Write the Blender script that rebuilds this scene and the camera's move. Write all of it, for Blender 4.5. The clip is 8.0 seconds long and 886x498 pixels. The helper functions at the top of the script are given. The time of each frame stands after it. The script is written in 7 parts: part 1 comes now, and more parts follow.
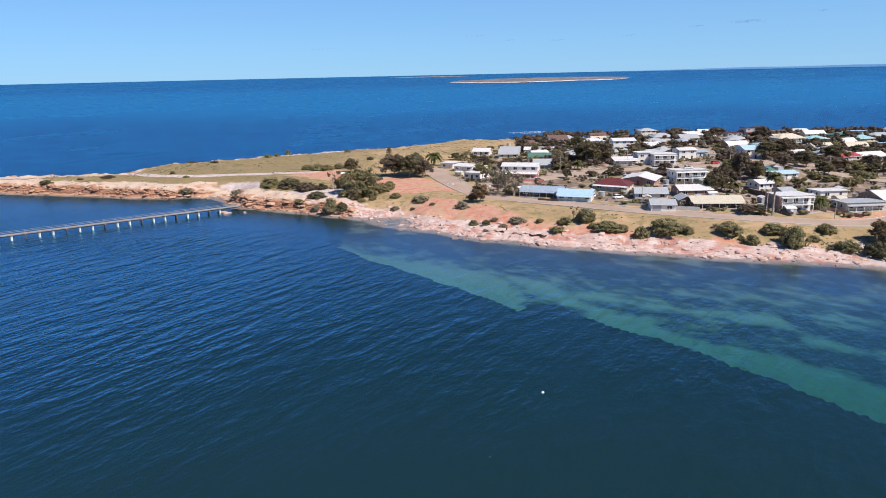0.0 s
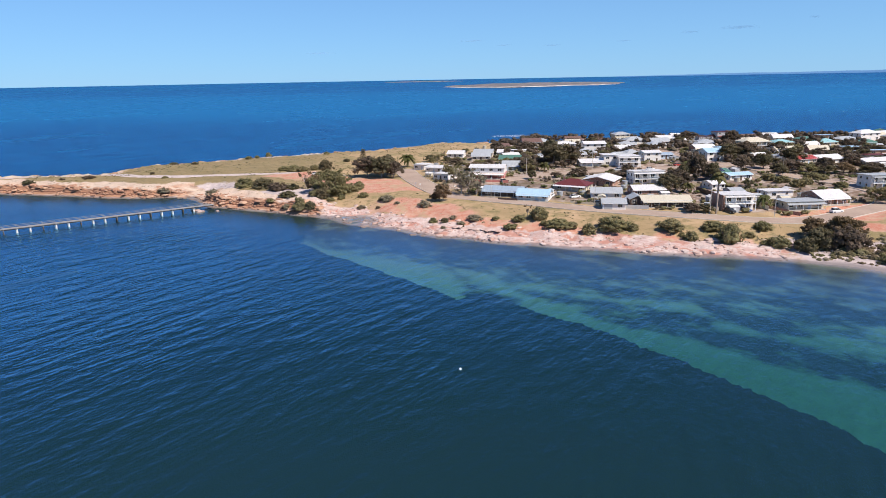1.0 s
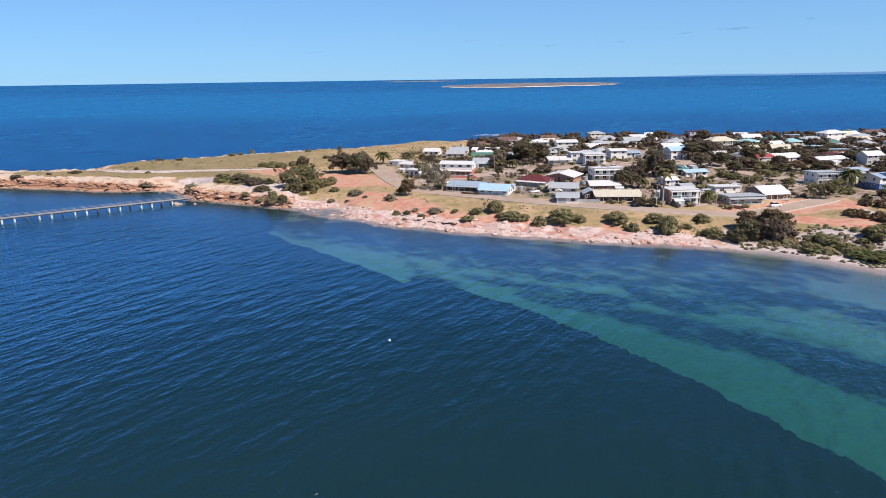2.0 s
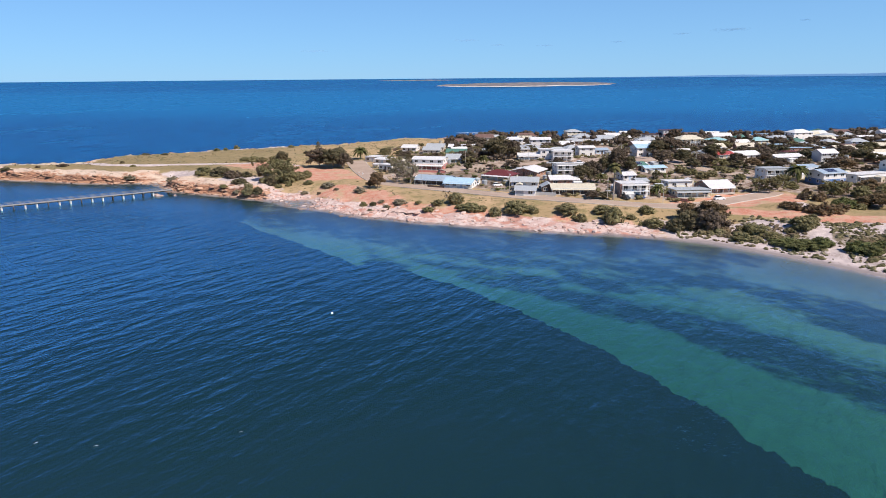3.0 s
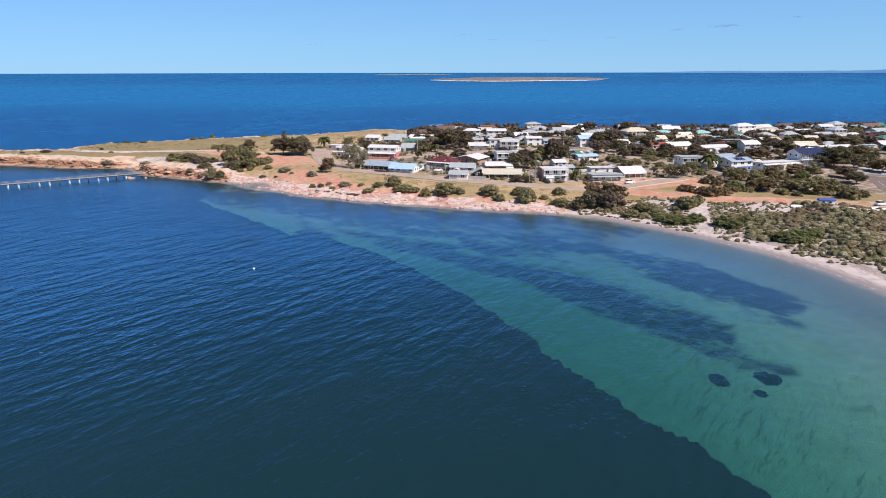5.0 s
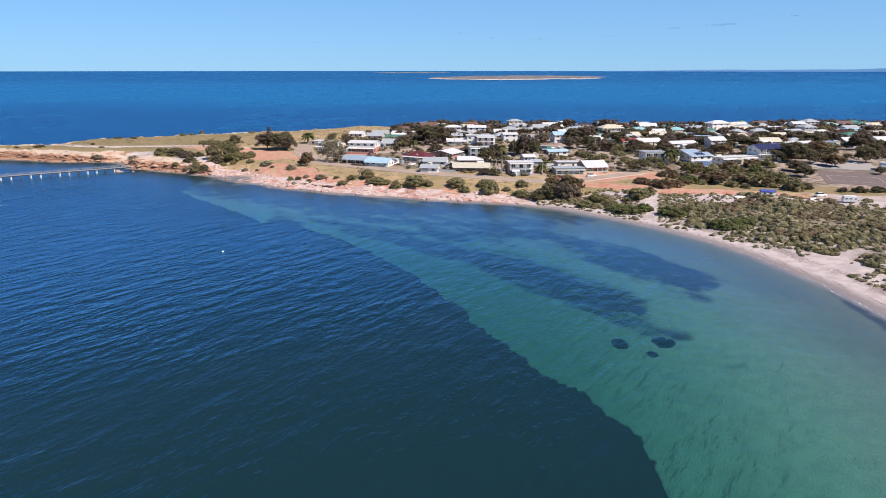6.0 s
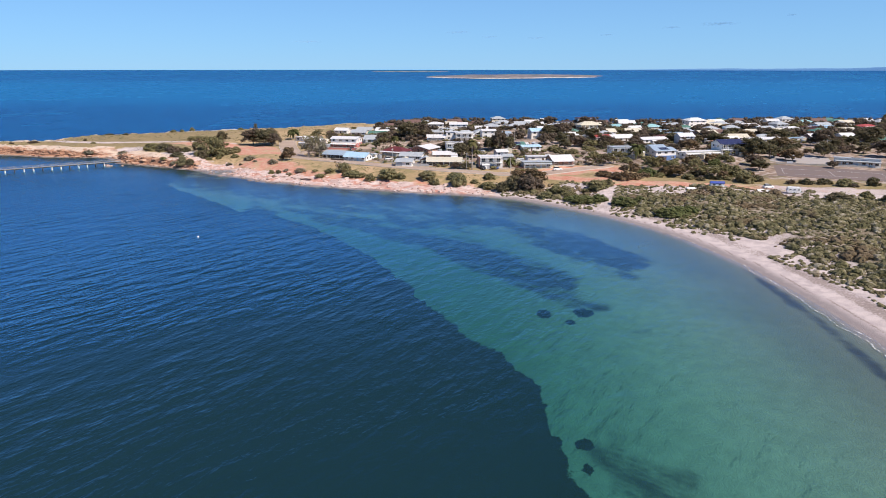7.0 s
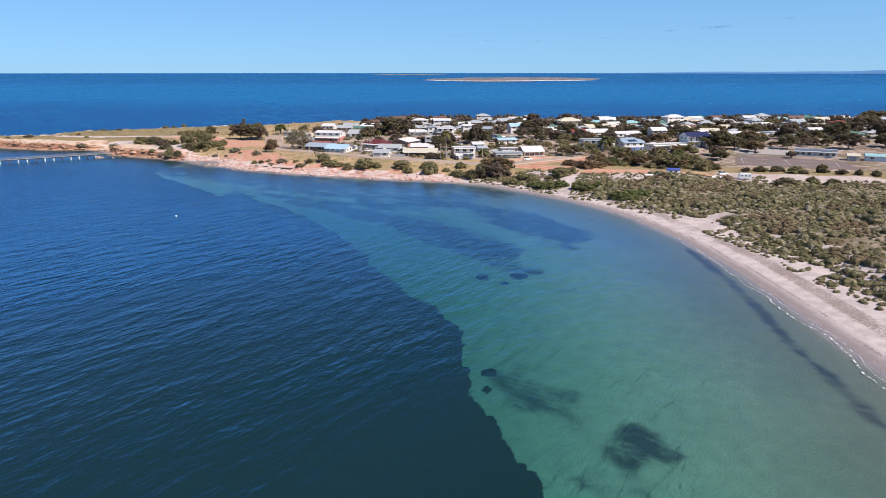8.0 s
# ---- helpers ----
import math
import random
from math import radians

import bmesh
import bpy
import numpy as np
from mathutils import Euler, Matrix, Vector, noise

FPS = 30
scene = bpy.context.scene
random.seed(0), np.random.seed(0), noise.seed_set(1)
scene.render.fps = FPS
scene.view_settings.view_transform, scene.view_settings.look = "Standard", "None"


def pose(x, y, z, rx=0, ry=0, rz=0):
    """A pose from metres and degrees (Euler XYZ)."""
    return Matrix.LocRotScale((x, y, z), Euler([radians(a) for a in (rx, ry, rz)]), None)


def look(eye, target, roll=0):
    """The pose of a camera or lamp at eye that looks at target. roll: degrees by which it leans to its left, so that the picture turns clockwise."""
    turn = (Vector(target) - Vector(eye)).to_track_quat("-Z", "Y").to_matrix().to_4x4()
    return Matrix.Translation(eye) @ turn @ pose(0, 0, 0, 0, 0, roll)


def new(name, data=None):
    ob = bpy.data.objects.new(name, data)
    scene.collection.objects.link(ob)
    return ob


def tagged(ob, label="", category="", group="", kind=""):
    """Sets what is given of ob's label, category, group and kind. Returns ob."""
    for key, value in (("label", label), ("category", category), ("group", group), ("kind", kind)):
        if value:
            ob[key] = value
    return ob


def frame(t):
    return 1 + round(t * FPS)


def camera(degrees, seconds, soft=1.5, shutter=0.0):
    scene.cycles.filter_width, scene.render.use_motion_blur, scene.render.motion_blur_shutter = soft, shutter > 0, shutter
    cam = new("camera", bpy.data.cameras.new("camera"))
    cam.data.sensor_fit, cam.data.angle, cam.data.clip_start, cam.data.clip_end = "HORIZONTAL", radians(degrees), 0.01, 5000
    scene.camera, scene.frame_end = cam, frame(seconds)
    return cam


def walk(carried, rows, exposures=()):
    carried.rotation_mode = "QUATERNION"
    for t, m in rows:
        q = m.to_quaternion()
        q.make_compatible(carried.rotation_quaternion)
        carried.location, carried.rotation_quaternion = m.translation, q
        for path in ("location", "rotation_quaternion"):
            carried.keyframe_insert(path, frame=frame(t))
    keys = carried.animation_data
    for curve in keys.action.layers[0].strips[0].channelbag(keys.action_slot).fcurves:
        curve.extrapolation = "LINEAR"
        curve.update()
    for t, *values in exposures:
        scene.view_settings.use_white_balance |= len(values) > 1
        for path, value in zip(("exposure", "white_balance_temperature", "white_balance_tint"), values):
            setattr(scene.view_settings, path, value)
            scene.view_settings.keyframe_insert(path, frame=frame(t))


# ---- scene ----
cam = camera(68.0, 8.0, soft=0.5)
# seconds, eye x y z, yaw, pitch, roll
ROWS = [
    (0.0, 0.00, 0.00, 43.21, 0.016, -15.027, -1.223),
    (0.5, 4.84, -4.13, 43.41, -0.127, -14.887, -1.231),
    (1.0, 10.64, -8.92, 42.89, -0.286, -14.642, -1.052),
    (1.5, 16.16, -14.37, 42.88, -0.363, -14.647, -0.935),
    (3.0, 32.95, -32.88, 42.62, -0.605, -14.731, -0.463),
    (3.5, 38.25, -38.83, 42.87, -0.624, -14.887, -0.330),
    (4.0, 44.20, -45.79, 42.35, -0.583, -14.889, -0.255),
    (4.5, 48.72, -52.05, 42.58, -0.749, -15.036, -0.159),
    (6.0, 64.73, -71.50, 42.85, -0.767, -15.345, 0.006),
    (6.5, 69.60, -77.66, 42.66, -0.798, -15.352, 0.027),
    (7.0, 75.18, -84.45, 42.71, -0.769, -15.434, 0.011),
    (7.5, 80.30, -90.64, 41.31, -0.732, -15.304, -0.011),
    (8.0, 85.83, -97.55, 38.99, -0.661, -15.120, 0.001),
]


U = 1.22      # metres to a unit of the plan


def eye_pose(x, y, z, yaw, pitch, roll):
    return pose(x * U, y * U, z * U, 0, 0, yaw) @ pose(0, 0, 0, 90 + pitch, 0, 0) @ pose(0, 0, 0, 0, 0, roll)


walk(cam, [(t, eye_pose(*r)) for t, *r in ROWS], [(0.0, 0.2), (8.0, 0.2)])

# ---- light ----
SUN_AZ, SUN_EL = radians(128), radians(50)      # clockwise from +y
world = bpy.data.worlds.new("world")
scene.world = world
world.use_nodes = True
wn = world.node_tree
sky = wn.nodes.new("ShaderNodeTexSky")
sky.sky_type, sky.sun_disc = "NISHITA", False
sky.sun_elevation, sky.sun_rotation = SUN_EL, SUN_AZ
sky.altitude, sky.air_density, sky.dust_density, sky.ozone_density = 0, 0.75, 0.0, 7.0
tint = wn.nodes.new("ShaderNodeMix")                # the camera's cool picture style on the sky
tint.data_type, tint.blend_type = "RGBA", "MULTIPLY"
tint.inputs[0].default_value = 1.0
tint.inputs[7].default_value = (0.61, 0.87, 1.13, 1.0)
wn.links.new(sky.outputs[0], tint.inputs[6])
haze = wn.nodes.new("ShaderNodeMix")                # the even pale blue low over the sea
haze.data_type = "RGBA"
haze.inputs[7].default_value = (2.7, 5.15, 8.1, 1.0)
up = wn.nodes.new("ShaderNodeSeparateXYZ")
low = wn.nodes.new("ShaderNodeMapRange")
wn.links.new(wn.nodes.new("ShaderNodeTexCoord").outputs["Generated"], up.inputs[0])
wn.links.new(up.outputs[2], low.inputs[0])
for socket, value in zip(low.inputs[1:5], (0.0, 0.4, 0.7, 0.0)):
    socket.default_value = value
wn.links.new(low.outputs[0], haze.inputs[0])
wn.links.new(tint.outputs[2], haze.inputs[6])
wn.links.new(haze.outputs[2], wn.nodes["Background"].inputs[0])
wn.nodes["Background"].inputs[1].default_value = 0.098
sun_data = bpy.data.lights.new("sun", "SUN")
sun_data.energy, sun_data.angle, sun_data.color = 5.6, radians(0.53), (1.0, 0.91, 0.835)
sun = new("sun", sun_data)
sd = Vector((math.sin(SUN_AZ) * math.cos(SUN_EL), math.cos(SUN_AZ) * math.cos(SUN_EL), math.sin(SUN_EL)))
sun.matrix_world = look(sd * 300, (0, 0, 0))


# ---- node helpers ----
def node(nt, kind, out=0, **ins):
    n = nt.nodes.new(kind)
    for k, v in ins.items():
        k = k.replace("_", " ")
        if k[0].islower():
            continue
        if k.isdigit() or (k[0] == "I" and k[1:].isdigit()):
            s = n.inputs[int(k[1:])]
        else:
            s = n.inputs[k]
        if isinstance(v, bpy.types.NodeSocket):
            nt.links.new(v, s)
        else:
            s.default_value = v
    return n.outputs[out] if out is not None else n


def math_node(nt, op, a, b=0.0, c=0.0, clamp=False):
    n = nt.nodes.new("ShaderNodeMath")
    n.operation, n.use_clamp = op, clamp
    for i, v in enumerate((a, b, c)):
        if isinstance(v, bpy.types.NodeSocket):
            nt.links.new(v, n.inputs[i])
        else:
            n.inputs[i].default_value = v
    return n.outputs[0]


def mix_col(nt, fac, a, b, kind="MIX"):
    n = nt.nodes.new("ShaderNodeMix")
    n.data_type, n.blend_type, n.clamp_factor = "RGBA", kind, True
    for s, v in ((n.inputs[0], fac), (n.inputs[6], a), (n.inputs[7], b)):
        if isinstance(v, bpy.types.NodeSocket):
            nt.links.new(v, s)
        else:
            s.default_value = v if not isinstance(v, tuple) else (*v, 1.0)[:4]
    return n.outputs[2]


def ramp(nt, fac, lo, hi, a=0.0, b=1.0):
    n = nt.nodes.new("ShaderNodeMapRange")
    n.interpolation_type = "SMOOTHSTEP"
    for i, v in enumerate((fac, lo, hi, a, b)):
        if isinstance(v, bpy.types.NodeSocket):
            nt.links.new(v, n.inputs[i])
        else:
            n.inputs[i].default_value = v
    return n.outputs[0]


def noise_tex(nt, vec, scale, detail=4.0, rough=0.55, out=0):
    return node(nt, "ShaderNodeTexNoise", out, Vector=vec, Scale=scale, Detail=detail, Roughness=rough)


def coords(nt, which="Object", scale=(1, 1, 1), rot=(0, 0, 0)):
    tc = nt.nodes.new("ShaderNodeTexCoord")
    mp = nt.nodes.new("ShaderNodeMapping")
    nt.links.new(tc.outputs[which], mp.inputs[0])
    mp.inputs["Scale"].default_value, mp.inputs["Rotation"].default_value = scale, rot
    return mp.outputs[0]


def world_pos(nt):
    return nt.nodes.new("ShaderNodeNewGeometry").outputs["Position"]


def attr(nt, name):
    a = nt.nodes.new("ShaderNodeAttribute")
    a.attribute_name = name
    return a.outputs["Fac"]


def material(name, fill):
    m = bpy.data.materials.new(name)
    m.use_nodes = True
    nt = m.node_tree
    bsdf = nt.nodes["Principled BSDF"]
    fill(nt, bsdf)
    return m


def set_in(nt, bsdf, **ins):
    for k, v in ins.items():
        s = bsdf.inputs[k.replace("_", " ")]
        if isinstance(v, bpy.types.NodeSocket):
            nt.links.new(v, s)
        else:
            s.default_value = (*v, 1.0)[:4] if isinstance(v, tuple) else v


def bump(nt, height, strength=0.5, distance=0.1):
    return node(nt, "ShaderNodeBump", 0, Strength=strength, Distance=distance, Height=height)


def rough_paint(name, col, var=0.12, rough=0.6, scale=0.8, spec=0.4, dirt=(0.30, 0.22, 0.15), dirt_amount=0.25):
    """A painted or rendered surface with grime at two scales and a shift from thing to thing."""
    def fill(nt, b):
        p = world_pos(nt)
        n1, n2 = noise_tex(nt, p, scale, 5), noise_tex(nt, p, scale * 9, 3)
        rnd = nt.nodes.new("ShaderNodeObjectInfo").outputs["Random"]
        c = mix_col(nt, ramp(nt, n1, 0.35, 0.75, 0, dirt_amount), col, dirt)
        c = mix_col(nt, ramp(nt, n2, 0.3, 0.7, 0, var), c, tuple(v * 0.55 for v in col))
        c = mix_col(nt, ramp(nt, rnd, 0, 1, 0, var), c, tuple(min(1, v * 1.25) for v in col))
        set_in(nt, b, Base_Color=c, Roughness=ramp(nt, n1, 0.2, 0.8, rough - 0.1, rough + 0.15), Normal=bump(nt, n2, 0.25, 0.02))
        b.inputs["Specular IOR Level"].default_value = spec
    return material(name, fill)


def sheet_metal(name, col, rough=0.42, rust=0.15):
    """Corrugated roof sheet: ribs run down the slope (local y of the roof)."""
    def fill(nt, b):
        v = coords(nt, "UV")
        p = world_pos(nt)
        wave = nt.nodes.new("ShaderNodeTexWave")
        wave.wave_type, wave.bands_direction, wave.wave_profile = "BANDS", "X", "SIN"
        nt.links.new(v, wave.inputs["Vector"])
        wave.inputs["Scale"].default_value = 1.4
        streak = noise_tex(nt, coords(nt, "UV", (2.2, 0.25, 1)), 1.0, 4)
        n1 = noise_tex(nt, p, 0.5, 5)
        c = mix_col(nt, ramp(nt, streak, 0.4, 0.75, 0, 0.35), col, tuple(x * 0.62 for x in col))
        c = mix_col(nt, ramp(nt, n1, 0.55, 0.8, 0, rust), c, (0.28, 0.14, 0.08))
        c = mix_col(nt, ramp(nt, wave.outputs["Fac"], 0.0, 0.35, 0.22, 0), c, tuple(x * 0.4 for x in col))
        set_in(nt, b, Base_Color=c, Roughness=ramp(nt, n1, 0.3, 0.7, rough, rough + 0.2), Normal=bump(nt, wave.outputs["Fac"], 0.5, 0.05))
        b.inputs["Metallic"].default_value = 0.1
    return material(name, fill)


# ---- plan of land and sea ----
SHORE = [(-230, 275), (-205, 268), (-178, 261.5), (-160, 256.5), (-143, 252), (-125, 247), (-113, 243), (-101, 241), (-93, 243), (-84, 240), (-77, 232), (-70, 222),
         (-59, 216), (-51, 212), (-44, 208), (-33, 203), (-24, 199), (-16, 188), (-4, 181), (10, 170), (24, 163), (37, 157), (56, 150),
         (78, 143), (92, 139), (104, 132), (117, 118), (127, 105), (135, 91), (140, 78), (145, 55), (147, 30), (147, 9), (146, -20), (135, -90), (110, -200), (90, -5400)]
FAR_SHORE = [(5400, -5400), (5400, 900), (1500, 640), (700, 500), (400, 440), (269, 408), (150, 406), (75, 406), (40, 400), (20, 407), (5, 402), (-9, 382),
             (-27, 370), (-56, 358), (-90, 345), (-106, 330), (-120, 325), (-134, 320), (-140, 305), (-141, 290), (-154, 291), (-168, 291), (-186, 288), (-208, 285), (-228, 281)]
COAST = np.array(SHORE + FAR_SHORE, float)


def seg_dist(px, py, a, b):
    d = b - a
    t = np.clip(((px - a[0]) * d[0] + (py - a[1]) * d[1]) / (d @ d), 0, 1)
    return np.hypot(px - a[0] - t * d[0], py - a[1] - t * d[1])


def line_dist(px, py, pts):
    pts = np.array(pts, float)
    out = np.full(np.shape(px), 1e9)
    for a, b in zip(pts[:-1], pts[1:]):
        out = np.minimum(out, seg_dist(px, py, a, b))
    return out


def poly_dist(px, py, pts):
    """Metres inside a closed outline (outside: minus)."""
    pts = np.array(pts, float)
    out = line_dist(px, py, np.vstack([pts, pts[:1]]))
    inside = np.zeros(np.shape(px), bool)
    for a, b in zip(pts, np.roll(pts, -1, 0)):
        hit = ((a[1] > py) != (b[1] > py)) & (px < (b[0] - a[0]) * (py - a[1]) / (b[1] - a[1] + 1e-12) + a[0])
        inside ^= hit
    return np.where(inside, out, -out)


def smooth(x, a, b):
    t = np.clip((x - a) / (b - a), 0, 1)
    return t * t * (3 - 2 * t)


RNG = np.random.default_rng(7)
TABLE = RNG.random((256, 256))


def vnoise(x, y):
    """Smooth value noise, 0 to 1, one cell a unit."""
    xi, yi = np.floor(x).astype(int), np.floor(y).astype(int)
    fx, fy = x - xi, y - yi
    fx, fy = fx * fx * (3 - 2 * fx), fy * fy * (3 - 2 * fy)
    g = lambda i, j: TABLE[(xi + i) % 256, (yi + j) % 256]
    return (g(0, 0) * (1 - fx) + g(1, 0) * fx) * (1 - fy) + (g(0, 1) * (1 - fx) + g(1, 1) * fx) * fy


def fbm(x, y, n=4):
    out, amp, total = 0, 1.0, 0
    for k in range(n):
        out, total = out + amp * vnoise(x * 2**k + 17 * k, y * 2**k + 31 * k), total + amp
        amp *= 0.5
    return out / total


ROADS = {
    "shore": ([(13, 214), (22, 206), (37, 197), (50, 188), (62, 181), (80, 172.5), (98, 167), (115, 166), (130, 174), (142, 180), (151, 190)], 7.0),
    "side": ([(-5, 280), (0, 255), (6, 234), (13, 214)], 8.5),
    "north": ([(151, 190), (154, 203), (152, 218), (146, 230), (140, 246), (133, 262), (128, 290), (122, 325)], 7.0),
    "back": ([(9, 228), (18, 234), (30, 239), (43, 247), (57, 256), (96, 264), (133, 262)], 6.5),
}
RED_TRACK = [(118, 160), (131, 151), (145, 146), (164, 140), (184, 136), (200, 129), (216, 122), (240, 113), (300, 95)]
HEAD_TRACK = [(-30, 262), (-52, 270), (-79, 268), (-103, 267), (-118, 270), (-134, 281), (-160, 279), (-195, 274)]
FAR_RIM = [(-205, 279), (-170, 283), (-150, 287), (-139, 294), (-136, 312), (-118, 322), (-90, 338), (-56, 351)]
COVE = [(-25, 199), (-18, 198.5), (-12, 201), (-8, 192), (-9, 185), (-15, 184), (-20, 193)]
BEACH_PATH = [(146, 168), (143, 158), (139, 148), (136, 139), (132, 129), (129, 118), (126, 108)]


def coast_dist(x, y):
    return poly_dist(x, y, COAST)


def ground_parts(x, y):
    """Height and inland distance of the bare land and sea bed."""
    d = coast_dist(x, y) + (fbm(x / 9, y / 9) - 0.5) * 3.5 * smooth(95 - x, 0, 15)
    far = smooth(y, 300, 330) * smooth(400 - x, 0, 100)
    cliff = np.maximum(smooth(-x, 22, 34), far)
    beach = smooth(x, 84, 106) * (1 - far)
    ledge = 1 - np.clip(cliff + beach, 0, 1)
    h_cliff = 0.4 * smooth(d, -1, 0.5) + 3.0 * smooth(d + 3.0 * (fbm(x / 6 + 9, y / 6) - 0.5), 0.2, 3.4) + 0.5 * smooth(d, 3, 9) + 0.8 * smooth(d, 8, 30)
    h_ledge = 0.8 * smooth(d, -1, 2) + 0.5 * smooth(d, 3, 9) + 2.6 * smooth(d + 4 * (fbm(x / 8, y / 8 + 5) - 0.5), 8, 26)
    h_beach = 0.1 * np.clip(d, -2, 13) + 1.6 * smooth(d, 14, 26) + 1.0 * smooth(d, 26, 50)
    land = cliff * h_cliff + ledge * h_ledge + beach * h_beach
    inner = smooth(d, 50, 170) * 1.6
    land = land * (0.2 + 0.8 * smooth(np.hypot(x + 82, y - 242), 5, 15))      # the little beach by the jetty
    land = land * (1 - 0.75 * smooth(poly_dist(x, y, COVE), -4, 2))
    rough = (fbm(x / 3.1, y / 3.1) - 0.5) * (2.0 * smooth(d, -3, 2) * (1 - smooth(d, 8, 16)) * np.clip(cliff + 0.7 * ledge, 0, 1) + 0.25 * smooth(d, 10, 25))
    steps = land + rough
    rocky = np.clip(cliff + ledge, 0, 1) * (1 - smooth(d, 9, 14)) * smooth(d, -2, 1)
    strata = np.floor(steps / 0.55) * 0.55 + 0.55 * smooth(steps / 0.55 - np.floor(steps / 0.55), 0.55, 1.0)
    land = steps * (1 - rocky) + strata * rocky
    dune = beach * smooth(d, 16, 30) * (fbm(x / 14 + 3, y / 14) - 0.5) * 2.6
    bay = 1 - np.maximum(smooth(y, 255, 300) * smooth(300 - x, -50, 0), smooth(y, 400, 470))
    bed = -0.35 - 0.045 * np.clip(-d, 0, 62) - 9 * smooth(-d, 30, 220) * (1 - 0.65 * bay) - 9 * smooth(-d, 0, 22) * (1 - bay)
    z = np.where(d > 0, land + inner + dune, 0)
    z = z * smooth(d, -1.5, 1.5) + bed * (1 - smooth(d, -3.5, 0.5))
    return z, d, cliff, ledge, beach


def resample(pts, step=2.0):
    """Points every step metres along a rounded line."""
    p = np.array(pts, float)
    for _ in range(2):
        q = [p[0]]
        for a, b in zip(p[:-1], p[1:]):
            q += [0.75 * a + 0.25 * b, 0.25 * a + 0.75 * b]
        p = np.array(q + [p[-1]])
    s = np.r_[0, np.cumsum(np.hypot(*np.diff(p, axis=0).T))]
    u = np.linspace(0, s[-1], max(2, int(s[-1] / step)))
    return np.stack([np.interp(u, s, p[:, 0]), np.interp(u, s, p[:, 1])], -1)


def even(z, n=7):
    k = np.ones(2 * n + 1) / (2 * n + 1)
    return np.convolve(np.pad(z, n, mode="edge"), k, mode="valid")


def axis(lo, hi, step, end):
    core = list(np.arange(lo, hi + 0.1, step))
    up, dn, s = [hi], [lo], step
    while up[-1] < end or dn[-1] > -end:
        s *= 1.17
        up.append(up[-1] + s), dn.append(dn[-1] - s)
    return np.array(dn[:0:-1] + core + up[1:])


GX, GY = axis(-225, 265, 1.15, 5200), axis(-50, 412, 1.15, 5200)
XX, YY = np.meshgrid(GX, GY, indexing="ij")
ZZ, DD, CLIFF, LEDGE, BEACH = ground_parts(XX, YY)
# roads and the sports ground are levelled into the land
ROAD_LINES = {}
for key, (pts, wide) in ROADS.items():
    line = resample(pts)
    zr = even(ground_parts(line[:, 0], line[:, 1])[0])
    ROAD_LINES[key] = (line, zr, wide)
    near = np.full(XX.shape, 1e9)
    level = np.zeros(XX.shape)
    box_ = (XX > line[:, 0].min() - 12) & (XX < line[:, 0].max() + 12) & (YY > line[:, 1].min() - 12) & (YY < line[:, 1].max() + 12)
    for (lx, ly), lz in zip(line, zr):
        d = np.hypot(XX[box_] - lx, YY[box_] - ly)
        got = d < near[box_]
        near[box_] = np.where(got, d, near[box_])
        level[box_] = np.where(got, lz, level[box_])
    k = smooth(near, wide / 2 + 0.8, wide / 2 + 5)
    ZZ = ZZ * k + (level - 0.06) * (1 - k)
SPORTS = [(198, 150), (226, 139), (243, 134), (262, 158), (262, 185), (280, 210), (245, 232), (226, 216), (212, 186)]
SPORTS_Z = 4.6
k = smooth(poly_dist(XX, YY, SPORTS), -9, 1)
ZZ = ZZ * (1 - k) + SPORTS_Z * k


def ground_z(x, y):
    i, j = np.clip(np.searchsorted(GX, x) - 1, 0, len(GX) - 2), np.clip(np.searchsorted(GY, y) - 1, 0, len(GY) - 2)
    u, v = (x - GX[i]) / (GX[i + 1] - GX[i]), (y - GY[j]) / (GY[j + 1] - GY[j])
    z = (ZZ[i, j] * (1 - u) + ZZ[i + 1, j] * u) * (1 - v) + (ZZ[i, j + 1] * (1 - u) + ZZ[i + 1, j + 1] * u) * v
    return float(z) if np.ndim(z) == 0 else z


RR = np.hypot(XX, YY)
PLAN = (XX, YY, RR)
R_SEA = 3980.0
RISE = 30 * np.clip((np.minimum(RR, R_SEA) - 2300) / (R_SEA - 2300), 0, None) ** 2     # the far sea lifts to the true skyline within the lens's reach


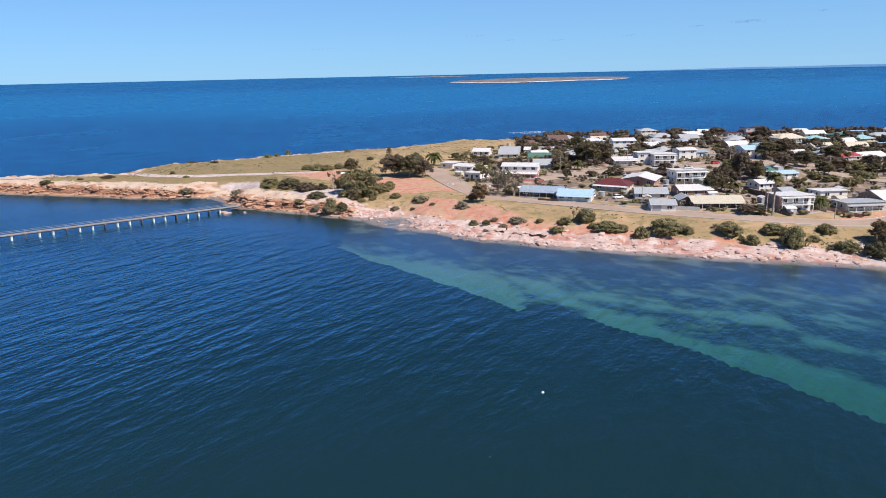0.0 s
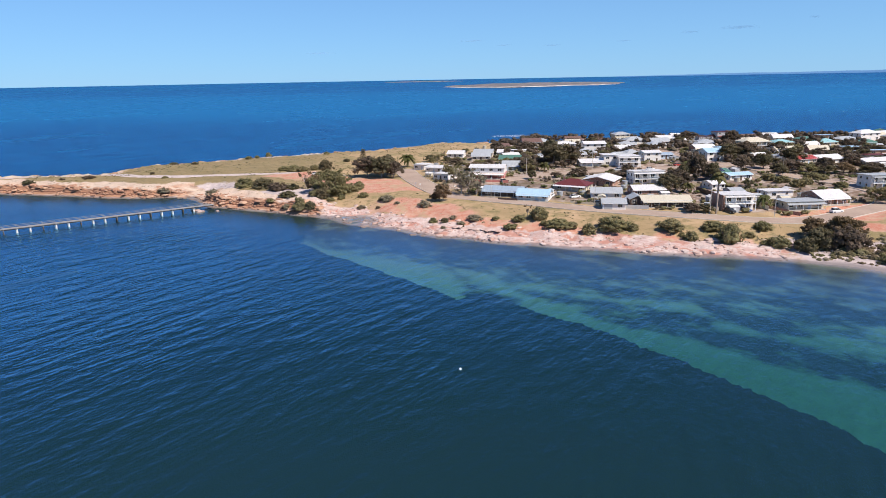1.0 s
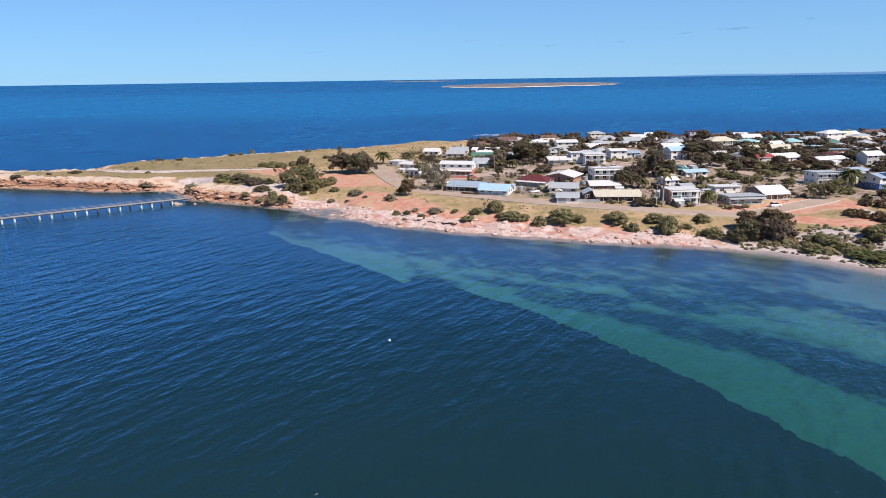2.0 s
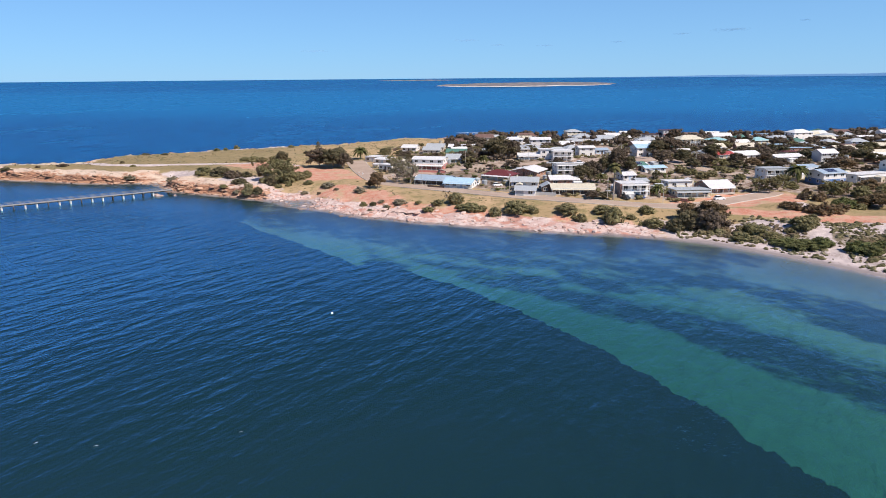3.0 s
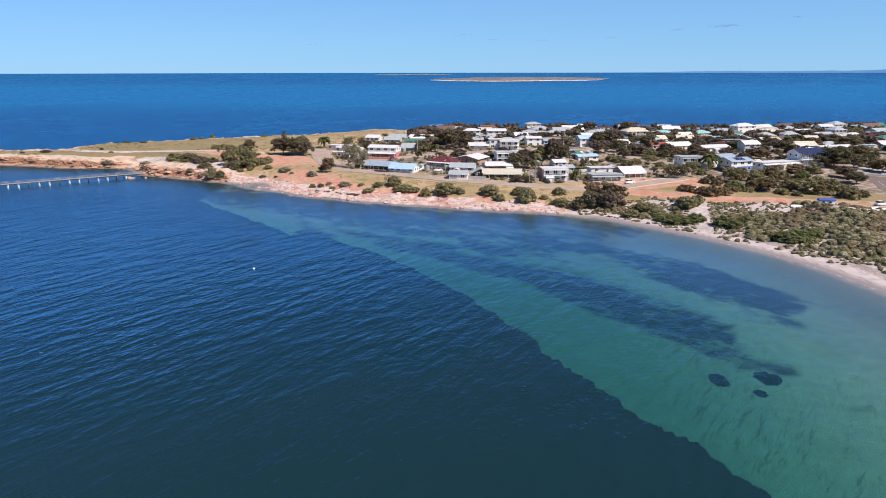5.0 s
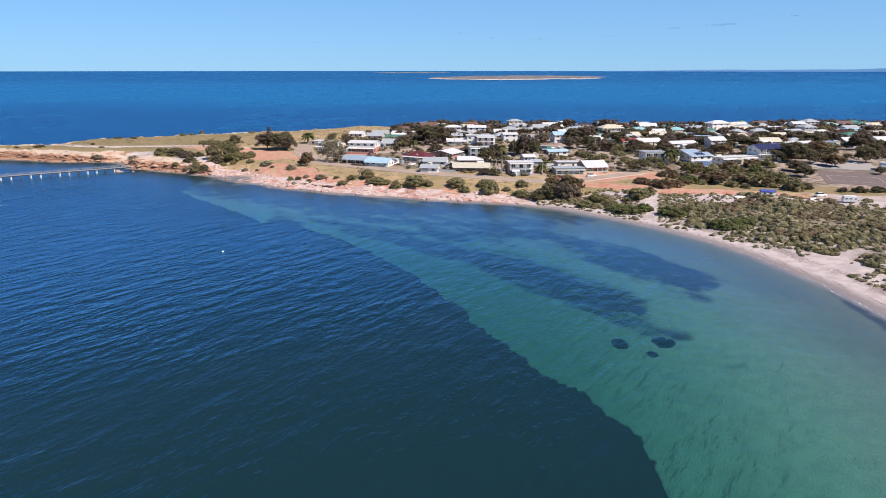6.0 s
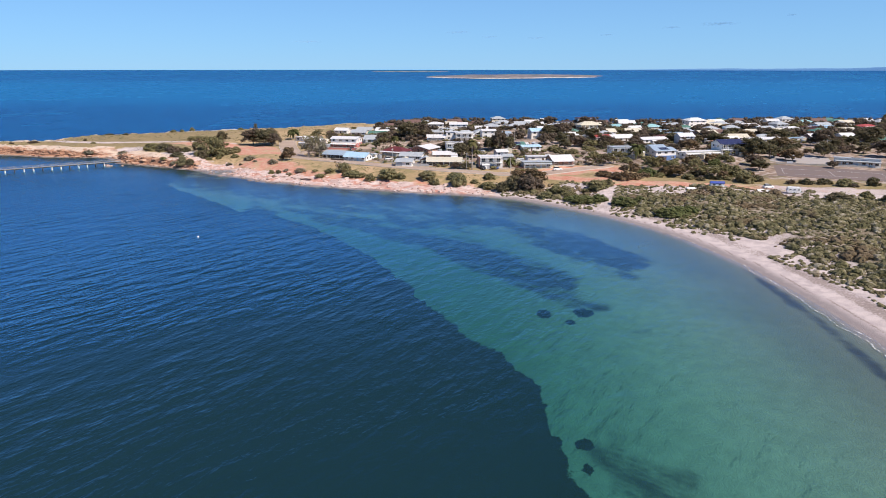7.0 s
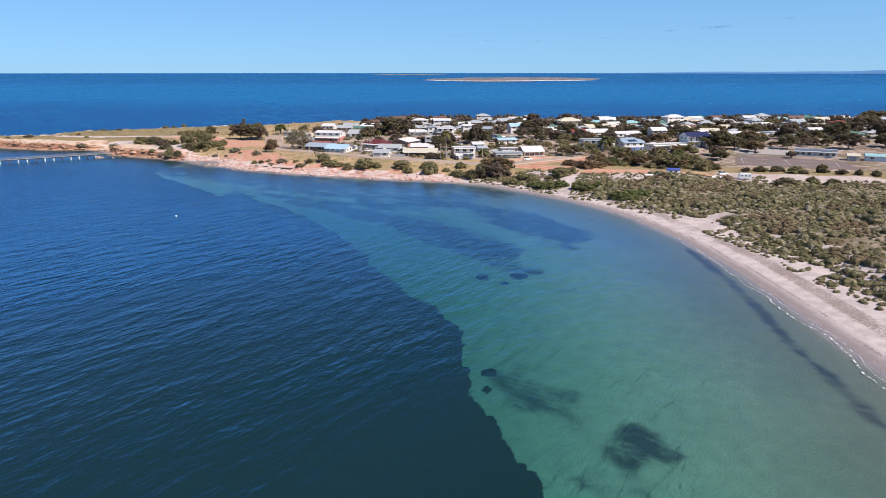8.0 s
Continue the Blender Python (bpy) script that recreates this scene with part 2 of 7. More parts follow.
def grid_mesh(name, zz, keep, attrs, rim=None, step=1):
    cut = (slice(None, None, step), slice(None, None, step))
    XX, YY, RR = PLAN[0][cut], PLAN[1][cut], PLAN[2][cut]
    zz, keep, attrs = zz[cut], keep[cut], {k: v[cut] for k, v in attrs.items()}
    nx, ny = XX.shape
    idx = np.arange(nx * ny).reshape(nx, ny)
    quads = np.stack([idx[:-1, :-1], idx[1:, :-1], idx[1:, 1:], idx[:-1, 1:]], -1)
    ok = keep[:-1, :-1] & keep[1:, :-1] & keep[1:, 1:] & keep[:-1, 1:]
    px, py = XX, YY
    if rim:                                         # cut to a round rim
        ok &= np.minimum.reduce([RR[:-1, :-1], RR[1:, :-1], RR[1:, 1:], RR[:-1, 1:]]) < rim
        k = np.minimum(1, rim / np.maximum(RR, 1))
        px, py = XX * k, YY * k
    quads = quads[ok].reshape(-1, 4)
    used = np.unique(quads)
    back = np.full(nx * ny, -1)
    back[used] = np.arange(len(used))
    quads = back[quads]
    me = bpy.data.meshes.new(name)
    me.vertices.add(len(used))
    me.vertices.foreach_set("co", (np.stack([px.ravel()[used], py.ravel()[used], zz.ravel()[used]], -1) * U).ravel())
    me.loops.add(quads.size)
    me.loops.foreach_set("vertex_index", quads.ravel())
    me.polygons.add(len(quads))
    me.polygons.foreach_set("loop_start", np.arange(0, quads.size, 4))
    me.polygons.foreach_set("loop_total", np.full(len(quads), 4))
    me.polygons.foreach_set("use_smooth", np.ones(len(quads), bool))
    me.update(calc_edges=True)
    for k, v in attrs.items():
        a = me.attributes.new(k, "FLOAT", "POINT")
        a.data.foreach_set("value", np.ascontiguousarray(v.ravel()[used], dtype=np.float32))
    return me


# zones of the ground
EDGE = (fbm(XX / 7, YY / 7) - 0.5) * 9
track_all = smooth(-line_dist(XX, YY, RED_TRACK), -6.5, -3)
tracks = track_all * (1 - 0.65 * smooth(XX, 165, 195))
CAR_PARK = [(-66, 262), (-43, 276), (-30, 262), (-5, 252), (3, 236), (6, 222), (-4, 222), (-18, 220), (-27, 233), (-48, 251)]
RED_SLOPE = [(-22, 205), (0, 214), (9, 206), (15, 196), (25, 186), (39, 177), (52, 169), (70, 159), (95, 150), (90, 143), (60, 152), (35, 163), (14, 176), (-4, 190)]
RED_LOT = [(104, 172), (122, 178), (140, 186), (152, 184), (150, 168), (132, 163), (118, 163)]
red = np.maximum.reduce([smooth(poly_dist(XX, YY, CAR_PARK) + EDGE * 0.6, -2, 4), 0.8 * smooth(poly_dist(XX, YY, RED_SLOPE) + EDGE * 1.3, -2, 5),
                         smooth(poly_dist(XX, YY, RED_LOT) + EDGE * 0.4, -1, 2), tracks])
rock = np.clip((CLIFF * (1 - smooth(DD + EDGE * 0.9 + 6 * smooth(YY, 282, 300), 9, 14)) + LEDGE * (1 - smooth(DD + EDGE * 0.8, 7, 14))), 0, 1) * smooth(DD, -8, -1) * (1 - smooth(poly_dist(XX, YY, COVE), -1.5, 1.5))
DUNE = [(97, 140), (110, 147), (124, 147), (134, 143), (150, 142), (185, 131), (260, 102), (420, 60), (420, -200), (150, -200), (166, -40), (161, 4), (159, 17), (158.7, 33), (155.5, 53), (150.5, 75), (140, 96), (128, 111), (118, 125), (105, 138)]
sand = np.maximum.reduce([smooth(-line_dist(XX, YY, HEAD_TRACK) - EDGE * 0.2, -3.4, -1.6), 0.9 * smooth(-line_dist(XX, YY, FAR_RIM) + EDGE, -6, -1), BEACH * (1 - smooth(DD + EDGE * 0.3, 13, 19)), smooth(poly_dist(XX, YY, DUNE) + EDGE * 0.5, -2, 3) * (0.75 - 0.55 * smooth(poly_dist(XX, YY, DUNE) + EDGE * 2, 4, 22)),
                          smooth(-line_dist(XX, YY, BEACH_PATH), -2.4, -1.3), 0.62 * track_all * smooth(XX, 165, 195), smooth(-np.hypot(XX + 80, YY - 240), -18, -10), 0.8 * smooth(-np.hypot((XX + 45) / 2, YY - 222), -12, -5), smooth(poly_dist(XX, YY, COVE), -2, 1)])
litter = smooth(poly_dist(XX, YY, DUNE), -1, 3)
wrack = BEACH * np.maximum(smooth(DD + EDGE * 0.15, 4.5, 6.5) * (1 - smooth(DD + EDGE * 0.15, 8.6, 10.4)) * (0.55 + 0.6 * fbm(XX / 6, YY / 6)), 0.9 * smooth(0.7 - np.abs(DD + EDGE * 0.12 - 2.6), -0.3, 0.5))
town = smooth(poly_dist(XX, YY, [(8, 226), (24, 211), (50, 192), (64, 184.5), (82, 177), (98, 171.5), (113, 170.5), (146, 186), (160, 160), (200, 140), (300, 108), (420, 240), (420, 420), (60, 395), (20, 330), (8, 270)]), -2, 12)
# sea grass on the sand of the bay
MEADOW = [(-40, 172), (-26, 164), (-17, 153), (-2, 137), (10, 123), (14.5, 117.5), (17.5, 121), (22, 119.5), (26, 113), (28.5, 110.5), (35.3, 103.4), (42.3, 95.4), (49.5, 85.4), (57.5, 72.6), (62.8, 62.4), (66.7, 54.1), (70.2, 45.8), (72.4, 37.5), (76, 30.4),
          (79, 21.8), (82.7, 15), (85.5, 12), (87.8, 6), (89.6, 0.5), (90, -5), (89.2, -10), (90.4, -14.5), (90.8, -21.5), (91.5, -26), (93.6, -29.3), (94.1, -33.2), (95.2, -37), (96.6, -39.8), (96.4, -43),
          (108, -75), (110, -140), (90, -400), (-900, -400), (-900, 190), (-200, 225), (-120, 215)]
# beds of weed on the shallow sand: outline and density
BEDS = [([(-34, 184), (-28, 170), (-19, 158), (-9, 153), (4, 145), (14, 134), (21, 124), (29, 116), (37, 109.5), (42, 104.5), (49, 98), (55, 93), (62, 85), (69, 79), (84, 88), (97, 98), (101, 114), (88, 126), (60, 141), (35, 154), (10, 168)], 0.94),
        ([(69, 80), (78, 65), (85, 54), (89.5, 46), (95, 41), (98, 37), (101, 33), (104.5, 31), (108, 27.5), (109, 33), (104, 38), (105, 44), (105, 53), (99, 59), (94, 65), (90, 73), (83, 88), (72, 90)], 0.95),
        ([(95, 103), (104, 99), (112, 88), (120, 77), (124, 68), (126, 60), (119, 52.6), (117, 46), (112, 49), (108, 54.5), (105, 64), (102, 72), (100, 82), (95, 93)], 1.0),
        ([(58, 142), (88, 128), (100, 115), (107, 110), (113, 117), (104, 129), (92, 136), (75, 141)], 0.9),
        ([(60, 102), (75, 78), (88, 58), (100, 42), (110, 50), (116, 58), (110, 75), (106, 92), (104, 108), (80, 112)], 0.5),
        ([(38, 113), (49, 110), (58, 102), (62, 95), (66, 88), (63, 85), (58, 91), (52, 95.5), (45, 101), (39, 107)], 0.95),
        ([(14, 134), (24, 124), (29, 115), (24, 112), (15, 120)], 0.85)]
LANES = [([(10, 143), (17, 136), (25, 122), (32, 111)], 1.0), ([(30, 124), (44.5, 116), (57, 110), (63, 99)], 2.2), ([(86, 95), (93, 80), (99, 68), (107, 57), (112, 44), (111, 33)], 2.2), ([(66, 96), (78, 92), (88, 84)], 2.0)]
SPOTS = [(95.3, 28.6, 1.9), (102.4, 28.7, 1.9), (99.4, 24.2, 1.3), (93.3, -14.5, 1.3), (92.2, -20, 1.1)]
HAZY = [([(92, -13.5), (96.2, -10.5), (100.5, -14.5), (102.8, -20), (105.5, -27), (104.5, -32.5), (100.3, -31), (96, -28), (94, -21)], 0.50),
        ([(105, -33), (110, -29.5), (111, -33.4), (109, -37.7), (109.5, -41.5), (107, -46), (101, -46), (101.5, -39.6)], 0.66), ([(99, 9), (103, 8), (104, 11), (100, 13)], 0.35), ([(108.4, 17.3), (110.8, 17.3), (110.8, 19.7), (108.4, 19.7)], 0.5), ([(110, 12.9), (112.3, 12.9), (112.3, 15), (110, 15)], 0.45)]
wob = (fbm(XX / 11 + 40, YY / 11, 5) - 0.5)
fray = (fbm(XX / 4 + 11, YY / 4, 4) - 0.5)
grass_bed = np.maximum(smooth(poly_dist(XX, YY, MEADOW) + wob * 1.6 + fray * 2, -0.7, 0.7), smooth(-XX, 20, 34) * smooth(YY, 100, 130))
streak = fbm((XX * 0.72 - YY * 0.69) / 34, (YY * 0.72 + XX * 0.69) / 9 + 7, 5)
patchy = np.zeros_like(XX)
for outline, dense in BEDS:
    patchy = np.maximum(patchy, dense * smooth(poly_dist(XX, YY, outline) + wob * 4 + fray * 4, -1.6, 2.4) * (0.6 + 0.4 * smooth(streak + fray * 0.3, 0.34, 0.56)))
for lane, wide in LANES:
    patchy = patchy * (1 - 0.7 * smooth(wide * 0.7 - line_dist(XX, YY, lane) + wob * 8 + fray * 5, -2.2, 1.8))
near_rocks = LEDGE * smooth(-DD, 0, 3) * (1 - smooth(-DD, 14, 30)) * smooth(fbm(XX / 8, YY / 8 + 50), 0.30, 0.5)
spots = np.zeros_like(XX)
for sx, sy, sr in SPOTS:
    spots = np.maximum(spots, smooth(sr - np.hypot(XX - sx, (YY - sy) * 0.8) + fray * sr * 0.9, -0.4, 0.6))
hazy = np.zeros_like(XX)
for outline, dense in HAZY:
    hazy = np.maximum(hazy, dense * smooth(poly_dist(XX, YY, outline) + fray * 10 + wob * 6, -2.0, 3.0))
# A thin dark line on the bed just off the beach.
dark_line = smooth(0.7 - line_dist(XX, YY, [(145.5, 62), (143.6, 45), (142.4, 21), (140.8, 5), (138.6, -7), (138.4, -17), (137.0, -29), (136, -60)]) + fray * 1.4 + wob * 0.8, -1.2, 0.7)
weed = np.clip(np.maximum(grass_bed, spots), 0, 1)
patch = np.clip(np.maximum.reduce([0.95 * patchy, 0.9 * near_rocks, hazy, 0.75 * dark_line]), 0, 1)


def fill_ground(nt, b):
    p = world_pos(nt)
    big, mid, fine = noise_tex(nt, p, 0.05, 5), noise_tex(nt, p, 0.35, 5), noise_tex(nt, p, 2.2, 4, 0.65)
    grit = noise_tex(nt, p, 6.0, 3, 0.7)

    def edge(name, soft=0.16):
        v = math_node(nt, "ADD", attr(nt, name), math_node(nt, "MULTIPLY", math_node(nt, "SUBTRACT", mid, 0.5), 0.9))
        v = math_node(nt, "ADD", v, math_node(nt, "MULTIPLY", math_node(nt, "SUBTRACT", fine, 0.5), 0.5))
        return ramp(nt, v, 0.5 - soft, 0.5 + soft)
    patch_n = noise_tex(nt, p, 0.11, 6, 0.6)
    c = mix_col(nt, ramp(nt, big, 0.40, 0.60), (0.42, 0.295, 0.165), (0.33, 0.235, 0.125))
    c = mix_col(nt, ramp(nt, patch_n, 0.50, 0.62, 0, 0.75), c, (0.22, 0.185, 0.08))
    c = mix_col(nt, ramp(nt, patch_n, 0.30, 0.42, 0.7, 0), c, (0.47, 0.32, 0.20))
    c = mix_col(nt, ramp(nt, mid, 0.50, 0.68, 0, 0.6), c, (0.13, 0.12, 0.05))
    c = mix_col(nt, ramp(nt, fine, 0.45, 0.75, 0, 0.5), c, (0.44, 0.32, 0.18))
    c = mix_col(nt, math_node(nt, "MULTIPLY", attr(nt, "head"), ramp(nt, patch_n, 0.35, 0.6, 0.9, 0.5)), c, mix_col(nt, fine, (0.14, 0.12, 0.05), (0.26, 0.20, 0.105)))
    yard = mix_col(nt, ramp(nt, mid, 0.4, 0.6), (0.22, 0.15, 0.105), (0.40, 0.325, 0.275))
    yard = mix_col(nt, ramp(nt, patch_n, 0.52, 0.60, 0, 0.7), yard, (0.16, 0.14, 0.06))
    yard = mix_col(nt, ramp(nt, big, 0.50, 0.62, 0, 0.6), yard, (0.12, 0.085, 0.06))
    c = mix_col(nt, edge("town"), c, yard)
    sand_c = mix_col(nt, ramp(nt, mid, 0.35, 0.65), (0.56, 0.475, 0.445), (0.43, 0.36, 0.345))
    sand_c = mix_col(nt, ramp(nt, grit, 0.5, 0.8, 0, 0.5), sand_c, (0.40, 0.30, 0.24))
    wrack = ramp(nt, math_node(nt, "ADD", attr(nt, "wrack"), math_node(nt, "MULTIPLY", math_node(nt, "SUBTRACT", fine, 0.5), 1.6)), 0.55, 1.0, 0, 0.75)
    sand_c = mix_col(nt, wrack, sand_c, (0.20, 0.15, 0.125))
    litter = mix_col(nt, ramp(nt, mid, 0.4, 0.6), (0.17, 0.135, 0.09), (0.29, 0.235, 0.175))
    c = mix_col(nt, edge("litter"), c, litter)
    c = mix_col(nt, edge("sand"), c, sand_c)
    red_c = mix_col(nt, ramp(nt, mid, 0.35, 0.65), (0.46, 0.165, 0.10), (0.50, 0.285, 0.20))
    red_c = mix_col(nt, ramp(nt, fine, 0.40, 0.80, 0, 0.8), red_c, (0.58, 0.42, 0.33))
    red_c = mix_col(nt, ramp(nt, grit, 0.55, 0.72, 0, 0.6), red_c, (0.20, 0.10, 0.07))
    red_c = mix_col(nt, ramp(nt, patch_n, 0.5, 0.64, 0, 0.7), red_c, (0.40, 0.32, 0.19))
    c = mix_col(nt, edge("red"), c, red_c)
    z = node(nt, "ShaderNodeSeparateXYZ", 2, Vector=p)
    layer = noise_tex(nt, node(nt, "ShaderNodeCombineXYZ", 0, X=mid, Y=fine, Z=math_node(nt, "MULTIPLY", z, 1.6)), 3.0, 4)
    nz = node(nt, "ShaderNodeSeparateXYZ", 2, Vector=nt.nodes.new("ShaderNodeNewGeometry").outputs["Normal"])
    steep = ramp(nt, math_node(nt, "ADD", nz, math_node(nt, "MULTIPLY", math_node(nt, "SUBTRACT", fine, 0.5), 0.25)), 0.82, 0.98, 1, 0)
    # Faces are rusty rock; the shade of their ledges is painted as dark layers.
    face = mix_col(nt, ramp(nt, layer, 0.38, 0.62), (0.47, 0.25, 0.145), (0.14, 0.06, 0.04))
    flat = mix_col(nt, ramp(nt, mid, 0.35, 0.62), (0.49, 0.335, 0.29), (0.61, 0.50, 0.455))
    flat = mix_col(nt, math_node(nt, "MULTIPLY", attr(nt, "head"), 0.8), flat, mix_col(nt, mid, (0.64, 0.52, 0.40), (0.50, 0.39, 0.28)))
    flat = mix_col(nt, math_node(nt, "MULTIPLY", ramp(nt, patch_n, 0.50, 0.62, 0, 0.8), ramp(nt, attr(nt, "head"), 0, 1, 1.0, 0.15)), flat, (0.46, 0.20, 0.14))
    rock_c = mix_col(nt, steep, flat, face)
    cr = nt.nodes.new("ShaderNodeTexVoronoi")
    cr.feature = "DISTANCE_TO_EDGE"
    nt.links.new(node(nt, "ShaderNodeVectorMath", 0, I0=p, I1=node(nt, "ShaderNodeTexNoise", 1, Vector=p, Scale=0.35, Detail=5.0)), cr.inputs["Vector"])
    cr.inputs["Scale"].default_value = 0.38
    crack = ramp(nt, cr.outputs["Distance"], 0.0, 0.10, 1, 0)
    rock_c = mix_col(nt, math_node(nt, "MULTIPLY", crack, ramp(nt, mid, 0.46, 0.62, 0.0, 0.3)), rock_c, (0.13, 0.075, 0.055))
    rock_c = mix_col(nt, ramp(nt, fine, 0.52, 0.70, 0, 0.65), rock_c, (0.24, 0.145, 0.115))
    rock_c = mix_col(nt, ramp(nt, grit, 0.58, 0.74, 0, 0.6), rock_c, (0.10, 0.07, 0.06))
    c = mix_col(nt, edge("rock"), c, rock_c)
    # tide line: wet, weedy foot
    wet = ramp(nt, math_node(nt, "ADD", z, math_node(nt, "MULTIPLY", math_node(nt, "SUBTRACT", mid, 0.5), 0.5)), 0.1, 0.45, 1, 0)
    c = mix_col(nt, math_node(nt, "MULTIPLY", wet, 0.75), c, (0.17, 0.145, 0.145))
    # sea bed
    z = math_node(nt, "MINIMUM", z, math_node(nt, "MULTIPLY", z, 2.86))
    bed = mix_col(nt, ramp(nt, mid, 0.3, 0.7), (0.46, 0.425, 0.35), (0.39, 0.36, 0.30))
    # Shallows are darker: murk of suspended sand is painted into the bed.
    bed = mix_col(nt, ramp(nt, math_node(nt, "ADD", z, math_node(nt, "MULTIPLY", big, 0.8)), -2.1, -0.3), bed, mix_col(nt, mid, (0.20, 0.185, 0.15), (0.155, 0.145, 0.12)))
    wv = math_node(nt, "ADD", attr(nt, "weed"), math_node(nt, "MULTIPLY", math_node(nt, "SUBTRACT", fine, 0.5), 0.5))
    wv = math_node(nt, "ADD", wv, math_node(nt, "MULTIPLY", math_node(nt, "SUBTRACT", mid, 0.5), 0.6))
    weed_c = mix_col(nt, fine, (0.010, 0.016, 0.014), (0.035, 0.04, 0.025))
    bed = mix_col(nt, ramp(nt, wv, 0.44, 0.62), bed, weed_c)
    turned = nt.nodes.new("ShaderNodeMapping")
    nt.links.new(p, turned.inputs[0])
    turned.inputs["Rotation"].default_value = (0, 0, radians(42))
    drawn = nt.nodes.new("ShaderNodeMapping")
    nt.links.new(turned.outputs[0], drawn.inputs[0])
    drawn.inputs["Scale"].default_value = (0.55, 1, 1)
    wisp = noise_tex(nt, drawn.outputs[0], 0.26, 6, 0.62)
    pv = math_node(nt, "MULTIPLY", attr(nt, "patch"), ramp(nt, wisp, 0.32, 0.66, 0.5, 1.3))
    bed = mix_col(nt, ramp(nt, pv, 0.08, 0.78, 0, 0.93), bed, mix_col(nt, wisp, (0.032, 0.030, 0.042), (0.075, 0.065, 0.07)))
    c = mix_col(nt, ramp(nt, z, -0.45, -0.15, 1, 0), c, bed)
    set_in(nt, b, Base_Color=c, Roughness=0.9, Normal=bump(nt, math_node(nt, "ADD", fine, math_node(nt, "MULTIPLY", grit, 0.4)), 0.7, 0.25))
    b.inputs["Specular IOR Level"].default_value = 0.2


CREST = 55      # degrees between the wave crests and the x axis


def fill_water(nt, b):
    nt.nodes.remove(b)
    out = nt.nodes["Material Output"]
    p = world_pos(nt)
    depth = attr(nt, "depth")
    calm = math_node(nt, "MULTIPLY", ramp(nt, depth, 0.5, 3.4, 0.26, 1.0), ramp(nt, attr(nt, "open"), 0.0, 0.9, 0.42, 1.0))
    mp = nt.nodes.new("ShaderNodeMapping")
    nt.links.new(p, mp.inputs[0])
    mp.inputs["Rotation"].default_value = (0, 0, radians(-CREST))
    m2 = nt.nodes.new("ShaderNodeMapping")
    nt.links.new(mp.outputs[0], m2.inputs[0])
    m2.inputs["Scale"].default_value = (0.40, 1.0, 1.0)
    mp = m2
    swell = noise_tex(nt, mp.outputs[0], 0.17, 3, 0.5)
    crest = math_node(nt, "POWER", noise_tex(nt, mp.outputs[0], 0.34, 3, 0.55), 2.0)
    ripple = noise_tex(nt, p, 0.9, 4, 0.6)
    area = ramp(nt, noise_tex(nt, p, 0.03, 3), 0.35, 0.65, 0.5, 1.4)
    h = math_node(nt, "ADD", math_node(nt, "MULTIPLY", swell, 1.5), math_node(nt, "ADD", math_node(nt, "MULTIPLY", math_node(nt, "MULTIPLY", crest, area), 1.5), math_node(nt, "MULTIPLY", ripple, 0.45)))
    n = node(nt, "ShaderNodeBump", 0, Strength=math_node(nt, "MULTIPLY", calm, ramp(nt, noise_tex(nt, p, 0.018, 4), 0.35, 0.65, 0.7, 1.0)), Distance=0.52, Height=h)

    def fall(k):
        return math_node(nt, "EXPONENT", math_node(nt, "MULTIPLY", depth, -k))
    tint = node(nt, "ShaderNodeCombineColor", 0, Red=fall(0.33), Green=fall(0.105), Blue=fall(0.13))
    clear = node(nt, "ShaderNodeBsdfTransparent", 0, Color=tint)
    gust = noise_tex(nt, mp.outputs[0], 0.008, 5, 0.6)
    # Light and dark of far ripples, painted into the water's colour.
    ripple_tone = ramp(nt, noise_tex(nt, mp.outputs[0], 0.10, 6, 0.75), 0.42, 0.58)
    body_c = mix_col(nt, attr(nt, "open"), (0.017, 0.053, 0.070), mix_col(nt, math_node(nt, "ADD", attr(nt, "shoal"), ramp(nt, gust, 0.35, 0.65, -0.25, 0.25)), mix_col(nt, ripple_tone, (0.0008, 0.030, 0.105), (0.001, 0.085, 0.23)), mix_col(nt, ripple_tone, (0.001, 0.105, 0.255), (0.001, 0.145, 0.32))))
    body = node(nt, "ShaderNodeBsdfDiffuse", 0, Color=body_c, Normal=n)
    w = math_node(nt, "SUBTRACT", 1.0, fall(0.11))
    under = node(nt, "ShaderNodeMixShader", 0, Fac=w, I1=clear, I2=body)
    gloss = node(nt, "ShaderNodeBsdfGlossy", 0, Color=(0.42, 0.72, 1.0, 1.0), Roughness=ramp(nt, gust, 0.3, 0.7, 0.20, 0.29), Normal=n)
    fr = math_node(nt, "MINIMUM", math_node(nt, "MULTIPLY", math_node(nt, "POWER", node(nt, "ShaderNodeFresnel", 0, IOR=1.33, Normal=n), 1.8), 7.5), ramp(nt, attr(nt, "open"), 0.3, 1.0, 0.54, 0.36))     # a rough sea mirrors no more than this
    fr = math_node(nt, "MULTIPLY", fr, ramp(nt, depth, 0.0, 1.6, 0.35, 1.0))
    nt.links.new(node(nt, "ShaderNodeMixShader", 0, Fac=fr, I1=under, I2=gloss), out.inputs[0])


GROUND = material("ground_soil", fill_ground)
WATER = bpy.data.materials.new("sea_water")
WATER.use_nodes = True
fill_water(WATER.node_tree, WATER.node_tree.nodes["Principled BSDF"])

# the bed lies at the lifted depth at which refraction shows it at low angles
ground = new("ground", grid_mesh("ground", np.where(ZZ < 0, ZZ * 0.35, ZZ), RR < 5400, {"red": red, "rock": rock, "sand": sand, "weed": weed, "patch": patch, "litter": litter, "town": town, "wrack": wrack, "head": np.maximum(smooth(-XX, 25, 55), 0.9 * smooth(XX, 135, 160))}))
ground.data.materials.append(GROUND)
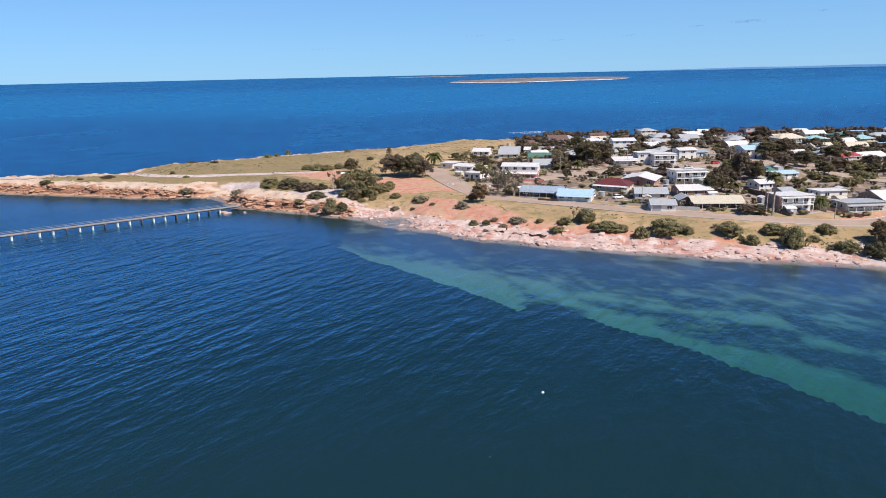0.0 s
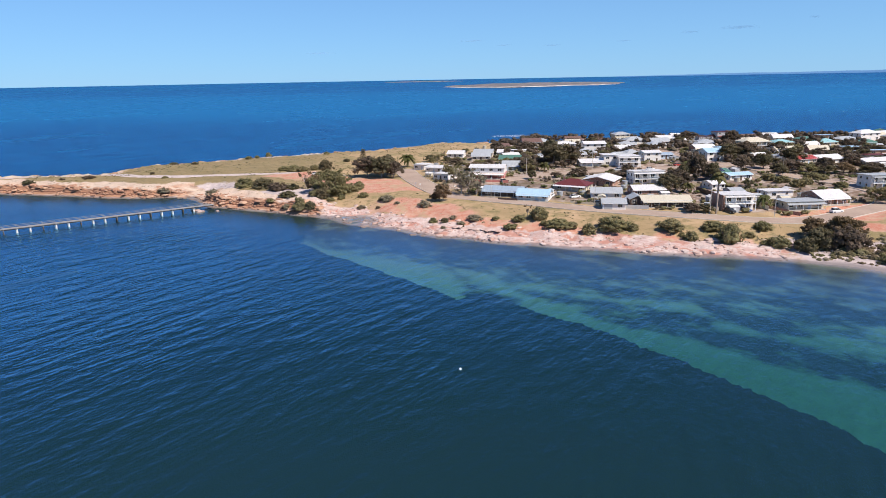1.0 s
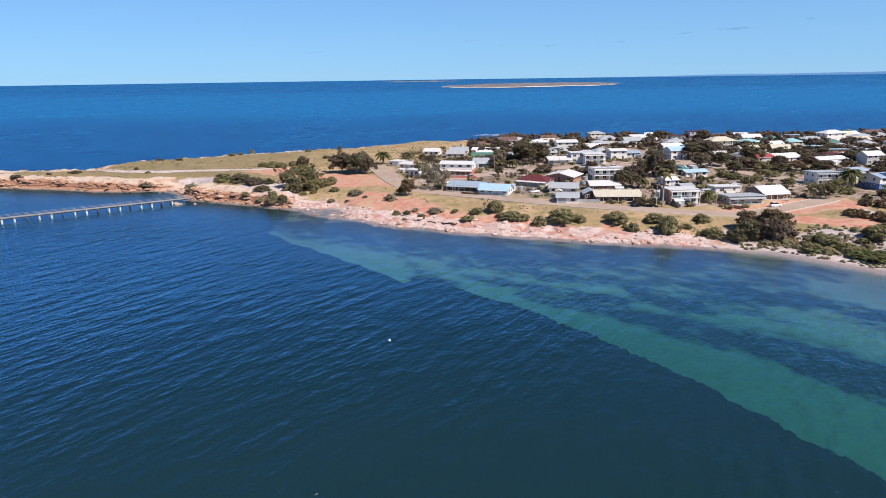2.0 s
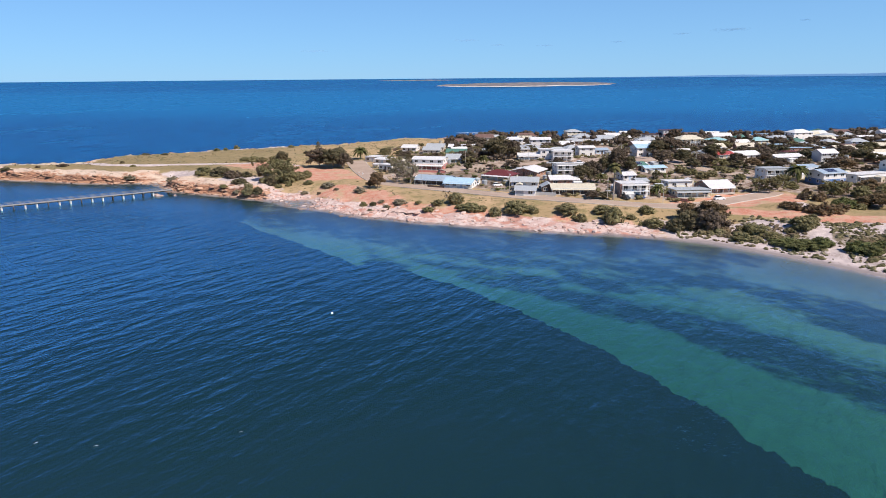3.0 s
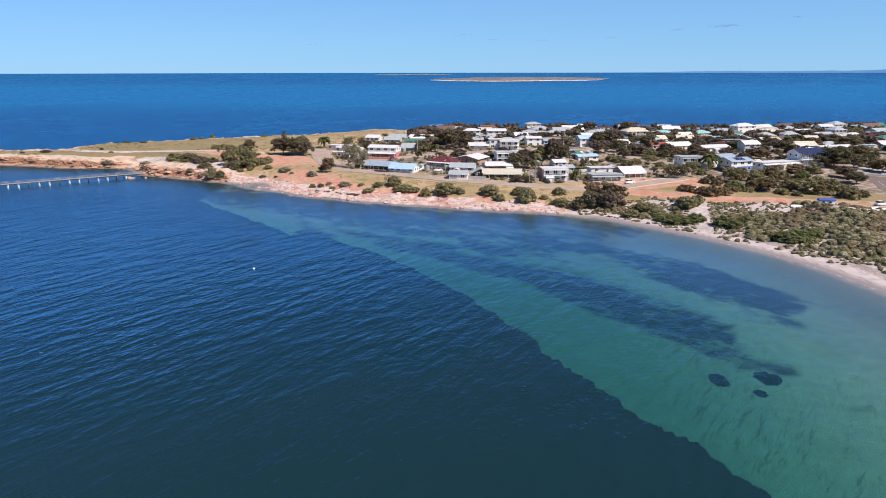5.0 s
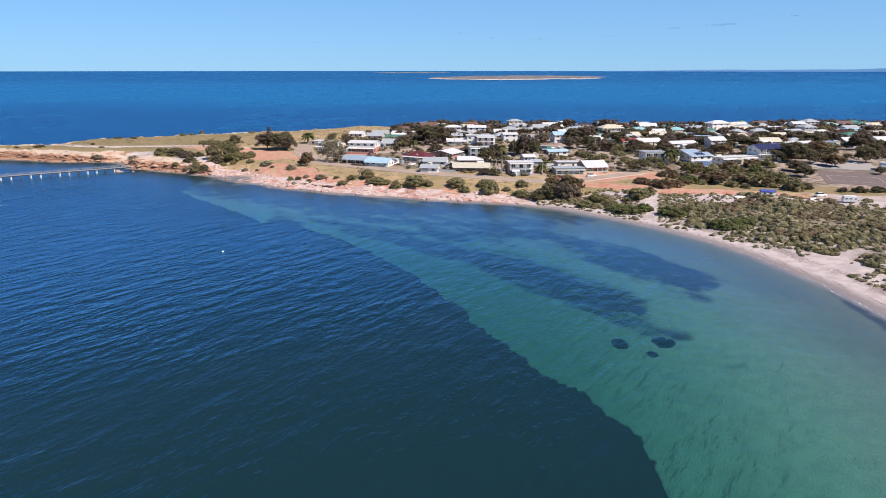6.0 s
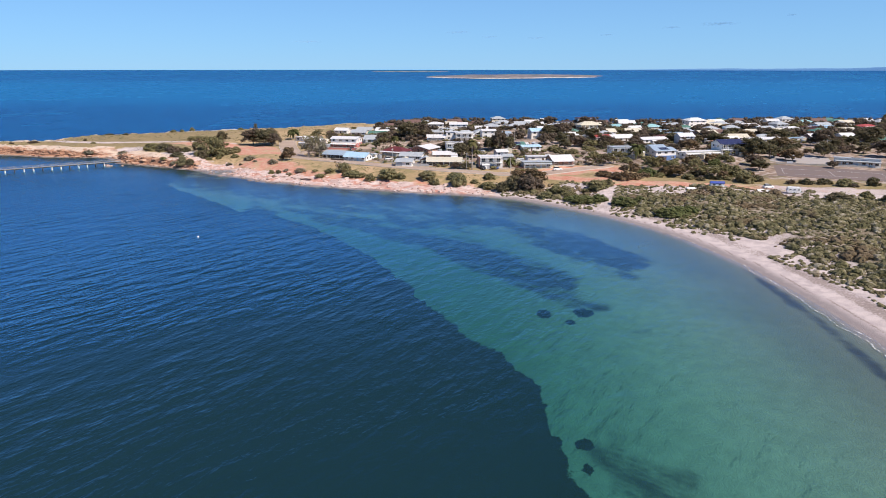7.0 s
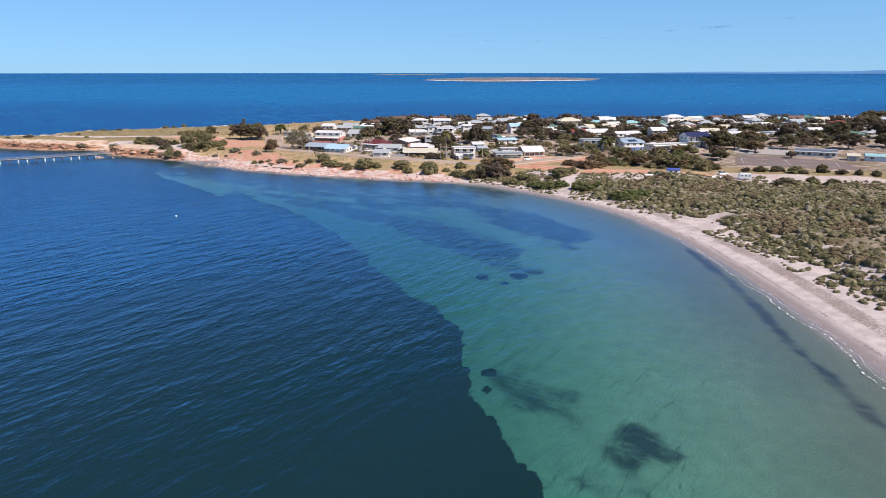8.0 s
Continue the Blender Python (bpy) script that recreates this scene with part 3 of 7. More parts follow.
tagged(ground, "grassy headland of pink rock, red earth, sand and sea bed", "ground", kind="structure")
# the bay's water turns from dim green to the blue of the open sea
# Within the bay, the blue also paints in the sky's low-angle reflection.
SEA_AND_SKY_BLUE = np.maximum(np.clip(0.5 * smooth(np.hypot(XX - 60, YY + 70), 120, 330) * smooth(-DD, 8, 60), 0, 1), np.maximum(smooth(YY, 255, 300) * smooth(300 - XX, -50, 0), smooth(YY, 400, 470)))
water = new("water", grid_mesh("water", RISE, ZZ < 1.5, {"depth": np.clip(-ZZ, 0, 14) * U, "open": SEA_AND_SKY_BLUE, "shoal": smooth(YY, 500, 950) * (1 - 0.8 * smooth(YY, 1500, 2800))}, R_SEA, 2))
water.data.materials.append(WATER)
tagged(water, "blue sea, clear and green over sand in the bay", "sea", kind="structure")

# ---- materials of the things ----
ROOF = {
    "white": sheet_metal("white_roof_sheet", (0.71, 0.69, 0.665), 0.4, 0.06),
    "grey": sheet_metal("grey_roof_sheet", (0.42, 0.44, 0.45), 0.42, 0.12),
    "pale_blue": sheet_metal("pale_blue_roof_sheet", (0.42, 0.60, 0.72), 0.4, 0.05),
    "grey_blue": sheet_metal("grey_blue_roof_sheet", (0.34, 0.42, 0.50), 0.42, 0.1),
    "maroon": sheet_metal("maroon_roof_sheet", (0.14, 0.028, 0.028), 0.5, 0.05),
    "cream": sheet_metal("cream_roof_sheet", (0.62, 0.56, 0.43), 0.45, 0.2),
    "green": sheet_metal("green_roof_sheet", (0.09, 0.20, 0.155), 0.45, 0.1),
    "teal": sheet_metal("teal_roof_sheet", (0.30, 0.52, 0.52), 0.42, 0.05),
    "navy": sheet_metal("navy_roof_sheet", (0.025, 0.03, 0.09), 0.4, 0.02),
    "red": sheet_metal("red_roof_sheet", (0.40, 0.07, 0.06), 0.45, 0.1),
    "brown": sheet_metal("brown_roof_sheet", (0.17, 0.10, 0.08), 0.5, 0.1),
}
WALL = {
    "white": rough_paint("white_wall_paint", (0.76, 0.73, 0.685), 0.08, 0.6, 0.7, 0.4, (0.45, 0.38, 0.30), 0.18),
    "cream": rough_paint("cream_wall_paint", (0.62, 0.55, 0.42), 0.1),
    "grey": rough_paint("grey_wall_paint", (0.45, 0.46, 0.47), 0.1),
    "blue": rough_paint("blue_wall_paint", (0.10, 0.20, 0.42), 0.1),
    "pale_blue": rough_paint("pale_blue_wall_paint", (0.50, 0.60, 0.70), 0.1),
    "pink": rough_paint("pink_wall_paint", (0.55, 0.20, 0.17), 0.1),
    "dark": rough_paint("dark_timber_wall", (0.09, 0.06, 0.05), 0.2),
}


def fill_brick(nt, b):
    p = coords(nt, "Object")
    # turn the upright faces so that courses lie level
    sp = node(nt, "ShaderNodeSeparateXYZ", None, Vector=p)
    u = math_node(nt, "ADD", sp.outputs[0], sp.outputs[1])
    v = node(nt, "ShaderNodeCombineXYZ", 0, X=u, Y=sp.outputs[2], Z=0.0)
    br = nt.nodes.new("ShaderNodeTexBrick")
    nt.links.new(v, br.inputs["Vector"])
    for k, val in (("Scale", 1.0), ("Mortar Size", 0.012), ("Brick Width", 0.24), ("Row Height", 0.086)):
        br.inputs[k].default_value = val
    br.inputs["Color1"].default_value, br.inputs["Color2"].default_value, br.inputs["Mortar"].default_value = (0.36, 0.15, 0.09, 1), (0.26, 0.10, 0.06, 1), (0.42, 0.36, 0.30, 1)
    c = mix_col(nt, ramp(nt, noise_tex(nt, world_pos(nt), 0.9, 4), 0.4, 0.75, 0, 0.35), br.outputs[0], (0.48, 0.33, 0.24))
    set_in(nt, b, Base_Color=c, Roughness=0.85, Normal=bump(nt, br.outputs[1], -0.4, 0.01))


WALL["brick"] = material("red_brick_wall", fill_brick)
TRIM = rough_paint("white_trim_paint", (0.80, 0.80, 0.78), 0.06, 0.45, 1.5)
CONCRETE = rough_paint("weathered_concrete", (0.48, 0.44, 0.39), 0.2, 0.85, 0.6, 0.2)
TIMBER = rough_paint("grey_jetty_timber", (0.29, 0.285, 0.28), 0.3, 0.85, 1.2, 0.2, (0.16, 0.13, 0.11), 0.4)
STEEL = rough_paint("galvanised_steel", (0.50, 0.51, 0.52), 0.15, 0.4, 2.0, 0.5)
PILE = rough_paint("white_sleeved_pile", (0.75, 0.74, 0.70), 0.15, 0.6, 1.5, 0.3, (0.30, 0.25, 0.2), 0.4)
DARK = rough_paint("dark_rubber", (0.03, 0.03, 0.032), 0.2, 0.7, 2.0)
PLASTIC = rough_paint("white_plastic", (0.82, 0.82, 0.80), 0.05, 0.4, 3.0)
TARP = rough_paint("blue_canvas", (0.03, 0.07, 0.32), 0.15, 0.7, 1.5)


def fill_glass(nt, b):
    n = noise_tex(nt, world_pos(nt), 0.4, 3)
    set_in(nt, b, Base_Color=mix_col(nt, n, (0.012, 0.016, 0.02), (0.05, 0.055, 0.06)), Roughness=0.06, Normal=bump(nt, n, 0.05, 0.05))
    b.inputs["Specular IOR Level"].default_value = 0.8


GLASS = material("dark_window_glass", fill_glass)


def fill_solar(nt, b):
    br = nt.nodes.new("ShaderNodeTexBrick")
    nt.links.new(coords(nt, "Object"), br.inputs["Vector"])
    br.offset = 0.0
    for k, val in (("Scale", 1.0), ("Mortar Size", 0.008), ("Brick Width", 0.16), ("Row Height", 0.16)):
        br.inputs[k].default_value = val
    br.inputs["Color1"].default_value, br.inputs["Color2"].default_value, br.inputs["Mortar"].default_value = (0.008, 0.012, 0.05, 1), (0.01, 0.016, 0.06, 1), (0.2, 0.22, 0.26, 1)
    set_in(nt, b, Base_Color=br.outputs[0], Roughness=0.12)


SOLAR = material("solar_cell_glass", fill_solar)


def fill_asphalt(nt, b):
    p = world_pos(nt)
    big, mid, fine = noise_tex(nt, p, 0.12, 5), noise_tex(nt, p, 0.9, 4), noise_tex(nt, p, 9, 3, 0.7)
    c = mix_col(nt, ramp(nt, big, 0.35, 0.65), (0.34, 0.25, 0.19), (0.40, 0.30, 0.23))
    c = mix_col(nt, ramp(nt, mid, 0.5, 0.75, 0, 0.7), c, (0.46, 0.335, 0.25))
    c = mix_col(nt, ramp(nt, fine, 0.4, 0.7, 0, 0.4), c, (0.22, 0.175, 0.145))
    set_in(nt, b, Base_Color=c, Roughness=0.92, Normal=bump(nt, fine, 0.4, 0.02))


ASPHALT = material("dusty_asphalt", fill_asphalt)
KERB = rough_paint("pale_kerb_concrete", (0.55, 0.50, 0.44), 0.2, 0.9, 1.0, 0.2)


def leaf_material(name, a, b_, dry, dry_amount=0.3):
    def fill(nt, b):
        geo = nt.nodes.new("ShaderNodeNewGeometry")
        n = noise_tex(nt, geo.outputs["Position"], 0.55, 3)
        rnd = nt.nodes.new("ShaderNodeObjectInfo").outputs["Random"]
        c = mix_col(nt, geo.outputs["Random Per Island"], a, b_)
        c = mix_col(nt, ramp(nt, n, 0.45, 0.7, 0, dry_amount), c, dry)
        c = mix_col(nt, ramp(nt, rnd, 0.3, 1, 0, 0.35), c, dry)
        set_in(nt, b, Base_Color=c, Roughness=0.7)
        b.inputs["Specular IOR Level"].default_value = 0.15
        lit = node(nt, "ShaderNodeBsdfTranslucent", 0, Color=mix_col(nt, 0.5, c, (0.16, 0.14, 0.05)))
        nt.links.new(node(nt, "ShaderNodeMixShader", 0, Fac=0.38, I1=b.outputs[0], I2=lit), nt.nodes["Material Output"].inputs[0])
    return material(name, fill)


LEAF = {
    "olive": leaf_material("olive_leaves", (0.175, 0.165, 0.075), (0.29, 0.26, 0.13), (0.31, 0.245, 0.145)),
    "dark": leaf_material("dark_leaves", (0.092, 0.086, 0.048), (0.175, 0.155, 0.088), (0.20, 0.145, 0.095), 0.35),
    "dusky": leaf_material("dusky_leaves", (0.092, 0.072, 0.055), (0.165, 0.128, 0.095), (0.20, 0.14, 0.105), 0.4),
    "green": leaf_material("green_leaves", (0.105, 0.125, 0.046), (0.185, 0.20, 0.078), (0.16, 0.14, 0.065), 0.25),
    "grey": leaf_material("grey_leaves", (0.20, 0.18, 0.12), (0.30, 0.27, 0.19), (0.33, 0.26, 0.19), 0.4),
    "brown": leaf_material("brown_leaves", (0.145, 0.105, 0.06), (0.235, 0.165, 0.092), (0.25, 0.165, 0.105), 0.4),
    "palm": leaf_material("palm_fronds", (0.07, 0.085, 0.028), (0.13, 0.135, 0.05), (0.19, 0.15, 0.07), 0.3),
}


def fill_bark(nt, b):
    n = noise_tex(nt, coords(nt, "Object", (3, 3, 0.7)), 2.5, 5)
    set_in(nt, b, Base_Color=mix_col(nt, ramp(nt, n, 0.35, 0.65), (0.42, 0.36, 0.31), (0.16, 0.11, 0.08)), Roughness=0.9, Normal=bump(nt, n, 0.6, 0.05))


BARK = material("pale_bark", fill_bark)


# ---- mesh helpers ----
def mesh_of(name, verts, faces, mats, uvs=None, smooth_faces=False):
    me = bpy.data.meshes.new(name)
    me.from_pydata([tuple(v) for v in verts], [], [tuple(f) for f in faces])
    for m in mats:
        me.materials.append(m)
    if uvs is not None:
        layer = me.uv_layers.new(name="UVMap")
        layer.data.foreach_set("uv", np.array([uvs[i] for f in faces for i in f], dtype=np.float32).ravel())
    if smooth_faces:
        me.polygons.foreach_set("use_smooth", np.ones(len(me.polygons), bool))
    me.update()
    return me


def bm_mesh(name, bm, mat):
    me = bpy.data.meshes.new(name)
    bm.to_mesh(me)
    bm.free()
    me.materials.append(mat)
    return me


def part(name, bm, mat, parent, label=""):
    ob = new(name, bm_mesh(name, bm, mat))
    ob.parent = parent
    return tagged(ob, label)


def part_mesh(name, me, parent, loc=(0, 0, 0), rz=0, label=""):
    ob = new(name, me)
    ob.parent = parent
    ob.location, ob.rotation_euler = loc, (0, 0, radians(rz))
    return tagged(ob, label)


def add_box(bm, x0, y0, z0, x1, y1, z1):
    vs = [bm.verts.new(c) for c in ((x0, y0, z0), (x1, y0, z0), (x1, y1, z0), (x0, y1, z0), (x0, y0, z1), (x1, y0, z1), (x1, y1, z1), (x0, y1, z1))]
    for f in ((3, 2, 1, 0), (4, 5, 6, 7), (0, 1, 5, 4), (1, 2, 6, 5), (2, 3, 7, 6), (3, 0, 4, 7)):
        bm.faces.new([vs[i] for i in f])
    return vs


def box(x0, y0, z0, x1, y1, z1, bevel=0.0):
    bm = bmesh.new()
    add_box(bm, x0, y0, z0, x1, y1, z1)
    if bevel:
        bmesh.ops.bevel(bm, geom=bm.edges[:], offset=bevel, segments=1, affect="EDGES")
    return bm


def tube(bm, a, b, r0, r1, n=7):
    a, b = Vector(a), Vector(b)
    q = (b - a).to_track_quat("Z", "Y")
    rings = []
    for c, r in ((a, r0), (b, r1)):
        rings.append([bm.verts.new(c + q @ Vector((r * math.cos(2 * math.pi * i / n), r * math.sin(2 * math.pi * i / n), 0))) for i in range(n)])
    for i in range(n):
        bm.faces.new((rings[0][i], rings[0][(i + 1) % n], rings[1][(i + 1) % n], rings[1][i]))
    bm.faces.new(rings[1])
    bm.faces.new(rings[0][::-1])


def root(name, x, y, rz, label, category, group="", z=None):
    ob = new(name)
    ob.matrix_world = pose(x * U, y * U, (ground_z(x, y) if z is None else z) * U, 0, 0, rz)
    return tagged(ob, label, category, group)


CACHE = {}


def cached(key, make):
    if key not in CACHE:
        CACHE[key] = make()
    return CACHE[key]


# ---- houses ----
def frame_mesh(w, h):
    def make():
        bm = bmesh.new()
        t = 0.09
        add_box(bm, -w / 2, -0.07, 0, w / 2, 0.05, t)
        add_box(bm, -w / 2, -0.07, h - t, w / 2, 0.05, h)
        add_box(bm, -w / 2, -0.07, t, -w / 2 + t, 0.05, h - t)
        add_box(bm, w / 2 - t, -0.07, t, w / 2, 0.05, h - t)
        if w > 1.3:
            add_box(bm, -t / 2, -0.06, t, t / 2, 0.05, h - t)
        return bm_mesh("window_frame", bm, TRIM)
    return cached(("frame", w, h), make)


def pane_mesh(w, h):
    return cached(("pane", w, h), lambda: bm_mesh("pane", box(-w / 2 + 0.08, -0.03, 0.08, w / 2 - 0.08, 0.03, h - 0.08), GLASS))


def window(parent, x, y, z, w, h, rz=0):
    f = part_mesh("window", frame_mesh(w, h), parent, (x, y, z), rz)
    part_mesh("pane", pane_mesh(w, h), f)
    return f


def roof_mesh(kind, w, d, over, rise, mat):
    """Roof over a plan w x d; local origin at the middle of the front eave line at wall-top height."""
    x0, x1, y0, y1, th = -w / 2 - over, w / 2 + over, -over, d + over, 0.14
    drop = rise * over / (d / 2)
    if kind == "gable":
        prof = [(y0, -drop), (d / 2, rise), (y1, -drop)]
        v, uv, f = [], [], []
        for s in (0, -th):
            for x in (x0, x1):
                for y, z in prof:
                    v.append((x, y, z + s)), uv.append((x, y))
        f = [(0, 3, 4, 1), (1, 4, 5, 2), (6, 7, 10, 9), (7, 8, 11, 10), (0, 1, 7, 6), (1, 2, 8, 7), (3, 9, 10, 4), (4, 10, 11, 5), (0, 6, 9, 3), (2, 5, 11, 8)]
    elif kind == "front_gable":
        drop = rise * over / (w / 2)
        prof = [(x0, -drop), (0, rise), (x1, -drop)]
        v, uv, f = [], [], []
        for s in (0, -th):
            for y in (y0, y1):
                for x, z in prof:
                    v.append((x, y, z + s)), uv.append((y, x))
        f = [(0, 1, 4, 3), (1, 2, 5, 4), (6, 9, 10, 7), (7, 10, 11, 8), (0, 6, 7, 1), (1, 7, 8, 2), (3, 4, 10, 9), (4, 5, 11, 10), (0, 3, 9, 6), (2, 8, 11, 5)]
    elif kind == "hip":
        k = min(d / 2, w / 2 - 0.3)
        top = [(-w / 2 + k, d / 2, rise), (w / 2 - k, d / 2, rise)]
        low = [(x0, y0, -drop), (x1, y0, -drop), (x1, y1, -drop), (x0, y1, -drop)]
        v = low + top + [(x, y, z - th) for x, y, z in low]
        uv = [(x, y) for x, y, z in v]
        f = [(0, 1, 5, 4), (1, 2, 5), (2, 3, 4, 5), (3, 0, 4), (1, 0, 6, 7), (2, 1, 7, 8), (3, 2, 8, 9), (0, 3, 9, 6), (9, 8, 7, 6)]
    else:  # skillion: falls to the back
        za, zb = rise + 0.05, 0.05
        v = [(x0, y0, za), (x1, y0, za), (x1, y1, zb), (x0, y1, zb)]
        v += [(x, y, z - th) for x, y, z in v]
        uv = [(x, y) for x, y, z in v]
        f = [(0, 1, 2, 3), (7, 6, 5, 4), (0, 4, 5, 1), (1, 5, 6, 2), (2, 6, 7, 3), (3, 7, 4, 0)]
    return mesh_of("roof", v, f, [mat], uv)


def wall_mesh(kind, w, d, h, rise, mat):
    bm = bmesh.new()
    base = -0.6
    if kind == "gable":
        prof = [(0, base), (d, base), (d, h), (d / 2, h + rise - 0.1), (0, h)]
        rings = [[bm.verts.new((x, y, z)) for y, z in prof] for x in (-w / 2, w / 2)]
    elif kind == "front_gable":
        prof = [(-w / 2, base), (-w / 2, h), (0, h + rise - 0.1), (w / 2, h), (w / 2, base)]
        rings = [[bm.verts.new((x, y, z)) for x, z in prof] for y in (0, d)]
    elif kind == "skillion":
        prof = [(0, base), (d, base), (d, h - 0.1), (0, h + rise - 0.1)]
        rings = [[bm.verts.new((x, y, z)) for y, z in prof] for x in (-w / 2, w / 2)]
    else:
        add_box(bm, -w / 2, 0, base, w / 2, d, h)
        return bm_mesh("wall", bm, mat)
    n = len(prof)
    bm.faces.new(rings[0][::-1]), bm.faces.new(rings[1])
    for i in range(n):
        bm.faces.new((rings[0][i], rings[0][(i + 1) % n], rings[1][(i + 1) % n], rings[1][i]))
    bmesh.ops.recalc_face_normals(bm, faces=bm.faces[:])
    return bm_mesh("wall", bm, mat)


def solar_rows(ob, n, kind, w, d, h, rise, x_off=0.0):
    me = cached("solar", lambda: bm_mesh("solar_panel", box(-0.49, -0.8, 0, 0.49, 0.8, 0.05), SOLAR))
    run = {"gable": d / 2, "hip": d / 2}.get(kind, d)
    slope = math.atan2(rise, run) * (-1 if kind == "skillion" else 1)
    if kind == "front_gable":
        slope = 0
    for i in range(n):
        row, col = divmod(i, max(1, (n + 1) // 2) if n > 6 else n)
        cols = max(1, (n + 1) // 2) if n > 6 else n
        y = run * (0.35 if n > 6 else 0.5) + row * 1.7 * math.cos(slope)
        z = h + (rise * y / run if kind != "skillion" else rise * (1 - y / d) + 0.05) + 0.1
        p = part_mesh("solar_panel", me, ob, (x_off + (col - (cols - 1) / 2) * 1.05, y, z), 0, "dark blue solar panel")
        p.rotation_euler = (slope, 0, 0)


def house(x, y, rz, w, d, label, storeys=1, kind="gable", roof="white", wall="white", rise=1.2, over=0.5, porch=0.0, windows=3, solar=0,
          balcony=False, chimney=False, lower="", name="house", sides=True, h1=2.6, porch_roof="", garage=False, brick_side=False):
    ob = root(name, x, y, rz, label, "house" if name == "house" else name, "houses of the town" if name == "house" else "")
    w, d = w * U * 1.08, d * 1.08
    h = h1 * storeys
    part_mesh("wall", wall_mesh(kind, w, d, h, rise, WALL[wall]), ob)
    if lower:
        part("lower_wall", box(-w / 2 - 0.06, -0.06, -0.6, w / 2 + 0.06, d + 0.06, h1 - 0.1), WALL[lower], ob)
    part_mesh("roof", roof_mesh(kind, w, d, over, rise, ROOF[roof]), ob, (0, 0, h + 0.04), 0, roof.replace("_", " ") + " sheet metal roof")
    if kind in ("gable", "hip"):
        zf = h + 0.04 - rise * over / (d / 2)
        part("gutter", box(-w / 2 - over, -over - 0.1, zf - 0.16, w / 2 + over, -over - 0.002, zf - 0.02), TRIM, ob)
    for s in range(storeys):
        z = s * h1
        for i in range(windows):
            wx = -w / 2 + w * (i + 0.5) / windows
            ww = min(1.8, w / windows * 0.62)
            if s == 0 and i == windows // 2 and not garage:
                dr = part("door", box(wx - 0.45, -0.06 - 0.06 * bool(lower), 0.05, wx + 0.45, 0.02, 2.1), WALL["dark" if int(x) % 2 else "pale_blue"], ob, "painted timber door")
                continue
            if s == 0 and garage and i == 0:
                part("garage_door", box(-w / 2 + 0.5, -0.06, 0.0, -w / 2 + 3.4, 0.02, 2.2), ROOF["grey"], ob, "grey roller door")
                continue
            tall = 1.9 if storeys == 2 and s == 1 and balcony else 1.25
            window(ob, wx, -0.02 - 0.06 * bool(lower and s == 0), z + 2.15 - tall, round(ww, 1), tall)
        if sides:
            for sx, rr in ((w / 2, 90), (-w / 2, -90)):
                for k in range(2):
                    window(ob, sx * (1 + (0.16 if lower and s == 0 else 0.04) / w), d * (0.28 + 0.44 * k), z + 0.95, 1.2, 1.15, rr)
    if porch:
        n = max(2, int(w / 2.6)) + 1
        zt = h1 - 0.25
        me = roof_mesh("skillion", w, porch, 0.12, -0.35, ROOF[porch_roof or roof])
        part_mesh("verandah_roof", me, ob, (0, -porch - 0.13, zt))
        part("deck", box(-w / 2, -porch, -0.5, w / 2, -0.065, 0.12), CONCRETE, ob)
        pm = cached(("post", zt), lambda: bm_mesh("post", box(-0.06, -0.06, 0, 0.06, 0.06, zt - 0.38), TRIM))
        for i in range(n):
            part_mesh("post", pm, ob, (-w / 2 + 0.1 + (w - 0.2) * i / (n - 1), -porch + 0.1, 0.12))
    if balcony:
        b = 1.9
        part("balcony", box(-w / 2, -b, h1 - 0.22, w / 2, -0.065, h1), TRIM, ob)
        n = max(2, int(w / 3)) + 1
        pm = cached(("tallpost", h), lambda: bm_mesh("post", box(-0.09, -0.09, -0.3, 0.09, 0.09, h - 0.02), TRIM))
        for i in range(n):
            part_mesh("post", pm, ob, (-w / 2 + 0.12 + (w - 0.24) * i / (n - 1), -b + 0.1, 0))
        rail = bmesh.new()
        add_box(rail, -w / 2, -b + 0.02, h1 + 0.95, w / 2, -b + 0.08, h1 + 1.03)
        for i in range(int(w / 0.5)):
            bx = -w / 2 + 0.25 + i * 0.5
            add_box(rail, bx - 0.02, -b + 0.03, h1, bx + 0.02, -b + 0.07, h1 + 0.95)
        part("railing", rail, TRIM, ob, "white balcony railing")
        me = roof_mesh("skillion", w, b, 0.12, -0.2, ROOF[roof])
        part_mesh("balcony_roof", me, ob, (0, -b - 0.13, h - 0.08))
    if brick_side:
        part("brick_side", box(-w / 2 - 0.7, -1.2, -0.6, -w / 2 - 0.01, d + 0.1, h + 0.1), WALL["brick"], ob, "red brick side wall")
    if solar:
        solar_rows(ob, solar, kind, w, d, h, rise)
    if chimney:
        part("chimney", box(-w * 0.3 - 0.4, d * 0.45, h, -w * 0.3 + 0.4, d * 0.45 + 0.6, h + rise + 0.9, 0.03), WALL["brick"], ob, "brick chimney")
    return ob


# ---- plants ----
def clump_core(c, r, rng, V, F):
    """The dense inside of a clump: an uneven closed knot of foliage."""
    k, n = len(V), 6
    for z, q in ((-0.75, 0.55), (-0.1, 1.0), (0.6, 0.72)):
        for i in range(n):
            a, w = 2 * math.pi * (i + q) / n, r * q * rng.uniform(0.75, 1.2)
            V.append((c[0] + w * math.cos(a), c[1] + w * math.sin(a), c[2] + 0.85 * r * (z + rng.uniform(-0.15, 0.15))))
    F += [(k + m + i, k + m + (i + 1) % n, k + m + n + (i + 1) % n, k + m + n + i) for m in (0, n) for i in range(n)]
    F += [tuple(k + 2 * n + i for i in range(n)), tuple(k + n - 1 - i for i in range(n))]


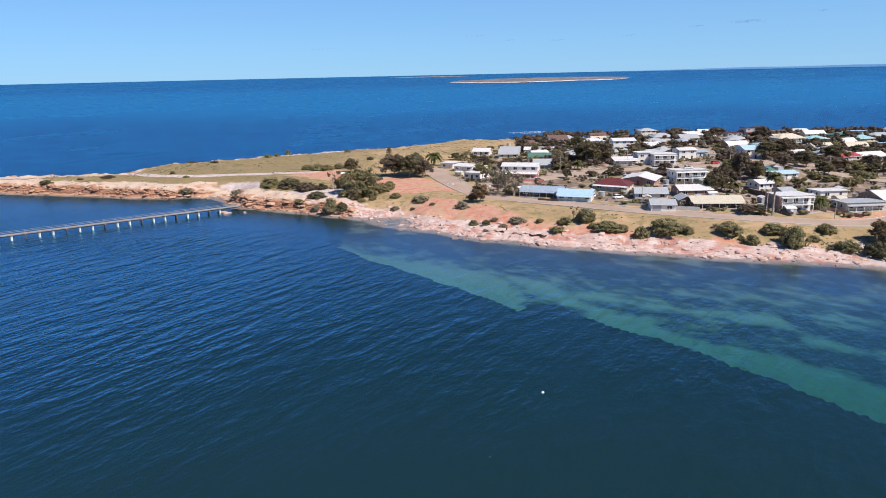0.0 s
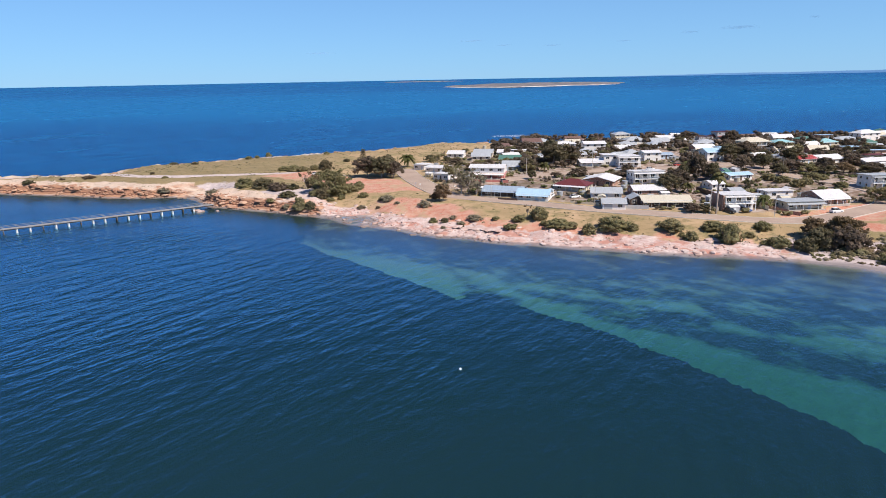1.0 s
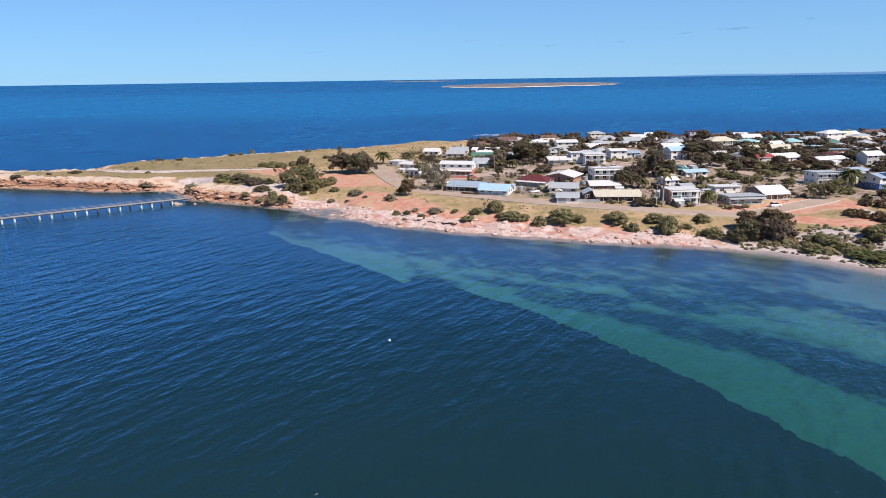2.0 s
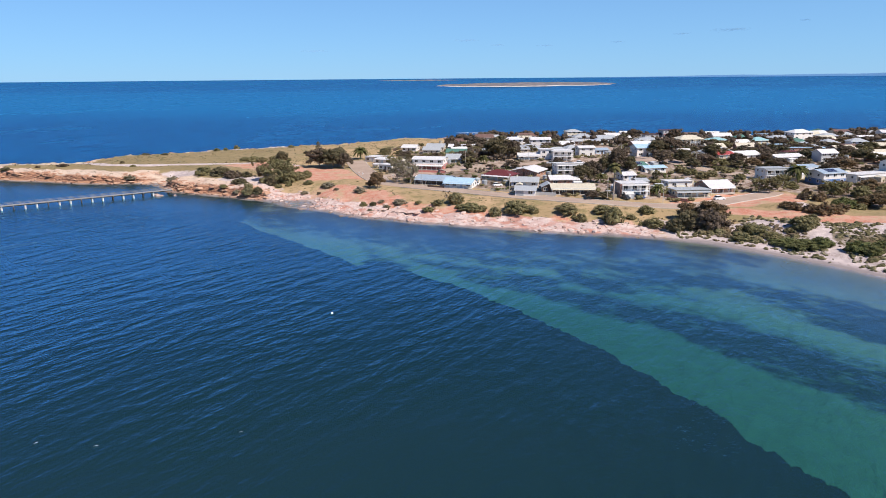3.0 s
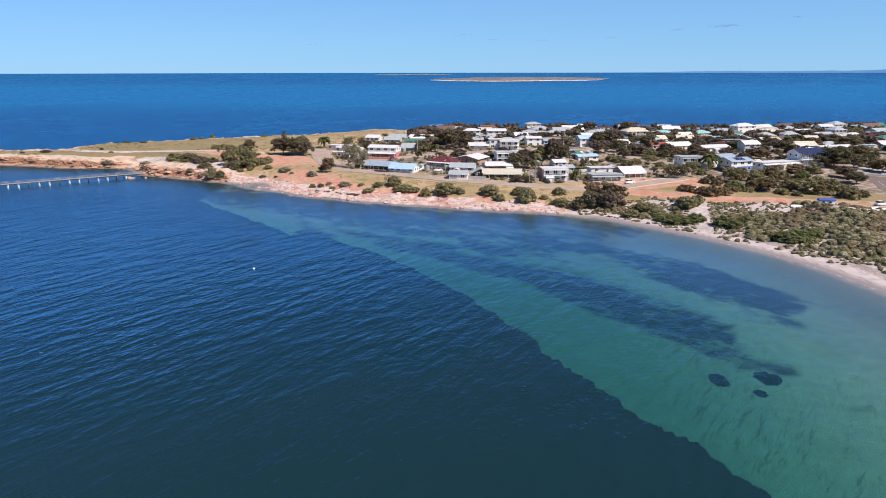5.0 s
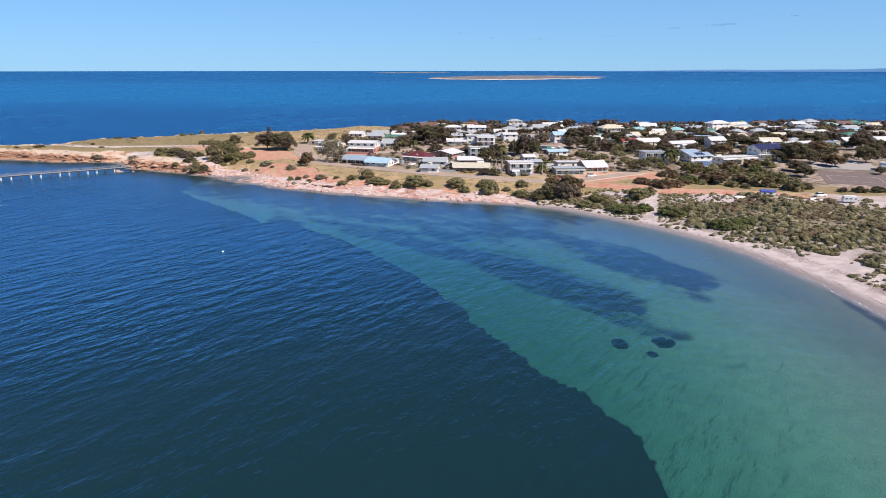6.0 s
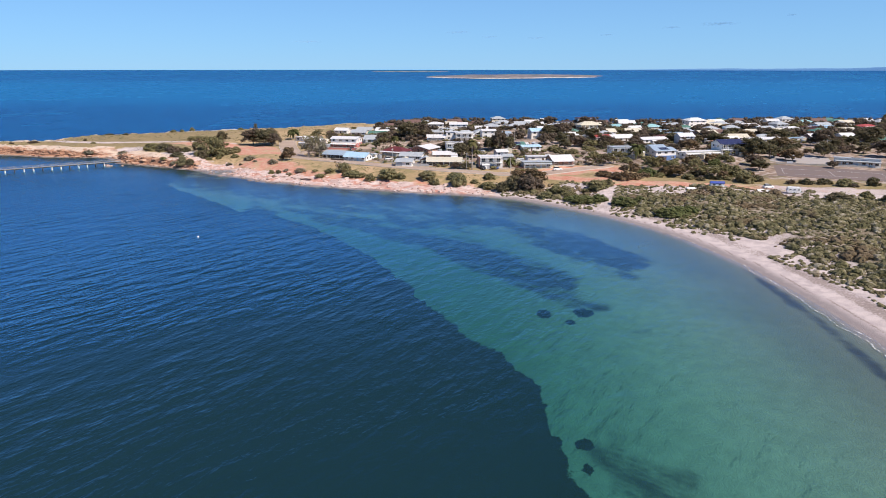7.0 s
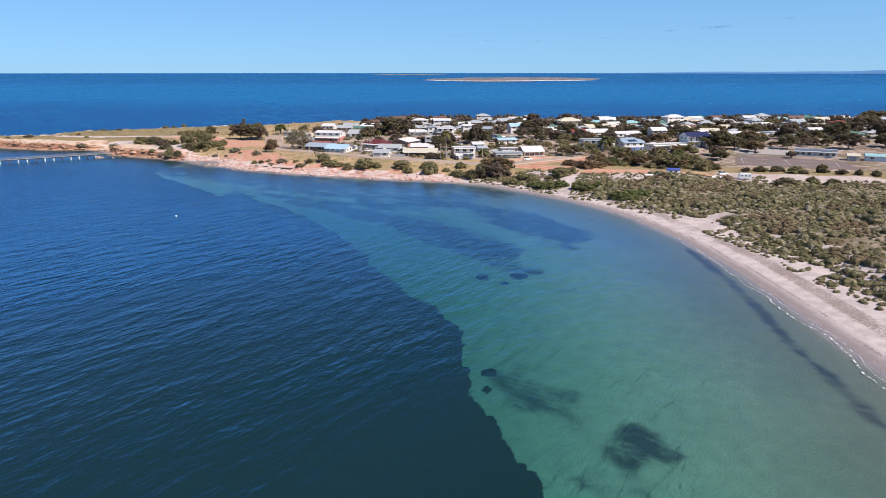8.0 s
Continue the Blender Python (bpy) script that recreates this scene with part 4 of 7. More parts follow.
def leaf_cloud(clumps, leaves, size, rng, out=1.3, core=0.0):
    """Leaf quads in clumps given as (centre, radius); outward-leaning, so that the crown shades as a mass with gaps."""
    c = np.repeat(np.array([c for c, _ in clumps], float), leaves, 0)
    r = np.repeat(np.array([r for _, r in clumps], float), leaves)[:, None]
    n = len(c)

    def unit(v):
        return v / (np.linalg.norm(v, axis=1)[:, None] + 1e-9)
    d = unit(rng.normal(size=(n, 3)))
    p = c + d * r * rng.uniform(0.55, 1.05, (n, 1)) * np.array((1, 1, 0.8))
    nn = unit(d * out + rng.normal(size=(n, 3)) * 0.55)
    a = unit(np.cross(nn, rng.normal(size=(n, 3))))
    b = np.cross(nn, a)
    s = size * rng.uniform(0.6, 1.3, (n, 1))
    V = np.stack([p - a * s * 0.5, p + b * s * 0.33, p + a * s * 0.55, p - b * s * 0.3], 1).reshape(-1, 3)
    V, F = [tuple(v) for v in V.tolist()], [(k, k + 1, k + 2, k + 3) for k in range(0, 4 * n, 4)]
    if core:
        for c, r in clumps:
            clump_core(c, r * core, rng, V, F)
    return V, F


def dome_clumps(n, rx, rz, rng, z0=0.0, inner=0.3):
    out = []
    for _ in range(n):
        a, u = rng.uniform(0, 2 * math.pi), rng.uniform(0.0, 1) ** 0.7
        e = math.acos(u)
        k = rng.uniform(0.62, 0.95)
        wob = 1 + 0.25 * math.sin(3 * a + n) + 0.12 * math.sin(7 * a)
        out.append(((math.cos(a) * math.sin(e) * rx * k * wob, math.sin(a) * math.sin(e) * rx * k, z0 + rz * u * k), rng.uniform(0.2, 0.36) * min(rx, rz * 1.3)))
    return out


def bush_meshes(seed, leaf, clumps=52, leaves=60):
    """A bush of unit half-width and unit height."""
    rng = np.random.default_rng(seed)
    V, F = leaf_cloud(dome_clumps(clumps, 0.85, 0.85, rng, 0.04), leaves, 0.075, rng, core=0.6)
    v2, f2 = leaf_cloud([((0, 0, 0.12), 0.62), ((0.25, 0.1, 0.1), 0.5), ((-0.25, -0.1, 0.12), 0.5)], 70, 0.32, rng, 1.6)
    k = len(V)
    V, F = V + [(a, b, max(c, -0.03)) for a, b, c in v2], F + [tuple(i + k for i in g) for g in f2]
    crown = mesh_of("foliage", V, F, [LEAF[leaf]])
    bm = bmesh.new()
    for i in range(5):
        a = i * 1.257 + seed
        tube(bm, (0.05 * math.cos(a), 0.05 * math.sin(a), -0.15), (0.5 * math.cos(a), 0.5 * math.sin(a), 0.55), 0.03, 0.012, 5)
    return crown, bm_mesh("stem", bm, BARK)


def tree_meshes(seed, leaf, trunk_h=0.32, spread=0.42, limbs=6, clumps=34, leaves=34, trunk_r=0.028, leaf_size=0.055, dome=False, core=0.55):
    """A tree of unit height: tapered trunk, limbs, and a crown of leaf clumps round the limbs' ends."""
    rng = np.random.default_rng(seed)
    bm = bmesh.new()
    lean = rng.normal(size=2) * 0.03
    fork = (lean[0], lean[1], trunk_h)
    tube(bm, (0, 0, -0.05), fork, trunk_r, trunk_r * 0.75, 8)
    ends = []
    for i in range(limbs):
        a = 2 * math.pi * i / limbs + rng.uniform(-0.4, 0.4)
        r, z = spread * rng.uniform(0.45, 0.85), trunk_h + (0.92 - trunk_h) * rng.uniform(0.10, 0.85)
        mid = (fork[0] + r * 0.45 * math.cos(a), fork[1] + r * 0.45 * math.sin(a), trunk_h + (z - trunk_h) * 0.6)
        end = (r * math.cos(a), r * math.sin(a), z)
        tube(bm, fork, mid, trunk_r * 0.6, trunk_r * 0.4, 6)
        tube(bm, mid, end, trunk_r * 0.4, trunk_r * 0.15, 5)
        ends.append(end)
    ends.append((lean[0], lean[1], 0.85))
    cl = []
    for i in range(clumps):
        e = np.array(ends[i % len(ends)])
        off = rng.normal(size=3) * np.array((spread * 0.3, spread * 0.3, 0.09))
        c = e + off
        c[2] = min(c[2], 0.93)
        cl.append((c, rng.uniform(0.085, 0.15) * (0.6 + spread)))
    if dome:                                        # a closed round crown low over the trunk
        cl = [(np.array(c), r * 0.95) for c, r in dome_clumps(clumps, spread * 1.02, 0.62, rng, trunk_h + 0.12)]
        cl += [((rng.normal() * spread * 0.35, rng.normal() * spread * 0.35, trunk_h + rng.uniform(0.08, 0.4)), 0.17) for _ in range(clumps // 5)]
    V, F = leaf_cloud(cl, leaves, leaf_size, rng, core=core)
    v2, f2 = leaf_cloud([(c, r * 0.75) for c, r in cl[::2]], 7, 0.13, rng, 1.5)
    k = len(V)
    V, F = V + v2, F + [tuple(i + k for i in g) for g in f2]
    return mesh_of("crown", V, F, [LEAF[leaf]]), bm_mesh("trunk", bm, BARK)


def palm_meshes(seed, fronds=56, trunk_h=0.55, reach=0.5, r=0.05):
    rng = np.random.default_rng(seed)
    bm = bmesh.new()
    steps = 6
    for i in range(steps):
        tube(bm, (0, 0, -0.05 + (trunk_h + 0.05) * i / steps), (0, 0, -0.05 + (trunk_h + 0.05) * (i + 1) / steps), r * (1.05 - 0.04 * i), r * (0.95 - 0.04 * i), 8)
    V, F = [], []
    for i in range(fronds):
        a, e = rng.uniform(0, 2 * math.pi), rng.uniform(-0.35, 1.25)
        L = reach * rng.uniform(0.8, 1.1)
        prev = None
        side = np.array((-math.sin(a), math.cos(a), 0))
        for s in range(7):
            u = s / 6
            rad, up = L * u * math.cos(e * (1 - 0.3 * u)), L * (u * math.sin(e) - 0.75 * u * u)
            c = np.array((math.cos(a) * rad, math.sin(a) * rad, trunk_h + up))
            w = 0.065 * math.sin(math.pi * min(1, u * 0.85 + 0.14)) + 0.004
            row = [c - side * w - (0, 0, w * 0.5), c, c + side * w - (0, 0, w * 0.5)]
            k = len(V)
            V += row
            if prev is not None:
                F += [(prev, prev + 1, k + 1, k), (prev + 1, prev + 2, k + 2, k + 1)]
            prev = k
    return mesh_of("fronds", V, F, [LEAF["palm"]]), bm_mesh("trunk", bm, BARK)


def conifer_meshes(seed, leaf="dark"):
    rng = np.random.default_rng(seed)
    bm = bmesh.new()
    tube(bm, (0, 0, -0.04), (0, 0, 0.98), 0.022, 0.004, 7)
    cl = []
    for i in range(12):
        z = 0.14 + 0.8 * i / 12
        for k in range(6):
            a = k * 1.047 + i * 0.5
            r = 0.27 * (1.02 - z) + 0.02
            tube(bm, (0, 0, z), (r * math.cos(a), r * math.sin(a), z + 0.03), 0.006, 0.002, 4)
            cl += [((r * q * math.cos(a), r * q * math.sin(a), z + 0.03 * q), 0.035) for q in (0.5, 0.95)]
    V, F = leaf_cloud(cl, 9, 0.04, rng)
    return mesh_of("crown", V, F, [LEAF[leaf]]), bm_mesh("trunk", bm, BARK)


PLANTS = {
    "bush": [bush_meshes(s, l) for s, l in ((1, "olive"), (2, "olive"), (3, "olive"), (4, "olive"))],
    "dark_bush": [bush_meshes(s, l) for s, l in ((11, "dark"), (12, "olive"), (13, "dark"), (14, "dusky"), (15, "dark"))],
    "grey_bush": [bush_meshes(s, l, 30, 44) for s, l in ((21, "grey"), (22, "grey"))],
    "green_bush": [bush_meshes(s, "green") for s in (31, 32)],
    "brown_bush": [bush_meshes(s, "brown", 36, 48) for s in (36, 37)],
    "tree": [tree_meshes(s, l, 0.2, 0.46, 7, 54, 70, 0.028, 0.038) for s, l in ((41, "olive"), (42, "dark"), (43, "olive"))],
    "dark_tree": [tree_meshes(s, l, 0.16, 0.5, 8, 56, 76, 0.028, 0.042, True) for s, l in ((51, "dark"), (52, "dusky"), (53, "dark"), (54, "dusky"))],
    "far_tree": [tree_meshes(s, l, 0.14, 0.5, 7, 34, 34, 0.028, 0.075, True) for s, l in ((56, "dark"), (57, "dusky"), (58, "dark"), (59, "olive"), (60, "dusky"))],
    "gum": [tree_meshes(s, "olive", 0.3, 0.46, 8, 50, 52, 0.034, 0.038, core=0.35) for s in (61, 62)],
    "grey_gum": [tree_meshes(s, "grey", 0.24, 0.46, 11, 44, 26, 0.04, 0.036, core=0.0) for s in (63, 64)],
    "brown_tree": [tree_meshes(s, "brown", 0.14, 0.45, 8, 48, 72, 0.028, 0.042, True) for s in (66, 67)],
    "bare_tree": [tree_meshes(s, "brown", 0.3, 0.4, 9, 14, 8, core=0.0) for s in (71,)],
    "date_palm": [palm_meshes(81), palm_meshes(82)],
    "tall_palm": [palm_meshes(85, 30, 0.86, 0.2, 0.022)],
    "pine": [conifer_meshes(91)],
}
PLANT_TEXT = {
    "bush": ("olive-green coastal bush on dry ground", "bush", "bush"), "dark_bush": ("dense dark green coastal bush", "bush", "bush"),
    "grey_bush": ("low grey saltbush on the stony slope", "bush", "bush"), "green_bush": ("low spreading bright green dune bush", "bush", "bush"),
    "brown_bush": ("brownish dry-leaved scrub bush", "bush", "bush"), "tree": ("olive-leaved tree with an open crown", "tree", "tree"),
    "dark_tree": ("dark dense-crowned tree among the houses", "tree", "tree"), "far_tree": ("dusky round-crowned tree between house roofs", "tree", "tree"), "gum": ("gum tree with pale trunk and thin leaves", "tree", "tree"),
    "grey_gum": ("sparse grey gum tree with pale bare limbs", "tree", "tree"), "brown_tree": ("brown-leaved tree beside the road", "tree", "tree"), "bare_tree": ("nearly bare twiggy tree on the grass", "tree", "tree"),
    "date_palm": ("thick-trunked date palm with arching fronds", "palm", "palm_tree"), "tall_palm": ("tall slender palm beside a house", "palm", "palm_tree"),
    "pine": ("tall dark conifer rising over the roofs", "tree", "conifer_tree"),
}
COUNT = [0]


def plant(kind, x, y, width, height):
    COUNT[0] += 1
    i = COUNT[0]
    label, cat, name = PLANT_TEXT[kind]
    crown, stem = PLANTS[kind][i % len(PLANTS[kind])]
    ob = root(name, x, y, (i * 137.5) % 360, label, cat, "plants of the headland")
    width, height = width * U, height * U
    if "bush" in kind:
        s = (width * 0.53, width * 0.53, height * 0.76)
    elif kind in ("date_palm", "tall_palm", "pine"):
        s = (height, height, height)
    else:
        s = (width * 0.92, width * 0.92, height * 0.86)
    for nm, me in (("foliage" if "bush" in kind else "fronds" if "palm" in kind else "crown", crown), ("stem" if "bush" in kind else "trunk", stem)):
        p = part_mesh(nm, me, ob)
        p.scale = s
    return ob

# ---- houses: front row by the shore road ----
house(31.8, 208.9, -22, 12.4, 8.0, "low brown house with a grey-blue metal roof", kind='gable', roof='grey_blue', wall='dark', rise=1.1, porch=1.8, windows=4)
house(40.9, 200.3, -20, 9.6, 7.0, "white house with pale blue metal roof and verandah", roof='pale_blue', rise=1.5, porch=1.6, windows=4)
house(56.1, 216.4, -30, 10.5, 9.0, "cream house with a maroon hipped roof", kind='hip', roof='maroon', wall='cream', rise=2.0, chimney=True, porch=1.6, porch_roof='white')
house(67.8, 225.0, -30, 10.0, 12.0, "brick house under a low white gabled roof", kind='front_gable', roof='white', wall='brick', rise=1.5, over=0.8)
house(62.7, 182.6, -10, 6.2, 7.0, "white-walled garage shed with a grey roof", kind='gable', roof='grey', wall='white', rise=1.1, garage=True, windows=2)
house(64.8, 200.2, -10, 8.9, 8.0, "white house with a wide pale grey metal roof", roof='grey', wall='white', rise=1.5, windows=3)
house(79.9, 203.6, 0, 9.5, 9.0, "brick house with a white metal roof", roof='white', wall='brick', rise=1.3)
house(71.4, 188.6, -4, 3.8, 6.0, "small dark cottage with a pale gabled roof", kind='front_gable', roof='grey', wall='dark', rise=1.2, windows=2)
house(79.2, 185.3, -4, 13.2, 7.5, "long cottage with cream roof and dark verandah", roof='cream', wall='dark', rise=1.2, porch=1.8, windows=5)
house(98.0, 179.0, 2, 8.3, 7.5, "two-storey white house with balconies and brick side", storeys=2, kind='skillion', roof='white', wall='white', rise=0.25, balcony=True, windows=3, brick_side=True)
house(107.3, 200.1, 8, 3.9, 6.0, "pale grey garden shed with metal roof", roof='grey', wall='grey', rise=0.8, windows=2, garage=True)
house(116.6, 177.2, 4, 10.5, 7.0, "low cream house with flat grey roof", kind='skillion', roof='grey', wall='cream', rise=0.3, windows=4, porch=1.5)
house(119.9, 197.8, 4, 8.0, 7.0, "low white house with a pale flat roof", storeys=1, kind='skillion', roof='white', wall='white', rise=0.4, windows=2, h1=2.4)
house(127.5, 181.0, 10, 8.1, 10.0, "brick house with a white gabled roof", kind='gable', roof='white', wall='brick', rise=1.9, windows=3, porch=1.2)

# ---- houses: second row ----
house(29.7, 248.8, -14, 12.6, 9.0, "two-storey house, white above, pink below, wide white roof", storeys=2, kind='gable', roof='white', wall='white', lower='pink', rise=1.0, porch=3.0, porch_roof='white', windows=4)
house(42.3, 268.3, -8, 8.4, 8.0, "house with pale grey roof and dark carport", roof='grey', wall='cream', rise=1.8, porch=2.2)
house(86.6, 226.5, 4, 10.5, 8.0, "two-storey white house with a solar-panelled flat roof", storeys=2, kind='skillion', roof='white', rise=0.7, balcony=True, solar=8, windows=4)
house(115.7, 232.2, 15, 6.6, 8.0, "house with green roof and dark solar panels", roof='green', wall='dark', rise=1.2, solar=8)
house(121.7, 229.9, 12, 8.5, 6.0, "long white shed with a pale blue roof", roof='pale_blue', wall='white', rise=0.8)
house(2.3, 276.5, -30, 5.0, 8.0, "white box-shaped beach house with a flat roof", kind='skillion', roof='white', rise=0.3, windows=2)
house(8.7, 267.2, -30, 7.4, 9.0, "white beach house with a low metal roof", kind='gable', roof='white', rise=0.8, windows=3)
house(11.5, 247.6, -30, 6.1, 10.0, "white beach house with large dark windows", kind='skillion', roof='white', rise=0.4, windows=3)
house(19.0, 315.5, -15, 7.3, 8.0, "house with a white roof beside a garden tree", roof='white', rise=1.5)
house(32.8, 316.2, -12, 8.6, 8.0, "old grey-roofed house with cream walls", roof='grey', wall='cream', rise=1.8)
house(46.9, 314.9, -10, 13.2, 9.0, "two-storey blue house with white metal roof", storeys=1, roof='white', wall='blue', rise=1.2, solar=6)
house(42.9, 287.2, -10, 8.8, 7.0, "cottage with a dark green roof", roof='green', rise=1.9)
house(106.1, 212.3, 10, 4.6, 7.0, "white sun-lit cottage behind the tall house", roof='white', rise=1.0)

# ---- houses: upper town ----
house(76.0, 328.1, 0, 9.3, 9.0, "two-storey white house with a pyramid roof", storeys=2, kind='hip', roof='white', rise=1.3, windows=3)
house(75.0, 300.7, 0, 10.4, 8.0, "house with a broad grey roof", roof='grey', rise=1.2, wall='cream')
house(90.2, 325.0, 0, 10.0, 9.0, "white house with a long white roof", roof='white', rise=1.2, storeys=2)
house(76.4, 271.8, 0, 9.2, 8.0, "white house with a verandah over the street", roof='white', rise=0.9, porch=2, storeys=1)
house(84.8, 272.3, 0, 5.7, 9.0, "tall white box-shaped house with flat roof", storeys=2, kind='skillion', roof='white', rise=0.4, windows=2)
house(91.3, 268.2, 0, 8.5, 9.0, "two-storey white house with front balcony", storeys=2, kind='skillion', roof='white', rise=0.3, balcony=True, windows=3)
house(105.5, 281.3, 5, 7.0, 8.0, "two-storey white house behind dark trees", storeys=2, roof='white', rise=0.8, windows=2)
house(115.8, 293.7, 5, 6.0, 7.0, "pale blue cottage with grey roof", roof='grey_blue', wall='pale_blue', rise=0.9)
house(133.7, 279.2, 8, 9.6, 9.0, "white house with pale blue roof on the rise", storeys=2, roof='pale_blue', rise=1.7)
house(171.0, 321.9, 8, 12.5, 9.0, "two-storey cream house with a pale roof", storeys=2, kind='hip', roof='cream', wall='cream', rise=2.1, balcony=True)
house(31.0, 303.9, -8, 8.2, 8.0, "grey-gabled house with cream walls", roof='grey', wall='cream', rise=1.6)
house(158.5, 206.2, 4, 8.6, 7.5, "two-storey white house with a pale flat roof", storeys=2, kind='skillion', roof='grey', rise=0.4, balcony=True, windows=3)
house(175.1, 198.0, 16, 9.3, 9.0, "two-storey house, blue below, with solar roof", storeys=2, roof='grey_blue', wall='white', lower='blue', rise=1.2, solar=10, windows=3)
house(175.8, 265.9, 14, 11.8, 9.0, "long house with a broad white gabled roof", roof='white', rise=1.8, windows=4)
house(164.1, 261.9, 14, 7.7, 8.0, "cottage with a faded red roof", roof='red', rise=1.2, wall='cream')
house(189.0, 254.8, 15, 13.3, 8.0, "house with a white roof among trees", roof='white', rise=1.1)
house(207.5, 207.1, 12, 10.5, 8.0, "large two-storey white house with navy roof and balcony", storeys=2, kind='gable', roof='navy', rise=1.8, balcony=True, windows=4, h1=3.0)
house(192.7, 202.6, 18, 16.5, 7.0, "low white house with a long verandah", kind='skillion', roof='white', rise=0.4, porch=2.0, windows=5)
house(245.7, 251.8, 18, 17.4, 8.0, "long low house with a white roof", roof='white', rise=0.7)
house(180.6, 222.9, 15, 7.0, 8.0, "pale house with a grey-blue roof", roof='grey_blue', rise=1.0)
house(192.7, 336.1, 14, 10.2, 9.0, "house with a teal metal roof", roof='teal', wall='white', storeys=1, rise=1.5, kind='hip')
house(214.0, 331.9, 14, 9.4, 9.0, "house with a teal metal roof", roof='teal', wall='cream', storeys=1, rise=1.8, kind='hip')
house(232.9, 346.3, 14, 13.1, 9.0, "house with a grey metal roof", roof='grey', wall='pale_blue', storeys=1, rise=1.5, kind='hip')
house(250.5, 356.7, 14, 12.3, 9.0, "white-roofed house on the far shore", roof='white', wall='white', storeys=2, rise=1.9, kind='hip')
house(267.9, 356.3, 14, 11.5, 9.0, "grey-roofed house on the far shore", roof='grey', wall='cream', storeys=1, rise=1.6, kind='hip')
house(289.2, 379.8, 14, 10.7, 9.0, "house with a reddish brown roof", roof='brown', wall='cream', storeys=1, rise=1.9, kind='gable')
house(279.1, 339.6, 14, 9.9, 9.0, "white-roofed house on the far shore", roof='white', wall='white', storeys=1, rise=1.6, kind='gable')
house(317.9, 370.3, 14, 9.1, 9.0, "grey-roofed house on the far shore", roof='grey', wall='white', storeys=2, rise=2.0, kind='hip')
house(381.9, 460.4, 14, 12.8, 9.0, "house with a bright red roof", roof='red', wall='white', storeys=1, rise=1.6, kind='gable')
house(291.5, 310.2, 14, 12.0, 9.0, "white-roofed house on the far shore", roof='white', wall='grey', storeys=1, rise=2.0, kind='hip')
house(333.2, 372.8, 14, 11.2, 9.0, "house with a teal metal roof", roof='teal', wall='white', storeys=1, rise=1.7, kind='hip')
house(133.6, 354.4, 4, 9.3, 9.0, "house with a grey metal roof", roof='grey', wall='cream', storeys=1, rise=2.0, kind='gable')
house(144.4, 353.6, 4, 6.0, 9.0, "white-roofed house on the far shore", roof='white', wall='white', storeys=1, rise=1.7, kind='gable')
house(122.4, 363.0, 4, 10.5, 9.0, "house with a grey metal roof", roof='grey', wall='white', storeys=1, rise=2.1, kind='hip')
house(403.9, 465.9, 18, 12.5, 9.0, "tall cream house with a pale roof", roof='cream', wall='cream', storeys=2, rise=1.8, kind='hip')
house(354.8, 337.9, 18, 11.7, 9.0, "house with a red roof", roof='red', wall='white', storeys=1, rise=1.4, kind='hip')
house(329.2, 344.1, 18, 10.9, 9.0, "grey-roofed house on the far shore", roof='grey', wall='white', storeys=1, rise=1.8, kind='gable')
house(322.4, 306.5, 18, 10.1, 9.0, "cream-roofed house on the far shore", roof='cream', wall='cream', storeys=1, rise=1.5, kind='gable')
house(377.7, 480.2, 18, 9.3, 9.0, "house with a red roof", roof='red', wall='cream', storeys=1, rise=1.8, kind='hip')
house(328.8, 287.1, 18, 13.0, 9.0, "grey-roofed house on the far shore", roof='grey', wall='white', storeys=1, rise=1.5, kind='gable')
house(362.5, 372.7, 18, 12.2, 9.0, "cream-roofed house on the far shore", roof='cream', wall='grey', storeys=1, rise=1.9, kind='gable')
house(335.9, 438.0, 18, 11.4, 9.0, "large house with a blue-grey roof", roof='grey_blue', wall='white', storeys=1, rise=1.5, kind='gable')
house(278.8, 317.5, 18, 10.6, 9.0, "grey-roofed house on the far shore", roof='grey', wall='white', storeys=1, rise=1.9, kind='gable')
house(244.0, 175.0, -28, 14.5, 9.0, "long white hall with grey roof and solar panels", name='hall', kind='skillion', roof='grey', wall='white', rise=0.8, windows=7, solar=10, porch=1.6, h1=3.2)
house(252.3, 162.3, -25, 3.8, 5.0, "small cream shed with a domed roof", name='shed', roof='cream', wall='cream', rise=0.8, windows=1, garage=True, sides=False)
house(260.9, 160.3, -25, 7.7, 6.0, "long teal shed on the green", name='shed', roof='teal', wall='pale_blue', rise=0.8, windows=2, sides=False)

# ---- plants ----
plant("dark_bush", -62.6, 238.9, 10.3, 4.7)
plant("dark_bush", -54.8, 234.6, 9.7, 5.0)
plant("dark_bush", -48.2, 229.3, 8.2, 4.1)
plant("dark_bush", -42.3, 229.4, 4.9, 3.1)
plant("dark_bush", -42.2, 217.9, 7.0, 2.7)
plant("dark_bush", -35.5, 204.7, 6.2, 5.8)
plant("dark_bush", -31.9, 204.4, 4.4, 3.6)
plant("brown_tree", -33.2, 222.2, 7.2, 8.8)
plant("tree", -29.0, 226.5, 8.6, 9.2)
plant("gum", -24.6, 223.0, 8.4, 8.8)
plant("tree", -27.6, 218.2, 7.4, 6.8)
plant("gum", -31.4, 219.0, 6.0, 7.6)
plant("bush", -20.8, 225.0, 6.2, 4.6)
plant("bush", -32.3, 217.0, 5.7, 3.4)
plant("bush", -18.3, 228.4, 4.8, 4.4)
plant("dark_bush", -24.6, 222.1, 8.6, 7.0)
plant("dark_bush", -29.7, 216.3, 6.9, 5.3)
plant("bare_tree", -37.8, 229.2, 7.3, 8.1)
